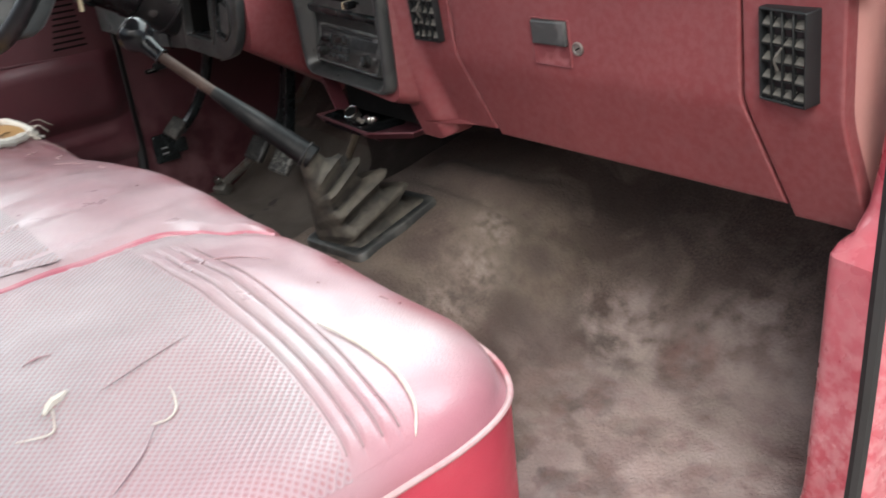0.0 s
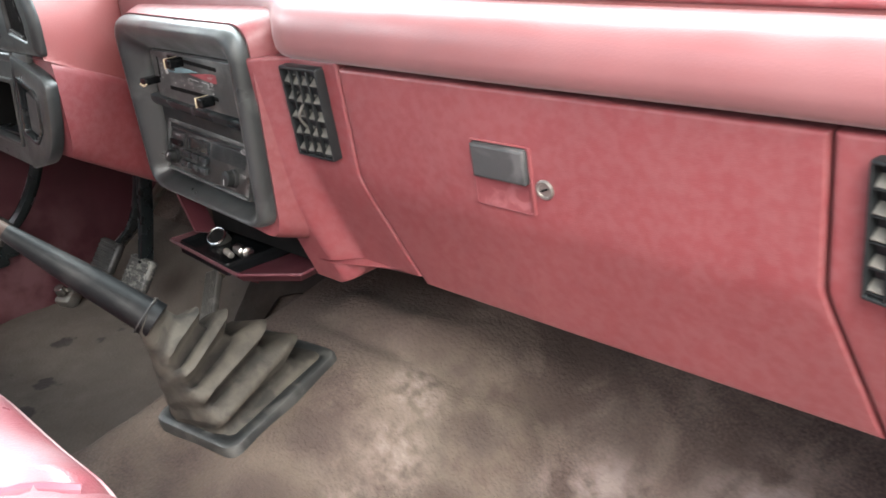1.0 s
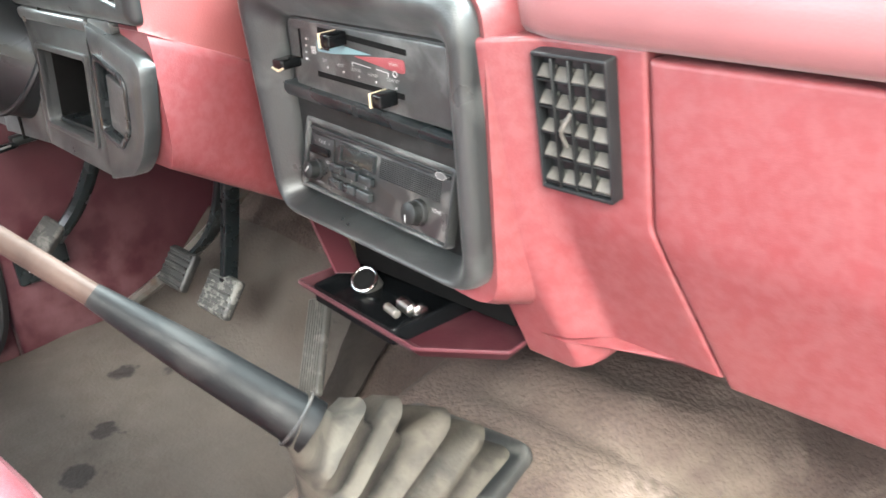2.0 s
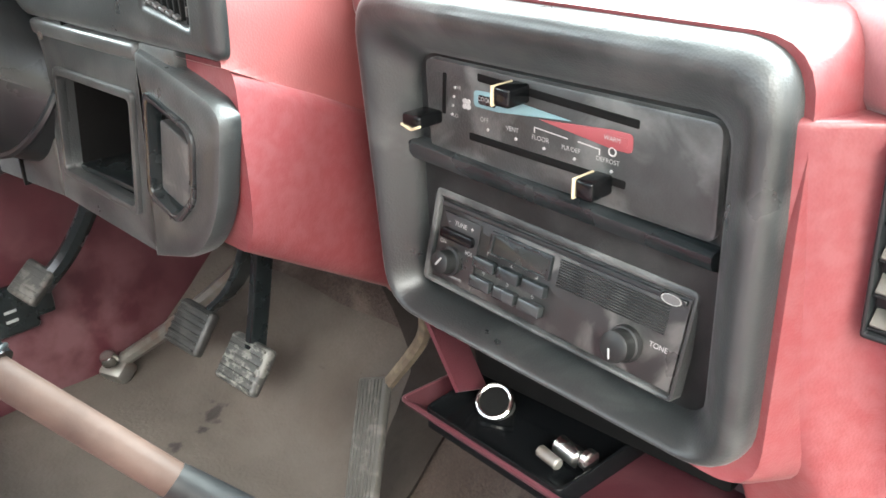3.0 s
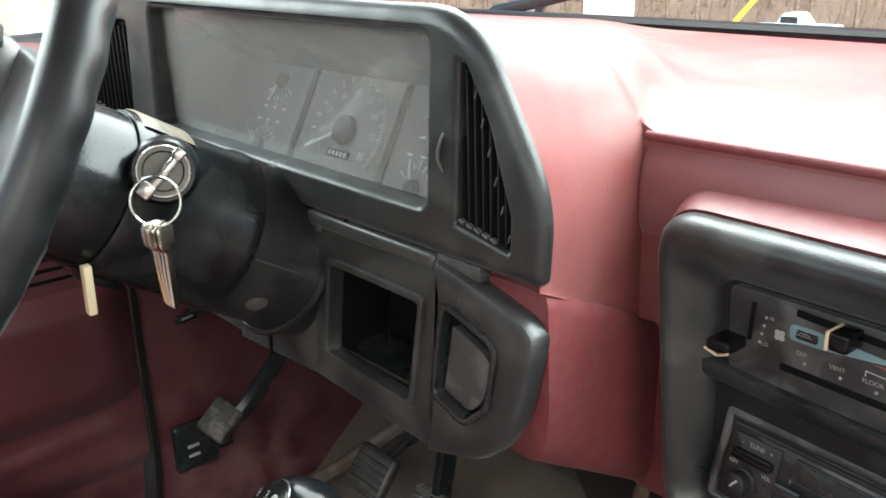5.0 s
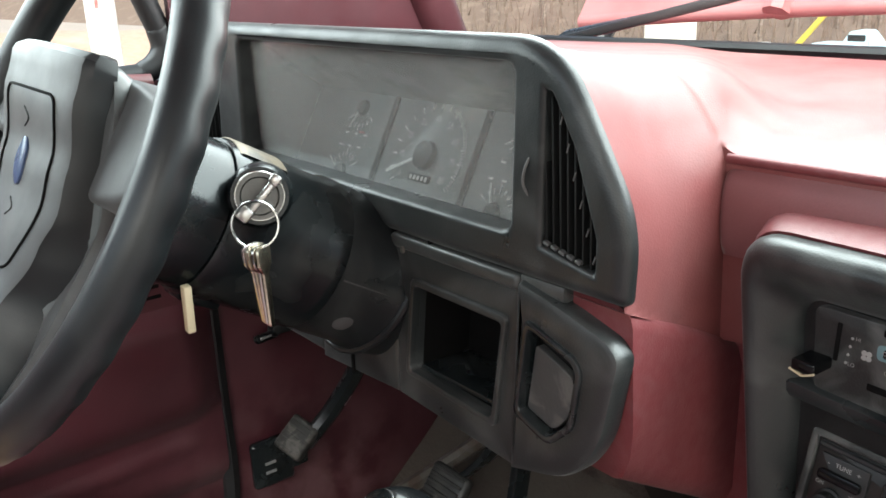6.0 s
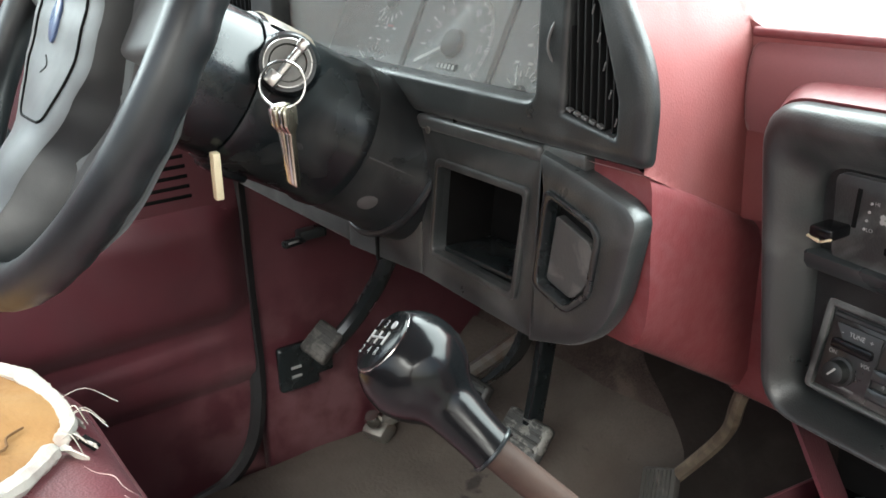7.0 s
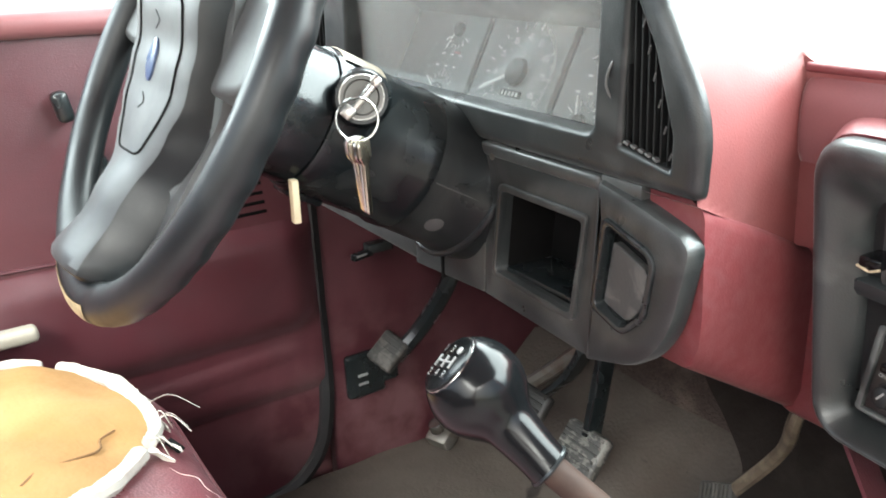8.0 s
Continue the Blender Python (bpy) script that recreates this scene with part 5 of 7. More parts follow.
part("insert", frame_ring(MA, TUB, inset(TUB, 0.0025), 0.006, 0.005, -0.0125, 0.0025, 0.001, -0.007, 4, True), GLOSS_BLACK, ash, "shiny black tray insert")
# the hollow's shade, painted as a near-black block
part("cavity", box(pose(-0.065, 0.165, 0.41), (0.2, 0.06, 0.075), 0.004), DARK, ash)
# red cheek, coloured maroon to paint its shade
part("cheek", thicken(grid(lambda u, v: (-0.178 + 0.03 * v, 0.1 + 0.03 * u, 0.432 - 0.05 * v - 0.012 * u), 6, 6), 0.003), MAROON, ash)
sock = thing("lighter_socket", (-0.13, 0.118, 0.36), "chrome-rimmed cigarette lighter socket", "lighter socket")
MS = axes((-0.13, 0.117, 0.373), (1, 0, 0), (0.25, -0.55, 0.8))
part("barrel", lathe(MS, [(0.012, -0.025), (0.0125, -0.002), (0.0125, 0.0)], 24), STEEL, sock)
part("rim", ring(MS @ pose(0, 0, 0.001), 0.0118, 0.0018, 28, 8), CHROME, sock, "bright chrome ring")
part("mouth", lathe(MS, [(0.0103, -0.001), (0.0102, 0.0005)], 20), DARK, sock)
lig = thing("lighter_plug", (-0.055, 0.105, 0.37), "loose metal lighter plug in the ashtray", "lighter")
for k, (dx, dy, r, l) in enumerate(((0, 0, 0.0065, 0.02), (0.014, 0.001, 0.0072, 0.006), (-0.006, -0.013, 0.004, 0.018))):
    part("barrel" if k != 1 else "cap", lathe(axes((-0.058 + dx, 0.104 + dy, 0.3755), (0, 0, 1), (1, -0.2, -0.03)), [(r * 0.8, -l / 2), (r, -l / 2 + 0.001), (r, l / 2 - 0.001), (r * 0.8, l / 2)], 18), CHROME if k != 2 else STEEL, lig)

# ---------------------------------------------------------------- instrument cluster
cl = thing("instrument_cluster", (-0.55, 0.03, 0.612), "black instrument cluster with dusty lens, speedometer and side vents", "instrument cluster")
MC = axes((-0.55, 0.002, 0.69), (1, 0, 0), (0, -1, 0.0))
c = lambda x, z: (x + 0.55, z - 0.69)
right_vent = inset([c(-0.309, 0.637), c(-0.254, 0.627), c(-0.253, 0.655), c(-0.271, 0.71), c(-0.29, 0.743), c(-0.302, 0.746)], 0.004)
left_vent = [c(-0.92, 0.632), c(-0.785, 0.64), c(-0.775, 0.742), c(-0.83, 0.742), c(-0.915, 0.66)]
LENS_HOLE = [c(-0.731, 0.646), c(-0.333, 0.643), c(-0.325, 0.756), c(-0.72, 0.757)]
HOOD = [c(-0.953, 0.614), c(-0.234, 0.614), c(-0.23, 0.668), c(-0.29, 0.772), c(-0.895, 0.772), c(-0.954, 0.668)]


def pierced(m, outer, r_out, holes, w_back, depth, steps):
    """One moulded face with a broad rounded rim, pierced by holes whose edges roll inwards."""
    bm = bmesh.new()

    def skin(loops):
        rows = [[bm.verts.new(q) for q in lp] for lp in loops]
        k = len(rows[0])
        for a, b in zip(rows, rows[1:]):
            for i in range(k):
                bm.faces.new((a[i], a[(i + 1) % k], b[(i + 1) % k], b[i]))
        return [bm.edges.get((rows[-1][i], rows[-1][(i + 1) % k])) for i in range(k)]

    prof = [(0.0, w_back), (0.0, -0.005)] + [(steps * (1 - math.cos(a)), -0.005 + 0.009 * math.sin(a)) for a in (radians(15 * j) for j in range(1, 7))] + [(steps + 0.0008, 0.004)]
    edges = skin([on(m, rounded(inset(outer, d), [max(q - d * 0.5, 0.001) for q in r_out], 8), w) for d, w in prof])
    for hole, r, dep in holes:
        lip = 0.004
        prof = [(0.0, dep), (0.0, 0.0)] + [(-lip * (1 - math.cos(a)), 0.004 * math.sin(a)) for a in (radians(22.5 * j) for j in range(1, 5))] + [(-lip - 0.0008, 0.004)]
        edges += skin([on(m, rounded(inset(hole, d), r, 6), w) for d, w in prof])
    bmesh.ops.triangle_fill(bm, use_beauty=True, use_dissolve=False, edges=edges)
    return bm


part("bezel", pierced(MC, HOOD, [0.008, 0.008, 0.035, 0.04, 0.04, 0.035], [(LENS_HOLE, 0.012, -0.016), (right_vent, 0.003, -0.013), (left_vent, 0.006, -0.013)], -0.007, 0, 0.011), POD_BLACK, cl, "", 50)
for name, loop in (("vent_floor", right_vent), ("vent_floor", left_vent)):
    part(name, plate(MC, inset(loop, -0.002), 0.003, -0.016, -0.0125, 0.0005), CLUSTER_INNER, cl)
for k in range(7):
    x = -0.302 + 0.0064 * k
    low, top = 0.6405 - (x + 0.309) * 0.2, min(0.738, 0.736 - max(0.0, x + 0.291) * 1.75)
    part("vent_louvre", box(pose(x, 0.0075, (low + top) / 2), (0.0015, 0.011, top - low), 0.0004, 1), LOUVRE, cl)
for k in range(6):
    part("vent_tab", tube([(-0.2825 + 0.0054 * k, -0.002, 0.7265 - 0.0165 * k), (-0.2865 + 0.0054 * k, 0.0, 0.7205 - 0.0165 * k)], 0.0006, 5), GREY, cl)
part("thumb_wheel", tube(smooth_path([(-0.3115, 0.002, 0.665), (-0.3165, -0.004, 0.68), (-0.3135, -0.002, 0.695), (-0.309, 0.002, 0.7)], 5), 0.001, 6), GREY, cl)
for k in range(5):
    part("vent_tooth", box(pose(-0.3 + 0.007 * k, 0.001, 0.6425 - 0.0016 * k, 0, 20, 0), (0.005, 0.004, 0.0022), 0.0005, 1), GREY, cl)
for k in range(12):
    part("vent_louvre", box(pose(-0.905 + 0.0108 * k, 0.0085, 0.69), (0.0016, 0.009, 0.09), 0.0004, 1), LOUVRE, cl)
part("tunnel", loft([on(MC, rounded(LENS_HOLE, 0.012, 6), -0.014), rounded([Vector((-0.745, 0.056, 0.608)), Vector((-0.355, 0.056, 0.608)), Vector((-0.355, 0.101, 0.699)), Vector((-0.742, 0.101, 0.699))], 0.008, 6)], False, False), CLUSTER_INNER, cl)
lens = part("lens", thicken(grid(lambda u, v: (-0.729 + 0.4 * u + 0.008 * v, 0.019 - 0.006 * v, 0.644 + 0.113 * v), 8, 4), 0.0015), LENS, cl, "dust-veiled clear lens")
lens.visible_shadow = False
MD = axes((-0.55, 0.0785, 0.6545), (1, 0, 0), (0, -0.882, 0.47))
dial = part("dial_face", box(MD @ pose(0, 0, -0.003), (0.392, 0.104, 0.006), 0.002), surface("dark_dial_grey", (0.075, 0.08, 0.08), 0.7, vary=0.1), cl)
for x in (-0.05, 0.083):
    part("divider", box(MD @ pose(x, 0, 0.001), (0.007, 0.1, 0.003), 0.001), DARK, cl)


DIAL_INK = surface("dim_white_dial_print", (0.3, 0.3, 0.29), 0.6, vary=0.05, grain=900, bump=0.0)


def hand(name, u, v, a, r0, r1, width, material, label=""):
    """A thin stroke on the dial from radius r0 to r1 at the angle a."""
    q = radians(a)
    return part(name, box(MD @ pose(u + (r0 + r1) / 2 * math.cos(q), v + (r0 + r1) / 2 * math.sin(q), 0.0005 if name == "tick" else 0.005, 0, 0, a), (r1 - r0, width, 0.0008), 0, 0), material, dial, label)


SU, SV = 0.019, 0.001
for k in range(86):
    if k % 5 == 0 or k > 52:
        hand("tick", SU, SV, 230.5 - 3.1 * k, 0.0455 if k % 5 else 0.0435, 0.05, 0.0013 if k % 5 == 0 else 0.0008, DIAL_INK)
for k in range(9):
    a = radians(215 - 31 * k)
    lettering("speed_number", str(5 + 10 * k), MD, 0.0088, DIAL_INK, dial, SU + 0.0365 * math.cos(a), SV + 0.0345 * math.sin(a), 0.0006)
hand("needle", SU, SV, 206, 0.012, 0.05, 0.0028, DIAL_INK, "pale speedometer needle")
part("needle_hub", lathe(MD @ pose(SU, SV, 0.001), [(0.0135, 0), (0.0125, 0.005)], 20), DARK, dial)
part("odometer", box(MD @ pose(SU + 0.001, -0.02, 0.0012), (0.03, 0.0065, 0.002), 0.0005), DARK, dial)
for k in range(5):
    part("odometer_digit", box(MD @ pose(SU - 0.01 + 0.0055 * k, -0.02, 0.0024), (0.003, 0.0042, 0.0005), 0, 0), DIAL_INK, dial)


def side_gauge(u, v, up, needle):
    """A small fan-shaped gauge, opening upwards or downwards from its hidden pivot."""
    for k in range(7):
        hand("tick", u, v, (150 - 20 * k) * up, 0.016, 0.021 if k % 3 else 0.024, 0.0011, DIAL_INK)
    hand("needle", u, v, needle, 0.007, 0.024, 0.0018, DIAL_INK, "pale gauge needle")
    part("needle_hub", lathe(MD @ pose(u, v, 0.001), [(0.008, 0), (0.007, 0.004)], 16), DARK, dial)
    for k in range(3):
        part("number_bar", box(MD @ pose(u - 0.016 + 0.016 * k, v + up * 0.0265, 0.0005), (0.0055, 0.002, 0.0006), 0, 0), DIAL_INK, dial)


side_gauge(-0.1, 0.034, -1, -112)
side_gauge(-0.104, -0.032, 1, 150)
side_gauge(0.133, 0.036, -1, -80)
side_gauge(0.125, -0.032, 1, 112)
for u, v in ((-0.092, 0.01), (0.142, 0.012)):
    part("gauge_band", box(MD @ pose(u, v, 0.0004), (0.009, 0.0018, 0.0006), 0, 0), RED_INK, dial, "faint red gauge band")

# ---------------------------------------------------------------- lower black panel with pocket and bin
pod = thing("lower_dash_panel", (-0.45, 0.03, 0.47), "black lower dash panel with open pocket and small bin", "dash panel")
MP = axes((-0.4, 0.003, 0.54), (1, 0, 0), (0, -1, 0.04))
p = lambda x, z: (x + 0.4, z - 0.54)
part("pocket_frame", frame_ring(MP, [p(-0.475, 0.474), p(-0.3335, 0.467), p(-0.3275, 0.604), p(-0.475, 0.606)], [p(-0.455, 0.501), p(-0.354, 0.496), p(-0.342, 0.576), p(-0.447, 0.577)],
                                [0.001, 0.001, 0.001, 0.001], 0.006, -0.02, 0.004, 0.002, -0.06, 5, True), POD_BLACK, pod)
part("pocket_lip", frame_ring(MP, [p(-0.461, 0.497), p(-0.35, 0.491), p(-0.3375, 0.581), p(-0.451, 0.582)], [p(-0.455, 0.502), p(-0.3545, 0.497), p(-0.343, 0.575), p(-0.447, 0.576)], 0.006, 0.005, 0.0, 0.0075, 0.0015, 0.0, 5), POD_BLACK, pod)
part("pocket_floor", box(MP @ pose(p(-0.405, 0.5)[0], p(-0.405, 0.503)[1], -0.028), (0.094, 0.004, 0.05), 0.001), SMOOTH_BLACK, pod)
# shade inside the pocket, painted as an added near-black sleeve and back
part("pocket_shade", loft([on(MP, rounded([p(-0.4545, 0.5015), p(-0.3545, 0.4965), p(-0.3425, 0.5755), p(-0.4465, 0.5765)], 0.006, 5), w) for w in (-0.006, -0.0545)], False, False), DARK, pod)
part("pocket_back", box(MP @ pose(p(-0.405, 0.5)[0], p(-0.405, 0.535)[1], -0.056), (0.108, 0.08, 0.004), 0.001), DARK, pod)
binhole = [p(-0.3235, 0.516), p(-0.293, 0.506), p(-0.273, 0.524), p(-0.267, 0.563), p(-0.271, 0.57), p(-0.2925, 0.5765), p(-0.314, 0.583)]
part("bin_frame", frame_ring(MP, [p(-0.333, 0.466), p(-0.275, 0.482), p(-0.2475, 0.516), p(-0.2345, 0.582), p(-0.2445, 0.5912), p(-0.281, 0.602), p(-0.327, 0.6115)], binhole, [0.001, 0.03, 0.03, 0.007, 0.005, 0.03, 0.004], 0.006, -0.007, 0.009, 0.0055, -0.004, 6, False), POD_BLACK, pod)
part("bin_lip", frame_ring(MP, inset(binhole, -0.0035), inset(binhole, 0.0015), 0.007, 0.006, 0.0, 0.0108, 0.0015, 0.0, 6), SMOOTH_BLACK, pod)
part("bin_cover", plate(MP, [p(-0.32, 0.5185), p(-0.294, 0.5105), p(-0.279, 0.526), p(-0.2745, 0.554), p(-0.312, 0.568)], [0.004, 0.006, 0.01, 0.01, 0.004], -0.005, 0.003, 0.001), surface("speckled_grey_cover", (0.045, 0.046, 0.046), 0.55, spots=(0.14, 0.135, 0.125), spot_scale=45, spot_amount=0.6, spot_edge=0.15, grain=500, bump=0.15), pod, "dusty grey bin cover", 12)
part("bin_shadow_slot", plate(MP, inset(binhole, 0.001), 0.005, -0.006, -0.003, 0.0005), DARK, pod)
part("ledge", box(pose(-0.404, 0.0125, 0.6075), (0.152, 0.026, 0.012), 0.004, 3), POD_BLACK, pod)
part("ledge", box(pose(-0.3085, 0.0135, 0.6085), (0.043, 0.022, 0.013), 0.004, 2), POD_BLACK, pod)
part("ledge_seam", box(pose(-0.43, 0.005, 0.618), (0.002, 0.006, 0.016), 0), DARK, pod)
part("column_surround", frame_ring(MP, [p(-0.60, 0.466), p(-0.475, 0.474), p(-0.475, 0.606), p(-0.6, 0.612)], [p(-0.585, 0.51), p(-0.487, 0.51), p(-0.487, 0.603), p(-0.585, 0.603)], 0.001, 0.03, -0.02, 0.004, 0.002, -0.04, 5, True), POD_BLACK, pod)
part("left_strip", box(pose(-0.772, 0.014, 0.54), (0.342, 0.03, 0.148), 0.008, 3), POD_BLACK, pod)
part("seam_notch", box(pose(-0.546, -0.003, 0.484), (0.003, 0.006, 0.034), 0.0005, 1), DARK, pod)
for x, z in ((-0.47, 0.487), (-0.46, 0.603)):
    part("screw", lathe(axes((x, -0.0015, z), (1, 0, 0), (0, -1, 0)), [(0.003, 0), (0.003, 0.001), (0.001, 0.0016)], 10), STEEL, pod)

# ---------------------------------------------------------------- steering column and wheel
AX = Vector((0, -0.868, 0.497)).normalized()
C0 = Vector((-0.53, 0.012, 0.561))
MK = axes(C0, (1, 0, 0), AX)
col = thing("steering_column", tuple(C0), "dusty black steering column shroud with ignition lock", "steering column")
COLLAR = surface("dusty_column_collar", (0.01, 0.012, 0.013), 0.36, spec=0.4, spots=(0.05, 0.052, 0.05), spot_scale=12, spot_amount=0.5, spot_edge=0.2, grain=600, bump=0.05)
part("collar", lathe(MK, [(0.05, -0.03), (0.066, -0.028), (0.068, -0.005), (0.067, 0.012), (0.0645, 0.016), (0.063, 0.07), (0.0625, 0.074)], 40), COLLAR, col)
part("shroud", lathe(MK, [(0.055, 0.07), (0.0635, 0.073), (0.0635, 0.082), (0.061, 0.086), (0.0605, 0.15), (0.061, 0.172), (0.0595, 0.176)], 40), COLUMN, col)
part("upper_cap", lathe(MK, [(0.05, 0.174), (0.0575, 0.177), (0.0565, 0.2), (0.05, 0.235), (0.04, 0.25)], 40), COLUMN, col)
# tan patch along the shroud's top
part("shroud_top", loft([[MK @ Vector((r * math.cos(a), r * math.sin(a), h)) for a in (radians(60 + 60 * k / 12) for k in range(13))] for r, h in ((0.061, 0.13), (0.0622, 0.132), (0.0622, 0.17), (0.061, 0.172))], closed=False), surface("mottled_tan_plastic", (0.24, 0.2, 0.15), 0.5, spots=(0.05, 0.05, 0.05), spot_scale=25, spot_amount=0.7), col, "tan patch on top of the shroud")
part("seat_ring", ring(MK @ pose(0, 0, 0.008), 0.0685, 0.0035, 48, 8), COLLAR, col, "dark ring at the dash")
part("side_seam", tube([MK @ Vector((0.0635 * math.cos(radians(-8)), 0.0635 * math.sin(radians(-8)), 0.018)), MK @ Vector((0.063 * math.cos(radians(-8)), 0.063 * math.sin(radians(-8)), 0.07))], 0.0008, 6), GREY, col)
part("scuff", lathe(MK @ pose(0.047, -0.0425, 0.045, 0, 0, 0) @ pose(0, 0, 0, 0, 90, 0) @ pose(0, 0, 0, 42, 0, 0), [(0.009, 0.0), (0.006, 0.001)], 16), GREY, col)
part("lower_bracket", box(MK @ pose(-0.005, -0.058, 0.15), (0.036, 0.014, 0.034), 0.004, 2), COLUMN, col)
part("tilt_lever", box(pose(-0.492, -0.168, 0.59, 0, 4, 0), (0.0075, 0.006, 0.036), 0.001, 2), BEIGE, col, "tan lever tip")
MI = axes((-0.469, -0.114, 0.667), (0, -0.5, 0.3), (0.86, -0.42, 0.2))
part("lock_housing", lathe(MI, [(0.024, -0.02), (0.0225, 0.008), (0.02, 0.012)], 32), COLUMN, col)
ig = part("ignition_lock", lathe(MI, [(0.0175, 0.0), (0.0175, 0.014), (0.0165, 0.0165), (0.0135, 0.0165), (0.0125, 0.0145)], 36), surface("satin_lock_metal", (0.13, 0.127, 0.12), 0.4, 1.0, spots=(0.07, 0.067, 0.063), spot_scale=50), col, "bright metal ignition lock")
part("lock_rim", ring(MI @ pose(0, 0, 0.0155), 0.0165, 0.0009, 36, 6), CHROME, ig, "chrome rim")

keys = thing("key_ring", (-0.412, -0.14, 0.66), "wire ring with steel keys hanging from the ignition", "keys")
part("ignition_key", join(box(MI @ pose(-0.001, 0.001, 0.026, 0, 0, -15), (0.0055, 0.034, 0.02), 0.002, 2), box(MI @ pose(0.0044, 0.0145, 0.032, 0, 0, -15), (0.0095, 0.01, 0.014), 0.002, 2), box(MI @ pose(-0.0048, -0.0145, 0.032, 0, 0, -15), (0.0075, 0.008, 0.012), 0.002, 2)), CHROME, keys)
part("ring", ring(axes((-0.411, -0.147, 0.664), (0.5, -0.5, 0), (0.75, -0.6, 0.25)), 0.015, 0.0009, 36, 6), CHROME, keys)
for k in range(4):
    Mk = axes((-0.4105 + 0.001 * k, -0.1515 + 0.0019 * k, 0.646 - 0.0008 * k), (-0.41, 0.91, 0.0), (0.91, 0.41 + 0.16 * (k - 1.5), 0.05)) @ pose(0, 0, 0, 0, 0, (k - 1.5) * -1.8)
    blade = plate(Mk, [(-0.0028, -0.047), (0.0028, -0.047), (0.0036, -0.011), (0.0078, -0.006), (0.0082, 0.007), (-0.0082, 0.007), (-0.0078, -0.006), (-0.0036, -0.011)], [0.002, 0.002, 0.001, 0.003, 0.005, 0.005, 0.003, 0.001], 0.0, 0.0017, 0.0004, 3)
    part("key", blade, BRASS if k % 2 else CHROME, keys)

WC = Vector((-0.53, -0.222, 0.697))
MW = axes(WC, (1, 0, 0), AX)
wheel = thing("steering_wheel", tuple(WC), "worn black steering wheel with large padded hub", "steering wheel")
RIM_R, RIM_W = 0.186, 0.013
rim = bmesh.new()
rows = []
for i in range(240):
    a = 2 * math.pi * i / 240
    t = 0.0152
    rows.append([rim.verts.new(MW @ Vector(((RIM_R + t * 1.05 * math.cos(b) + 0.0014 * math.sin(40 * a) * smoothstep(0.0, -0.6, math.sin(b)) * smoothstep(0.0, 0.6, math.cos(b))) * math.cos(a), (RIM_R + t * 1.05 * math.cos(b)) * math.sin(a), RIM_W + t * math.sin(b)))) for b in (2 * math.pi * j / 18 for j in range(18))])
for i in range(240):
    for j in range(18):
        rim.faces.new((rows[i][j], rows[(i + 1) % 240][j], rows[(i + 1) % 240][(j + 1) % 18], rows[i][(j + 1) % 18]))
part("rim", rim, RIM_BLACK, wheel)
part("rim_wear", loft([[MW @ Vector(((RIM_R + 0.0163 * math.cos(b)) * math.cos(a), (RIM_R + 0.0163 * math.cos(b)) * math.sin(a), RIM_W + 0.016 * math.sin(b))) for b in (radians(-80 + 14 * j) for j in range(12))] for a in (radians(252 + 3 * k) for k in range(12))], closed=False),
     surface("worn_tan_rim", (0.3, 0.23, 0.13), 0.5, spots=(0.03, 0.03, 0.03), spot_scale=20, spot_amount=0.95, spot_edge=0.1), wheel, "rim worn to tan foam")


def pad_front(v):
    """Height of the hub pad along its middle: dished between the top and the foot."""
    return blend(((-0.172, 0.044), (-0.12, 0.031), (-0.075, 0.024), (-0.03, 0.026), (0.0, 0.03), (0.045, 0.042), (0.075, 0.046)), v)


def pad_half(v):
    return blend(((-0.172, 0.037), (-0.1, 0.047), (-0.045, 0.06), (0.075, 0.062)), v)


def pad_shoulder(v):
    """Half the width of the hub's front, which narrows below the arms."""
    return blend(((-0.172, 0.034), (-0.13, 0.029), (-0.095, 0.031), (-0.055, 0.049), (-0.03, 0.06), (0.075, 0.061)), v)


def pad_back(v):
    return blend(((-0.172, 0.0), (-0.09, -0.01), (-0.03, -0.012), (0.02, 0.0), (0.075, 0.014)), v)


def pad_section(v, shrink, drop):
    """One slice through the hub pad: gently crowned front, crisp shoulders, steep flanks."""
    h, f, b = pad_shoulder(v) - shrink, pad_front(v) - drop, pad_back(v)
    out = pad_half(v) - shrink + 0.003
    fall = 0.0045
    lean = 0.1
    row = [(-out, b), (-(out + h) / 2 - 0.001, b + (f - b) * 0.45), (-h, f + lean * h - fall - 0.003), (-h + 0.001, f + lean * h - fall - 0.001)]
    row += [(-h + 0.0035 + (2 * h - 0.007) * k / 10, f - fall * ((2 * k / 10 - 1) ** 2) - lean * (-h + 0.0035 + (2 * h - 0.007) * k / 10)) for k in range(11)]
    row += [(h - 0.001, f - lean * h - fall - 0.001), (h, f - lean * h - fall - 0.003), ((out + h) / 2 + 0.001, b + (f - b) * 0.45), (out, b)]
    return [MW @ Vector((u, v, w)) for u, w in row]


slices = [(-0.1735, 0.008, 0.02), (-0.172, 0.003, 0.006), (-0.169, 0.0008, 0.0015)] + [(-0.165 + 0.228 * k / 30, 0.0, 0.0) for k in range(31)] + [(0.0675, 0.001, 0.0015), (0.0725, 0.004, 0.007), (0.0745, 0.009, 0.018)]
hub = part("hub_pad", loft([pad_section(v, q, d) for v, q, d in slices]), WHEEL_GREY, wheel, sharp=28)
# worn grey front and black flanks, split by facing to paint the light on them
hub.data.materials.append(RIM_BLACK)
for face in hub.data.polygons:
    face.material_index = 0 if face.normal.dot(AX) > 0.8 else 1
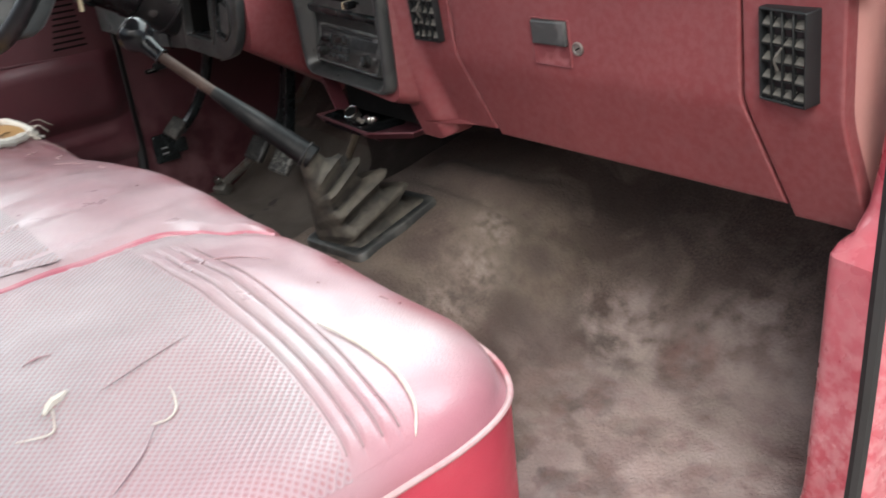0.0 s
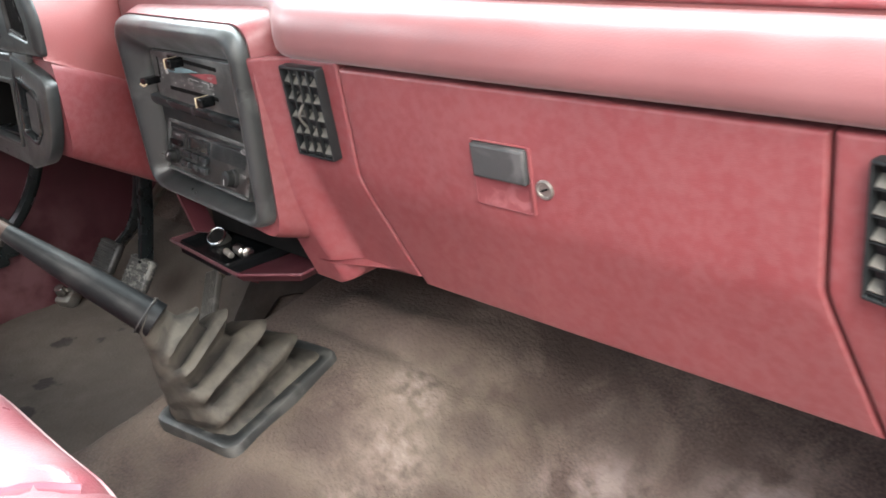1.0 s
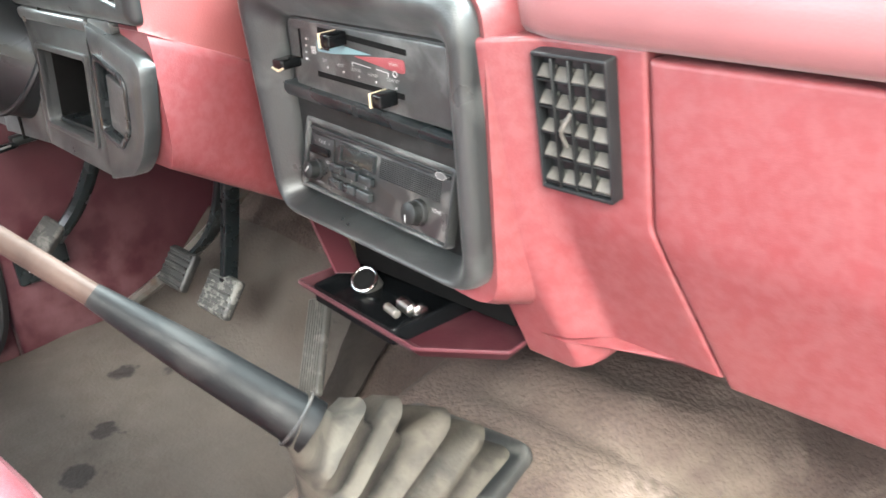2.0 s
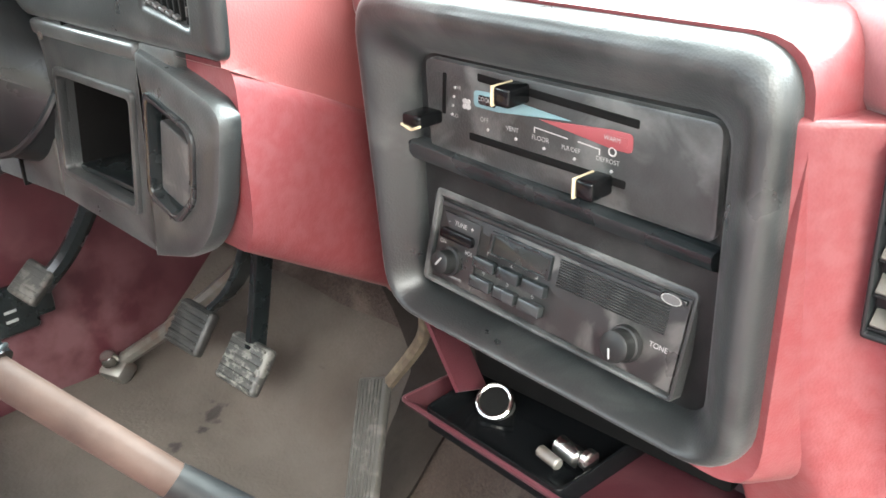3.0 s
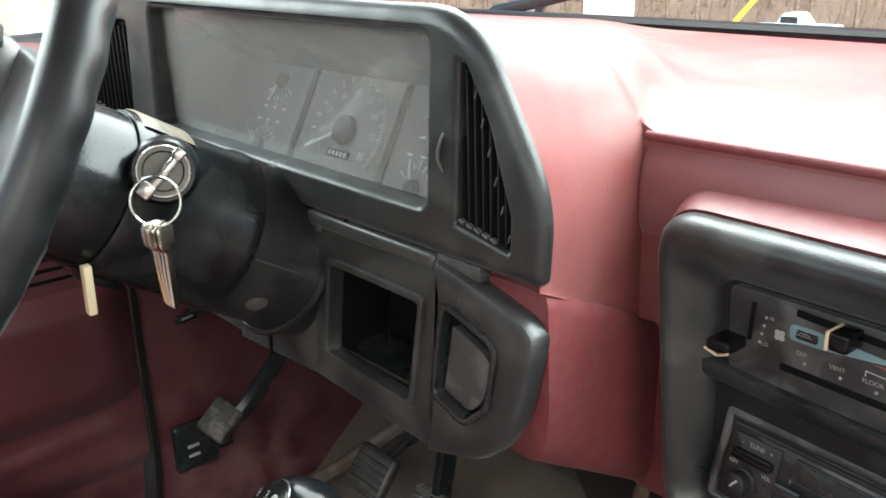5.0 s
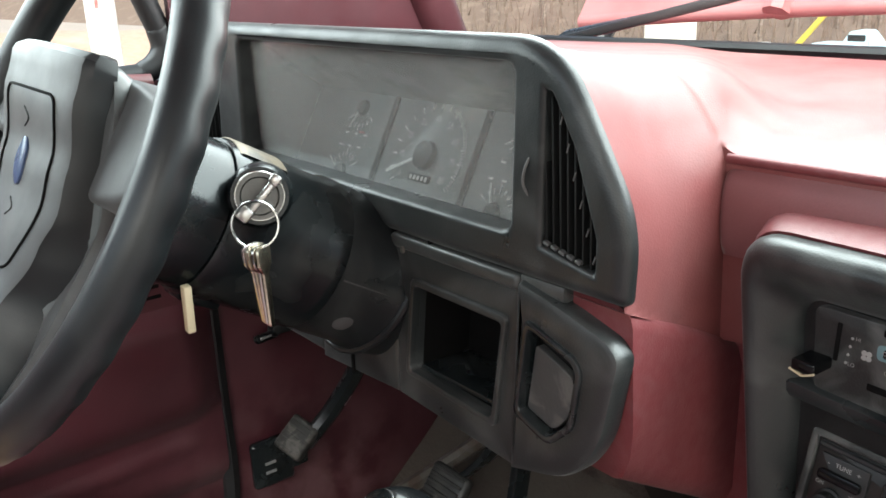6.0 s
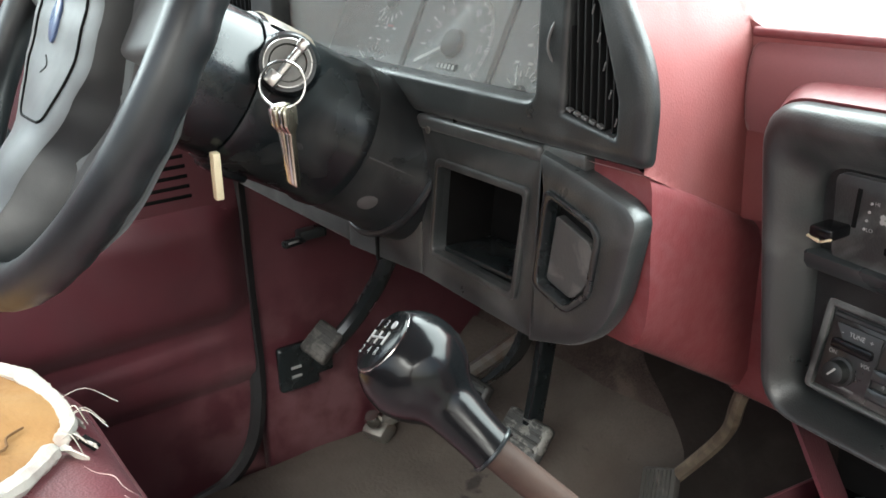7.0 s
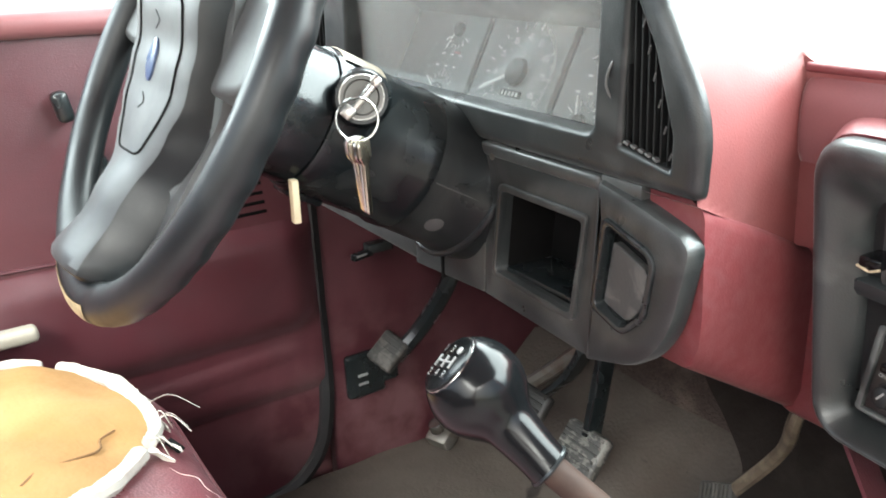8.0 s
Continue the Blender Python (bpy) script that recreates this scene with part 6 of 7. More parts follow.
part("hub_shell", loft([[MW @ Vector((q.x, q.y, pad_back(q.y) + w)) for q in rounded(inset([(-0.04, -0.165), (0.04, -0.165), (0.063, -0.045), (0.065, 0.068), (-0.065, 0.068), (-0.063, -0.045)], d), 0.02, 6, 6)] for d, w in ((-0.002, 0.002), (-0.003, -0.004), (0.002, -0.022), (0.015, -0.045), (0.03, -0.055))]), WHEEL_GREY, wheel, "grey rear shell of the hub")


def groove_line(u, v):
    return MW @ Vector((u, v, pad_front(v) - 0.0045 * (u / pad_shoulder(v)) ** 2 - 0.1 * u + 0.0001))


PANEL = [(-0.02, -0.075), (0.02, -0.075), (0.041, -0.035), (0.041, 0.04), (-0.041, 0.04), (-0.041, -0.035)]
edge_pts = rounded(PANEL, 0.009, 6, 8)
part("hub_groove", tube([groove_line(q.x, q.y) for q in edge_pts + edge_pts[:1]], 0.001, 6), DARK, hub)
part("hub_badge", loft([[groove_line(0.007 * r * math.cos(a), -0.006 + 0.016 * r * math.sin(a)) + AX * w for a in (2 * math.pi * k / 24 for k in range(24))] for r, w in ((1, -0.002), (1, 0.0012), (0.9, 0.0018))]), surface("badge_blue_grey", (0.05, 0.08, 0.16), 0.25), hub, "plain blue-grey oval badge")
for v in (0.022, -0.037):
    part("horn_mark", tube(smooth_path([groove_line(-0.004, v + 0.006), groove_line(0.003, v), groove_line(-0.004, v - 0.006)], 4), 0.0006, 5), KNOB, hub)


def spoke(side):
    """A broad flat arm from the hub's flank to the rim."""
    loops = []
    for u, v0, v1, w0, w1 in ((0.05, -0.02, 0.073, -0.035, 0.004), (0.075, -0.018, 0.071, -0.032, 0.003), (0.1, -0.014, 0.066, -0.026, 0.002), (0.125, -0.008, 0.059, -0.016, 0.004), (0.15, -0.002, 0.053, -0.006, 0.009), (0.178, 0.002, 0.05, 0.003, 0.017)):
        loops.append([MW @ Vector((u * side, q.x, q.y)) for q in rounded([(v0, w0), (v1, w0), (v1 - 0.006, w1), (v0 + 0.006, w1)], 0.006, 4)])
    part("spoke", loft(loops), WHEEL_GREY, wheel)


spoke(1)
spoke(-1)

# ---------------------------------------------------------------- pedals
def pedal(name, pad_at, pad_size, tilt, top, bend, label, category, material, ribs=0, yaw=0):
    t = thing(name, pad_at, label, category)
    Mp = pose(*pad_at, tilt, 0, yaw)
    part("pad", box(Mp, (pad_size[0], pad_size[1], 0.016), 0.006, 3), material, t)
    for k in range(ribs):
        part("rib", box(Mp @ pose(0, (k / (ribs - 1) - 0.5) * pad_size[1] * 0.8, 0.009), (pad_size[0] * 0.86, 0.004, 0.004), 0.001, 1), material, t)
    back = Mp @ Vector((0, pad_size[1] * 0.2, -0.008))
    way = smooth_path([back, bend, top], 8)
    part("arm", loft([[q + Vector((p.x, p.y, 0)) for p in rounded([(-0.006, -0.013), (0.006, -0.013), (0.006, 0.013), (-0.006, 0.013)], 0.003, 3)] for q in way]), SMOOTH_BLACK, t, "black flat steel arm")
    return t


WORN = surface("worn_grey_pedal_rubber", (0.035, 0.034, 0.032), 0.6, spots=(0.16, 0.155, 0.14), spot_scale=70, spot_amount=0.8, spot_edge=0.08, grain=300, bump=0.5)
pedal("brake_pedal", (-0.598, 0.213, 0.162), (0.075, 0.06), 52, (-0.598, 0.29, 0.48), Vector((-0.602, 0.254, 0.275)), "brake pedal with worn shiny rubber pad", "pedal", WORN, 6)
pedal("clutch_pedal", (-0.71, 0.212, 0.17), (0.07, 0.06), 52, (-0.622, 0.3, 0.46), Vector((-0.658, 0.266, 0.255)), "clutch pedal with black rubber pad", "pedal", surface("greasy_pedal_rubber", (0.014, 0.0135, 0.013), 0.6, spots=(0.045, 0.042, 0.038), spot_scale=40, spot_amount=0.5, grain=400, bump=0.3), 6)
gas = thing("accelerator_pedal", (-0.42, 0.235, 0.14), "long grey accelerator pedal with ribbed face", "pedal")
GRIMY = surface("grimy_grey_pedal", (0.05, 0.047, 0.042), 0.6, spots=(0.12, 0.112, 0.1), spot_scale=50, spot_amount=0.6, grain=400, bump=0.2)
MGP = axes((-0.4, 0.228, 0.144), (0.86, 0.22, 0.25), (-0.2, -0.82, 0.5))
part("pad", box(MGP, (0.05, 0.13, 0.01), 0.003, 2), GRIMY, gas)
for k in range(7):
    part("rib", box(MGP @ pose(-0.018 + 0.006 * k, 0, 0.0055), (0.0025, 0.124, 0.003), 0.0006, 1), GRIMY, gas)
part("arm", tube(smooth_path([MGP @ Vector((0.012, 0.055, -0.006)), (-0.35, 0.265, 0.27), (-0.325, 0.25, 0.33), (-0.315, 0.28, 0.41)], 8), 0.0075, 8), surface("rusted_rod", (0.1, 0.078, 0.056), 0.6, spots=(0.26, 0.22, 0.15), spot_scale=30), gas, "rust-stained rod")
pb = thing("parking_brake_pedal", (-0.9, 0.1, 0.23), "parking brake pedal with ribbed metal pad", "pedal")
MPB = axes((-0.885, 0.095, 0.235), (0.6, -0.75, 0.2), (0.35, -0.62, 0.72))
DULL = surface("dirty_dark_pedal", (0.03, 0.029, 0.027), 0.6, spots=(0.11, 0.1, 0.09), spot_scale=60, spot_amount=0.6, spec=0.3)
MPB = MPB @ pose(0.0145, 0.006, 0, 0, 0, -38)
part("pad", box(MPB, (0.05, 0.046, 0.016), 0.005, 3), DULL, pb)
for k in range(5):
    part("rib", box(MPB @ pose(-0.018 + 0.009 * k, 0, 0.007), (0.0035, 0.04, 0.003), 0.001, 1), DULL, pb)
part("arm", tube(smooth_path([MPB @ Vector((0, 0.01, -0.008)), (-0.85, 0.14, 0.265), (-0.82, 0.17, 0.34), (-0.8, 0.2, 0.46)], 8), 0.012, 8), SMOOTH_BLACK, pb)
dim = thing("floor_dimmer_switch", (-0.915, 0.195, 0.035), "corroded metal floor switch with wire", "foot switch")
part("base", box(pose(-0.905, 0.19, 0.035, 30, 0, 20), (0.04, 0.035, 0.03), 0.006, 2), STEEL, dim)
part("button", lathe(axes((-0.9, 0.18, 0.055), (1, 0, 0), (0.1, -0.4, 1)), [(0.012, 0), (0.012, 0.012), (0.01, 0.015)], 18), CHROME, dim)
part("rod", tube(smooth_path([(-0.9, 0.2, 0.05), (-0.82, 0.25, 0.12), (-0.7, 0.31, 0.24), (-0.62, 0.36, 0.36)], 6), 0.011, 8), STEEL, dim, "dusty tubular linkage")

# ---------------------------------------------------------------- gear lever
gear = thing("gear_lever", (-0.03, 0.06, 0.2), "gear lever with glossy black knob and muddy rubber boot", "gear lever")
MQ = axes((-0.028, 0.062, 0.212), (0.985, 0.12, 0.0), (0, -0.2, 1))
Q = [(-0.073, -0.093), (0.073, -0.093), (0.073, 0.093), (-0.073, 0.093)]
FLANGE = surface("scuffed_black_flange", (0.011, 0.0125, 0.013), 0.4, spots=(0.06, 0.06, 0.056), spot_scale=30, spot_amount=0.6, spot_at=0.52, spot_edge=0.12, grain=500, bump=0.12)
tint_by_relief(FLANGE, (0.2, 0.2, 0.19), 0.53, 0.6, 0.9)
part("boot_plate", frame_ring(MQ, Q, inset(Q, 0.02), 0.018, 0.012, -0.02, 0.012, 0.006, 0.0, 6), FLANGE, gear, "dusty black boot flange")
knob_base, collar_at = Vector((-0.1612, -0.177, 0.531)), Vector((-0.008, -0.05, 0.37))
lever_dir = (knob_base - collar_at).normalized()
bl = []
pivot = Vector((-0.045, -0.07, 0.0))
tilt_axis = Vector((0, 0, 1)).cross(Vector((lever_dir.x, lever_dir.y, 0))).normalized()
tilt = math.acos(lever_dir.z)


def boot_loop(a, k, circle):
    """One fold of the boot: the flange's outline, shrunk towards its rear corner, then turned towards the lever."""
    sx, sy = 0.064, 0.084
    pts = rounded([(-sx, -sy), (sx, -sy), (sx, sy), (-sx, sy)], 0.02 + 0.035 * a, 6)
    cen = pivot * (1 - k)
    turn = Matrix.Rotation(tilt * a, 3, tilt_axis)
    base = MQ @ pivot
    out = []
    for q in pts:
        flat_pt = cen + Vector((q.x, q.y, 0)) * k
        r = (flat_pt - cen)
        if circle:
            r = r.lerp(r.normalized() * 0.0215, circle)
        out.append(base + turn @ (MQ.to_3x3() @ (cen + r - pivot)))
    return out


def centre(loop):
    return sum(loop, Vector()) / len(loop)


end = centre(boot_loop(1, 0.3, 1))
for a, k, c in ((0, 1.0, 0), (0.05, 0.97, 0), (0.07, 0.82, 0), (0.13, 0.78, 0), (0.19, 0.9, 0), (0.22, 0.87, 0), (0.25, 0.66, 0), (0.3, 0.64, 0), (0.36, 0.76, 0), (0.39, 0.72, 0), (0.42, 0.53, 0), (0.48, 0.51, 0),
                (0.54, 0.62, 0), (0.57, 0.58, 0.05), (0.6, 0.45, 0.1), (0.66, 0.43, 0.15), (0.71, 0.5, 0.2), (0.74, 0.45, 0.4), (0.79, 0.37, 0.6), (0.88, 0.33, 0.85), (1.0, 0.3, 1.0)):
    crumple = 0.008 * smoothstep(0.0, 0.12, a) * smoothstep(1.0, 0.75, a)
    bl.append([q + (collar_at - end) * (a ** 1.15) + crumple * noise.noise_vector(q * 28) for q in boot_loop(a, k, c)])
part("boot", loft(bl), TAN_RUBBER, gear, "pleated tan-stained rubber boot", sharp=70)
s1 = collar_at.lerp(knob_base, 0.64)
part("sleeve", tube([collar_at - lever_dir * 0.012, collar_at, collar_at + lever_dir * 0.004, collar_at.lerp(s1, 0.5), s1 - lever_dir * 0.01, s1], [0.0205, 0.0205, 0.0185, 0.0155, 0.0098, 0.0088], 24), surface("worn_black_sleeve", (0.005, 0.0055, 0.006), 0.5, spec=0.14, spots=(0.03, 0.029, 0.028), spot_scale=20, spot_amount=0.4, bump=0.1), gear, "black rubber sleeve")
part("sleeve_band", ring(axes(collar_at + lever_dir * 0.001, (1, 0, 0), lever_dir), 0.0208, 0.0012, 24, 6), RUBBER, gear)
part("rod", tube([s1 - lever_dir * 0.01, s1.lerp(knob_base, 0.5), knob_base + lever_dir * 0.005], [0.0084, 0.0082, 0.008], 20), COPPER, gear, "worn brown metal rod")
cap_at, cap_dir = Vector((-0.2075, -0.204, 0.577)), Vector((-0.32, -0.6, 0.73)).normalized()
ball, ball_r = cap_at - cap_dir * 0.0198, 0.0262
stem = ball - knob_base
MKN = axes(knob_base, (1, 0, 0.2), stem)
outline_knob = []
for k in range(40):
    h = -0.003 + (stem.length + ball_r + 0.003) * (1 - (1 - k / 39) ** 1.6)
    neck = 0.0116 + 0.0085 * (max(0.0, h) / stem.length) ** 1.7 if h < stem.length else 0.0
    round_r = math.sqrt(max(0.0, ball_r ** 2 - (h - stem.length) ** 2))
    near = max(0.012 - abs(neck - round_r), 0.0) / 0.012 if h < stem.length - 0.004 else 0.0
    outline_knob.append((max(neck, round_r, 0.0004) + near * near * 0.0022, h))
turned = lathe(MKN, outline_knob, 64)
for q in turned.verts:
    over = (q.co - ball).dot(cap_dir) - 0.0194
    if over > 0:
        q.co -= cap_dir * over
knob = part("knob", turned, GLOSS_BLACK, gear, "glossy black knob", sharp=60)
part("knob_collar", ring(axes(knob_base - lever_dir * 0.001, (1, 0, 0), lever_dir), 0.0118, 0.0011, 28, 6), SMOOTH_BLACK, knob, "dark collar ring")
MN = axes(cap_at - cap_dir * 0.001, (1, 0, 0.2), cap_dir)
part("knob_cap", lathe(MN, [(0.0172, 0), (0.0168, 0.0018), (0.012, 0.0028), (0.004, 0.0031)], 32), GLOSS_BLACK, knob, "shift pattern cap")
part("knob_rim", ring(MN, 0.0172, 0.0007, 32, 6), CHROME, knob)
# white shift pattern, turned to be read from the driver's seat
MT = axes(cap_at + cap_dir * 0.0024, (0.95, -0.1, 0.3), cap_dir)
for text, u, v in (("1", -0.0085, 0.0075), ("3", 0.0, 0.0075), ("2", -0.0085, -0.0075), ("4", 0.0, -0.0075), ("R", 0.0085, -0.0075)):
    lettering("pattern_number", text, MT, 0.0062, WHITE_INK, knob, u, v, 0.0004)
for a, b in (((-0.0085, 0.0035), (-0.0085, -0.0035)), ((0.0, 0.0035), (0.0, -0.0035)), ((0.0085, 0.0035), (0.0085, -0.0035)), ((-0.0085, 0), (0.0085, 0))):
    part("pattern_line", tube([MT @ Vector((*a, 0.0002)), MT @ Vector((*b, 0.0002))], 0.0006, 5), WHITE_INK, knob)
part("pattern_dot", lathe(MT @ pose(0.0085, 0.0075, 0), [(0.0022, 0), (0.0022, 0.0006)], 12), WHITE_INK, knob)

# ---------------------------------------------------------------- bench seat
seat = thing("bench_seat", (-0.05, -0.5, 0.02), "faded red vinyl bench seat, torn open on the driver's side", "bench seat")
SX0, SX1, SY0, SY1, SR = -0.83, 0.668, -0.98, -0.2, 0.06
PLEATS = (-0.38, -0.3645, -0.346, -0.33)


def pleat_y(x, base):
    """A sewn line across the passenger's place, bending back towards the door."""
    return base - 0.7 * max(0.0, x - 0.42) ** 2


def welt_x(y):
    return blend(((-0.95, 0.132), (-0.53, 0.123), (-0.46, 0.111), (-0.345, 0.106), (-0.295, 0.128), (-0.264, 0.16), (-0.225, 0.195)), y)


def seat_d(x, y):
    """Distance inwards from the seat's rounded outline."""
    cx, cy, hx, hy, r = (SX0 + SX1) / 2, (SY0 + SY1) / 2, (SX1 - SX0) / 2, (SY1 - SY0) / 2, 0.15
    qx, qy = abs(x - cx) - hx + r, abs(y - cy) - hy + r
    return r - math.hypot(max(qx, 0), max(qy, 0)) - min(max(qx, qy), 0)


def slump(x, y):
    """How far the worn front edge of the driver's place has sunk back."""
    return 0.05 * smoothstep(-0.22, -0.42, x) * smoothstep(-0.62, -0.3, y)


def seat_z(x, y):
    y += slump(x, y)
    d = seat_d(x, y)
    z = 0.367 + 0.012 * noise.noise(Vector((x * 3.1, y * 3.1, 1.7))) + 0.004 * noise.noise(Vector((x * 11, y * 11, 4.0)))
    z += 0.012 * smoothstep(-0.25, -0.33, y) * smoothstep(0.55, 0.3, x)
    # seam that parts the two places, and the stitched channels behind the front roll
    z -= 0.013 * math.exp(-((x - welt_x(y)) / 0.012) ** 2)
    if x < 0.09:
        for xx in (0.045, -0.072, -0.19, -0.314):
            z -= 0.006 * math.exp(-((x - xx + 0.22 * (y + 0.4)) / 0.008) ** 2) * smoothstep(-0.27, -0.33, y)
    if d < SR:
        q = (SR - max(d, 0)) / SR
        z -= SR * 0.7 * (1 - math.sqrt(max(0.0, 1 - q ** 2.2)))
    return z


RECT = [(SX0, SY0), (SX1, SY0), (SX1, SY1), (SX0, SY1)]
rings = []
for d in (0.0, 0.001, 0.003, 0.006, 0.01, 0.015, 0.021, 0.028, 0.036, 0.045, 0.055, 0.065, 0.075, 0.085, 0.095, 0.105, 0.115, 0.125, 0.135, 0.145, 0.155, 0.165, 0.175, 0.19, 0.205, 0.22, 0.24, 0.26, 0.28, 0.3, 0.32, 0.34, 0.36, 0.376):
    loop = rounded(inset(RECT, d), max(0.15 - d, 0.004), 14, 70)
    rings.append([(q.x, q.y - slump(q.x, q.y), seat_z(q.x, q.y - slump(q.x, q.y))) for q in loop])
edge_loop = rings[0]
skirt = [[(x, y, 0.12) for x, y, z in edge_loop], [(x, y, 0.2) for x, y, z in edge_loop], [(x * 1.0, y, 0.27) for x, y, z in edge_loop]]
part("cushion", loft(rings, cap_first=False), VINYL_PALE, seat, "faded pink vinyl cushion", sharp=80)
part("side_skirt", loft(skirt + [[(x, y, z + 0.002) for x, y, z in edge_loop]], False, False), VINYL_RED, seat, "glossy red vinyl skirt")
pip = [Vector((x, y, z + 0.004)) for x, y, z in edge_loop]
PIPING = surface("worn_pale_piping", (0.36, 0.24, 0.245), 0.5, spots=(0.3, 0.07, 0.095), spot_scale=14, spot_amount=0.7)
tint_near(PIPING, (0.09, 0.02, 0.025), (-0.7, -0.3, 0.3), 0.5, 0.85, 0.95)
part("piping", tube(pip + pip[:1], 0.003, 8), PIPING, seat, "pale worn welt piping")


def patch(x0, x1, y0, y1, lift, nx, ny):
    return grid(lambda u, v: (x0 + (x1 - x0) * u, y0 + (y1 - y0) * v, seat_z(x0 + (x1 - x0) * u, y0 + (y1 - y0) * v) + lift), nx, ny)


def pleat_sheet(u, v):
    """The sewn rows between the front roll and the perforated insert, padded between their seams."""
    x = 0.15 + 0.505 * u
    y = pleat_y(x, -0.385 + 0.06 * v)
    sunk = sum(math.exp(-((y - pleat_y(x, b)) / 0.0028) ** 2) for b in PLEATS)
    wrinkle = noise.noise(Vector((x * 40, y * 14, 3.0)))
    return (x, y, seat_z(x, y) + 0.002 * smoothstep(0.0, 0.15, v) * smoothstep(1.0, 0.85, v) * smoothstep(0.0, 0.1, u) * smoothstep(1.0, 0.95, u) * (1 - 1.2 * sunk + 0.35 * wrinkle) + 0.0006)


def insert_sheet(u, v):
    x = 0.135 + 0.522 * u
    y = -0.9 + (pleat_y(x, -0.382) + 0.9) * v
    return (x, y, seat_z(x, y) + 0.0007)


part("passenger_insert", grid(insert_sheet, 90, 90), MESH_PALE, seat, "perforated pale insert")
part("driver_insert", patch(-0.42, 0.095, -0.9, -0.45, 0.0009, 130, 70), MESH_PALE, seat, "perforated pale insert")
part("pleats", grid(pleat_sheet, 110, 90), VINYL_PALE, seat, "row of sewn pleats across the front", sharp=80)
part("centre_welt", tube([(welt_x(y), y, seat_z(welt_x(y), y) + 0.004) for y in (-0.225 - 0.65 * k / 60 for k in range(61))], 0.0065, 8), surface("faded_red_welt", (0.26, 0.07, 0.095), 0.4, spots=(0.3, 0.16, 0.18), spot_scale=9, spot_amount=0.6), seat, "faded red welt between the two places")
SEAM = surface("grey_seam_thread", (0.19, 0.135, 0.14), 0.8)
for b in PLEATS:
    part("stitch_line", tube([(x, pleat_y(x, b), seat_z(x, pleat_y(x, b)) + 0.0008) for x in (0.2 + 0.44 * k / 50 for k in range(51))], 0.0007, 5), SEAM, seat)


def tear(pts, width, name="tear", material=FRAY, sunk=False):
    """A ragged rip: the pale backing shows, with lifted edges."""
    if sunk:
        pts = [(x, y - slump(x, y)) for x, y in pts]
    line = smooth_path([(x, y, seat_z(x, y) + (0.0006 if sunk else 0.002)) for x, y in pts], 6)
    n = len(line)
    part(name, tube(line, [width * (0.25 + 0.75 * math.sin(math.pi * (i + 0.5) / n)) * (0.8 + 0.4 * random.random()) for i in range(n)], 6), material, seat, "rip showing pale backing")


tear([(0.396, -0.543), (0.401, -0.552), (0.404, -0.56), (0.414, -0.569)], 0.0042)
tear([(0.404, -0.56), (0.428, -0.565), (0.443, -0.573), (0.432, -0.598)], 0.001)
tear([(0.455, -0.474), (0.472, -0.477), (0.49, -0.484), (0.499, -0.495), (0.496, -0.508)], 0.0012)
tear([(0.499, -0.507), (0.53, -0.53), (0.561, -0.565)], 0.0009, "scuff", VINYL_PALE)
tear([(0.418, -0.52), (0.405, -0.47), (0.396, -0.428)], 0.0008, "scuff", VINYL_PALE)
tear([(0.32, -0.558), (0.317, -0.545), (0.321, -0.532)], 0.001, "scuff", VINYL_PALE)
tear([(0.277, -0.372), (0.258, -0.345), (0.273, -0.315), (0.3, -0.285)], 0.0012, "scuff", VINYL_PALE)
tear([(0.461, -0.326), (0.515, -0.318), (0.571, -0.319), (0.626, -0.338), (0.653, -0.358)], 0.0024, "split_seam")

surface_crack = surface("pale_vinyl_crack", (0.36, 0.24, 0.235), 0.7)
for k, (x, y) in enumerate(((-0.47, -0.262), (-0.55, -0.236), (-0.42, -0.235), (-0.36, -0.28), (-0.62, -0.225), (-0.5, -0.22), (-0.3, -0.24))):
    s = 1 if k % 2 else -1
    tear([(x, y), (x + 0.012, y + 0.006 * s), (x + 0.016, y + 0.018 * s), (x + 0.034, y + 0.02 * s), (x + 0.042, y + 0.03 * s)], 0.0005, "crack", surface_crack, True)

# torn driver's corner: foam, frayed cloth
OUTL = [(-0.5, -0.372), (-0.535, -0.335), (-0.585, -0.3), (-0.625, -0.283), (-0.69, -0.288), (-0.76, -0.312), (-0.805, -0.36), (-0.81, -0.45), (-0.79, -0.56), (-0.68, -0.62), (-0.56, -0.6), (-0.49, -0.52), (-0.47, -0.43)]
outline = smooth_path([(x, y, 0) for x, y in OUTL + OUTL[:1]], 8)[:-1]
cen = Vector((-0.64, -0.43, 0))
loops = []
for s in (1.0, 0.97, 0.92, 0.85, 0.75, 0.62, 0.48, 0.34, 0.2, 0.08):
    lp = []
    for q in outline:
        w = cen + (q - cen) * s
        lift = 0.008 + 0.005 * (1 - s ** 4) + 0.006 * noise.noise(w * 14) + 0.003 * noise.noise(w * 40)
        lp.append((w.x, w.y, seat_z(w.x, w.y) - 0.004 + lift))
    loops.append(lp)
part("foam", loft(loops, cap_first=False), FOAM, seat, "exposed crumbling orange foam", sharp=80)
n = len(outline)
part("foam_crack", tube(smooth_path([(x, y, seat_z(x, y) + 0.0075) for x, y in ((-0.62, -0.315), (-0.605, -0.33), (-0.585, -0.335), (-0.57, -0.36), (-0.565, -0.385), (-0.55, -0.4))], 4), 0.0012, 5), surface("dark_foam_crack", (0.12, 0.06, 0.02), 0.9), seat)
rag = random.Random(11)
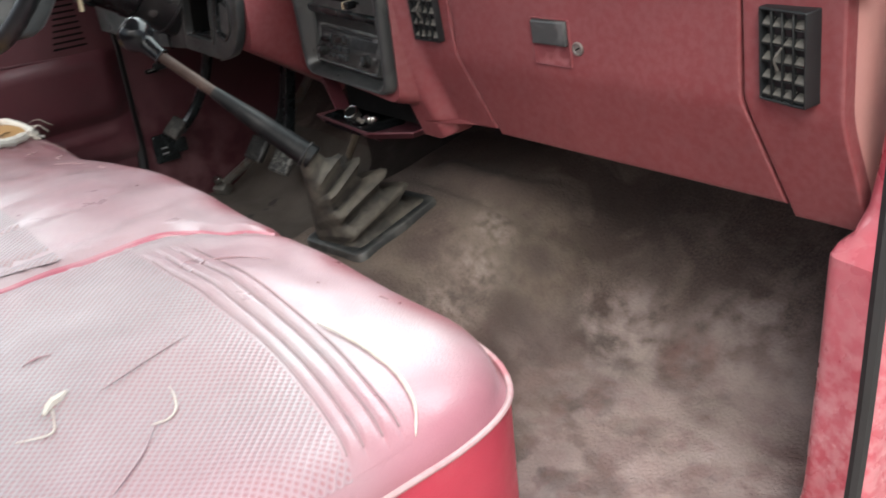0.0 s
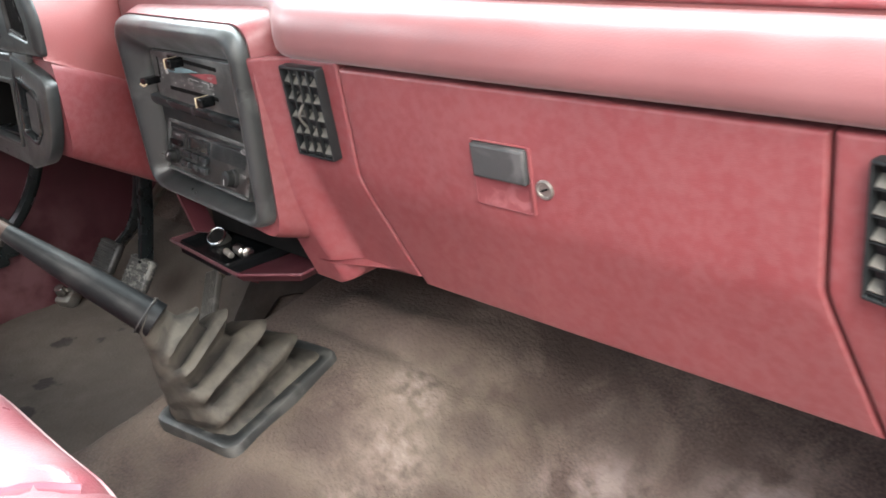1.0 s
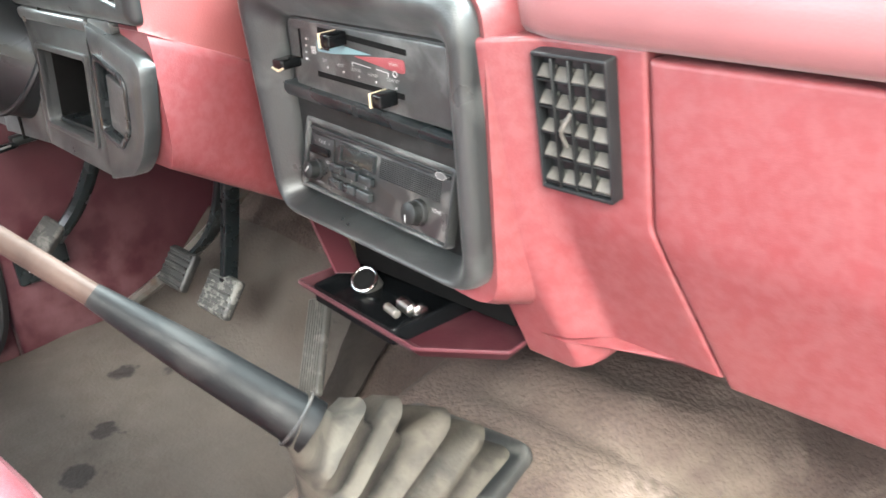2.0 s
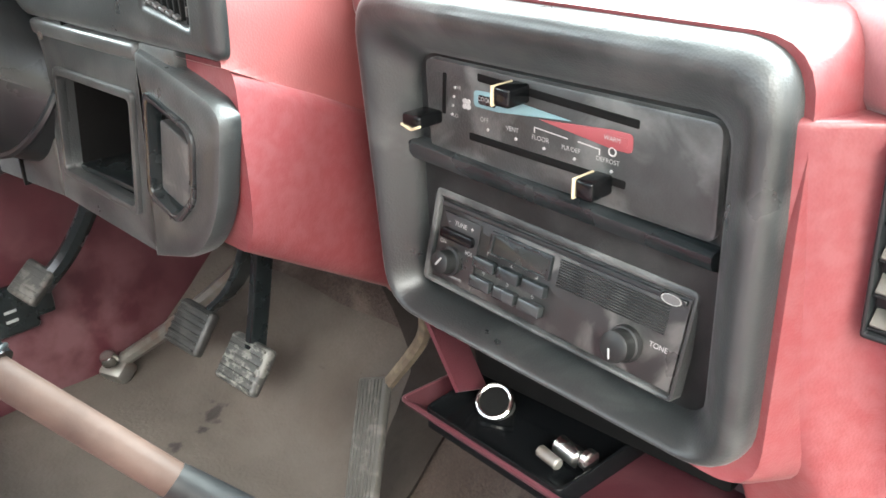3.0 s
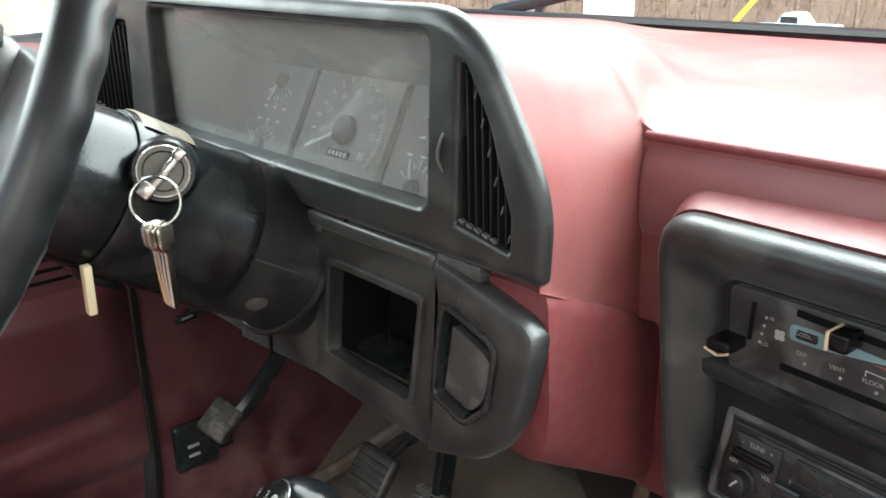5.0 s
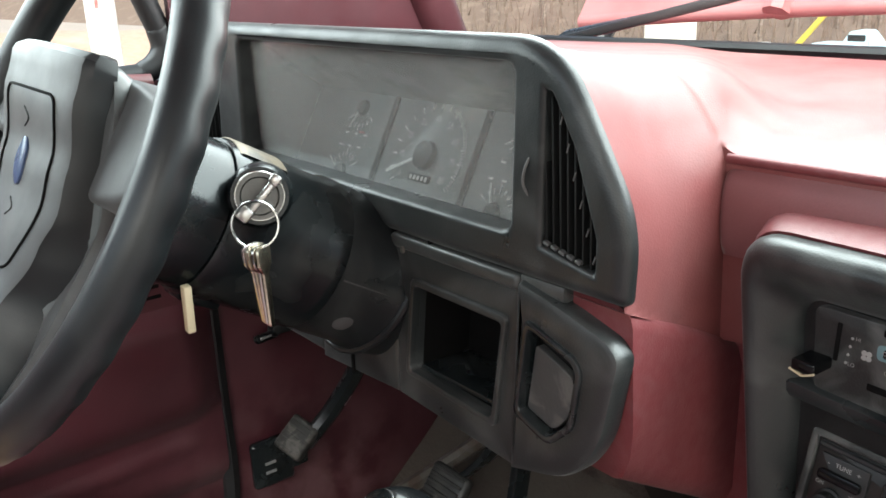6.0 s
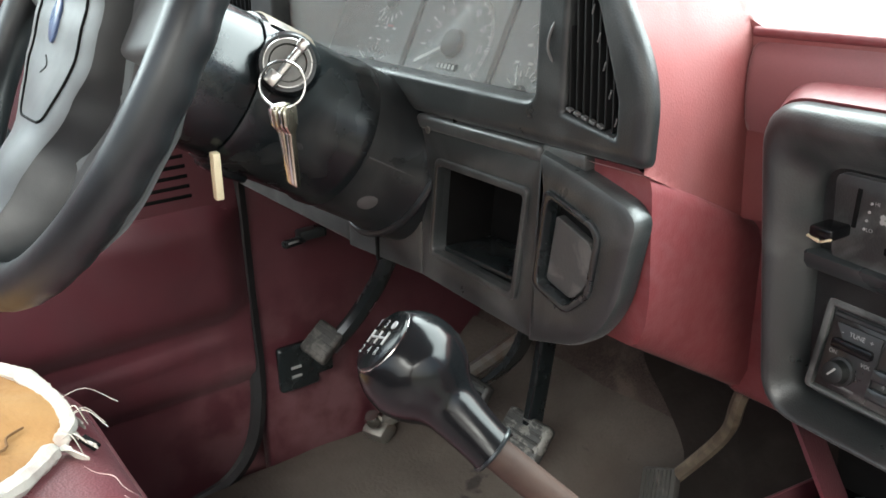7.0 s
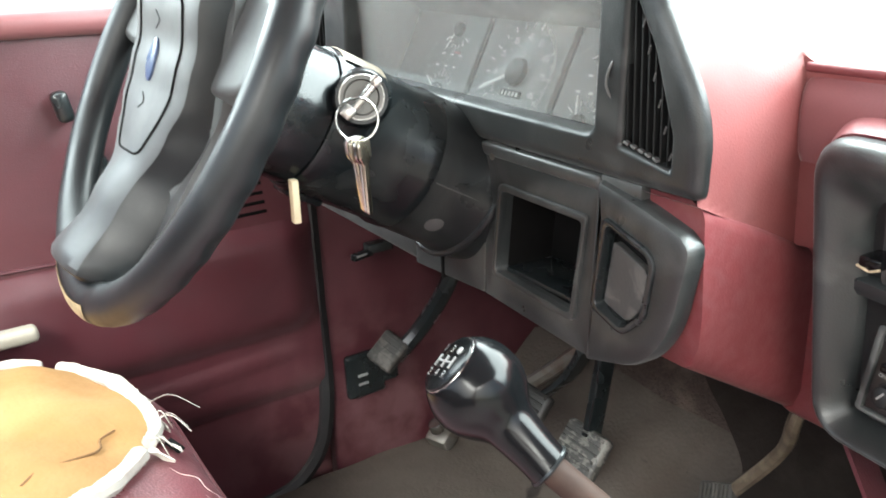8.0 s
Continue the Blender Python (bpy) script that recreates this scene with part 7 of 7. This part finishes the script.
for name, lo, hi, r0 in (("torn_edge", 0.0, 0.14, 0.0098), ("torn_edge", 0.17, 0.44, 0.009), ("torn_edge", 0.46, 0.6, 0.0075)):
    pts = [cen + (outline[i] - cen) * 1.03 for i in range(int(lo * n), int(hi * n) + 1)]
    pts = smooth_path(pts, 4)
    part(name, tube([(q.x, q.y, seat_z(q.x, q.y) + 0.007 + 0.0015 * noise.noise(q * 90)) for q in pts], [r0 * (1 + 0.1 * noise.noise(q * 140) + 0.08 * noise.noise(q * 330)) * (0.9 + 0.35 * noise.noise(q * 30)) * min(1.0, 0.75 + 0.2 * i, 0.75 + 0.2 * (len(pts) - 1 - i)) for i, q in enumerate(pts)], 8), FRAY, seat, "rolled white torn cloth")
for k in range(5):
    i = int((0.17 + 0.16 * rag.random()) * n)
    q = cen + (outline[i] - cen) * 1.04
    d = Vector((0.7 + 0.5 * rag.random(), 0.5 + 0.6 * rag.random(), 0)).normalized()
    l = 0.015 + 0.04 * rag.random()
    z = seat_z(q.x, q.y)
    part("thread", tube(smooth_path([(q.x, q.y, z + 0.008), (q.x + d.x * l * 0.5, q.y + d.y * l * 0.5, z + 0.012 + 0.01 * rag.random()), (q.x + d.x * l, q.y + d.y * l, z + 0.004 * rag.uniform(-1, 2))], 4), 0.0003 + 0.0004 * rag.random(), 5), FRAY, seat, "loose white thread")
for k in range(5):
    i = int((0.15 + 0.05 * k) * n)
    q = cen + (outline[i] - cen) * 1.05
    z = seat_z(q.x, q.y) + 0.007
    tip = Vector((q.x + 0.02 + 0.012 * rag.random(), q.y + 0.012 * rag.uniform(0.2, 1.4), z - 0.004))
    w = 0.004 + 0.004 * rag.random()
    part("rag", thicken(grid(lambda u, v: Vector((q.x, q.y, z)).lerp(tip, u) + Vector((-0.4, 1, 0)) * (w * (1 - u) * (v - 0.5) * (1.3 + 0.5 * math.sin(9 * u + k))) + Vector((0, 0, 0.004 * math.sin(3 * u + k) * math.cos(4 * v))), 6, 3), 0.0012), FRAY, seat, "torn scrap of white cloth")
part("dark_scrap", box(pose(-0.585, -0.272, seat_z(-0.585, -0.272) + 0.006, 10, 20, 30), (0.018, 0.008, 0.003), 0.001), DARK, seat, "scrap of black liner")
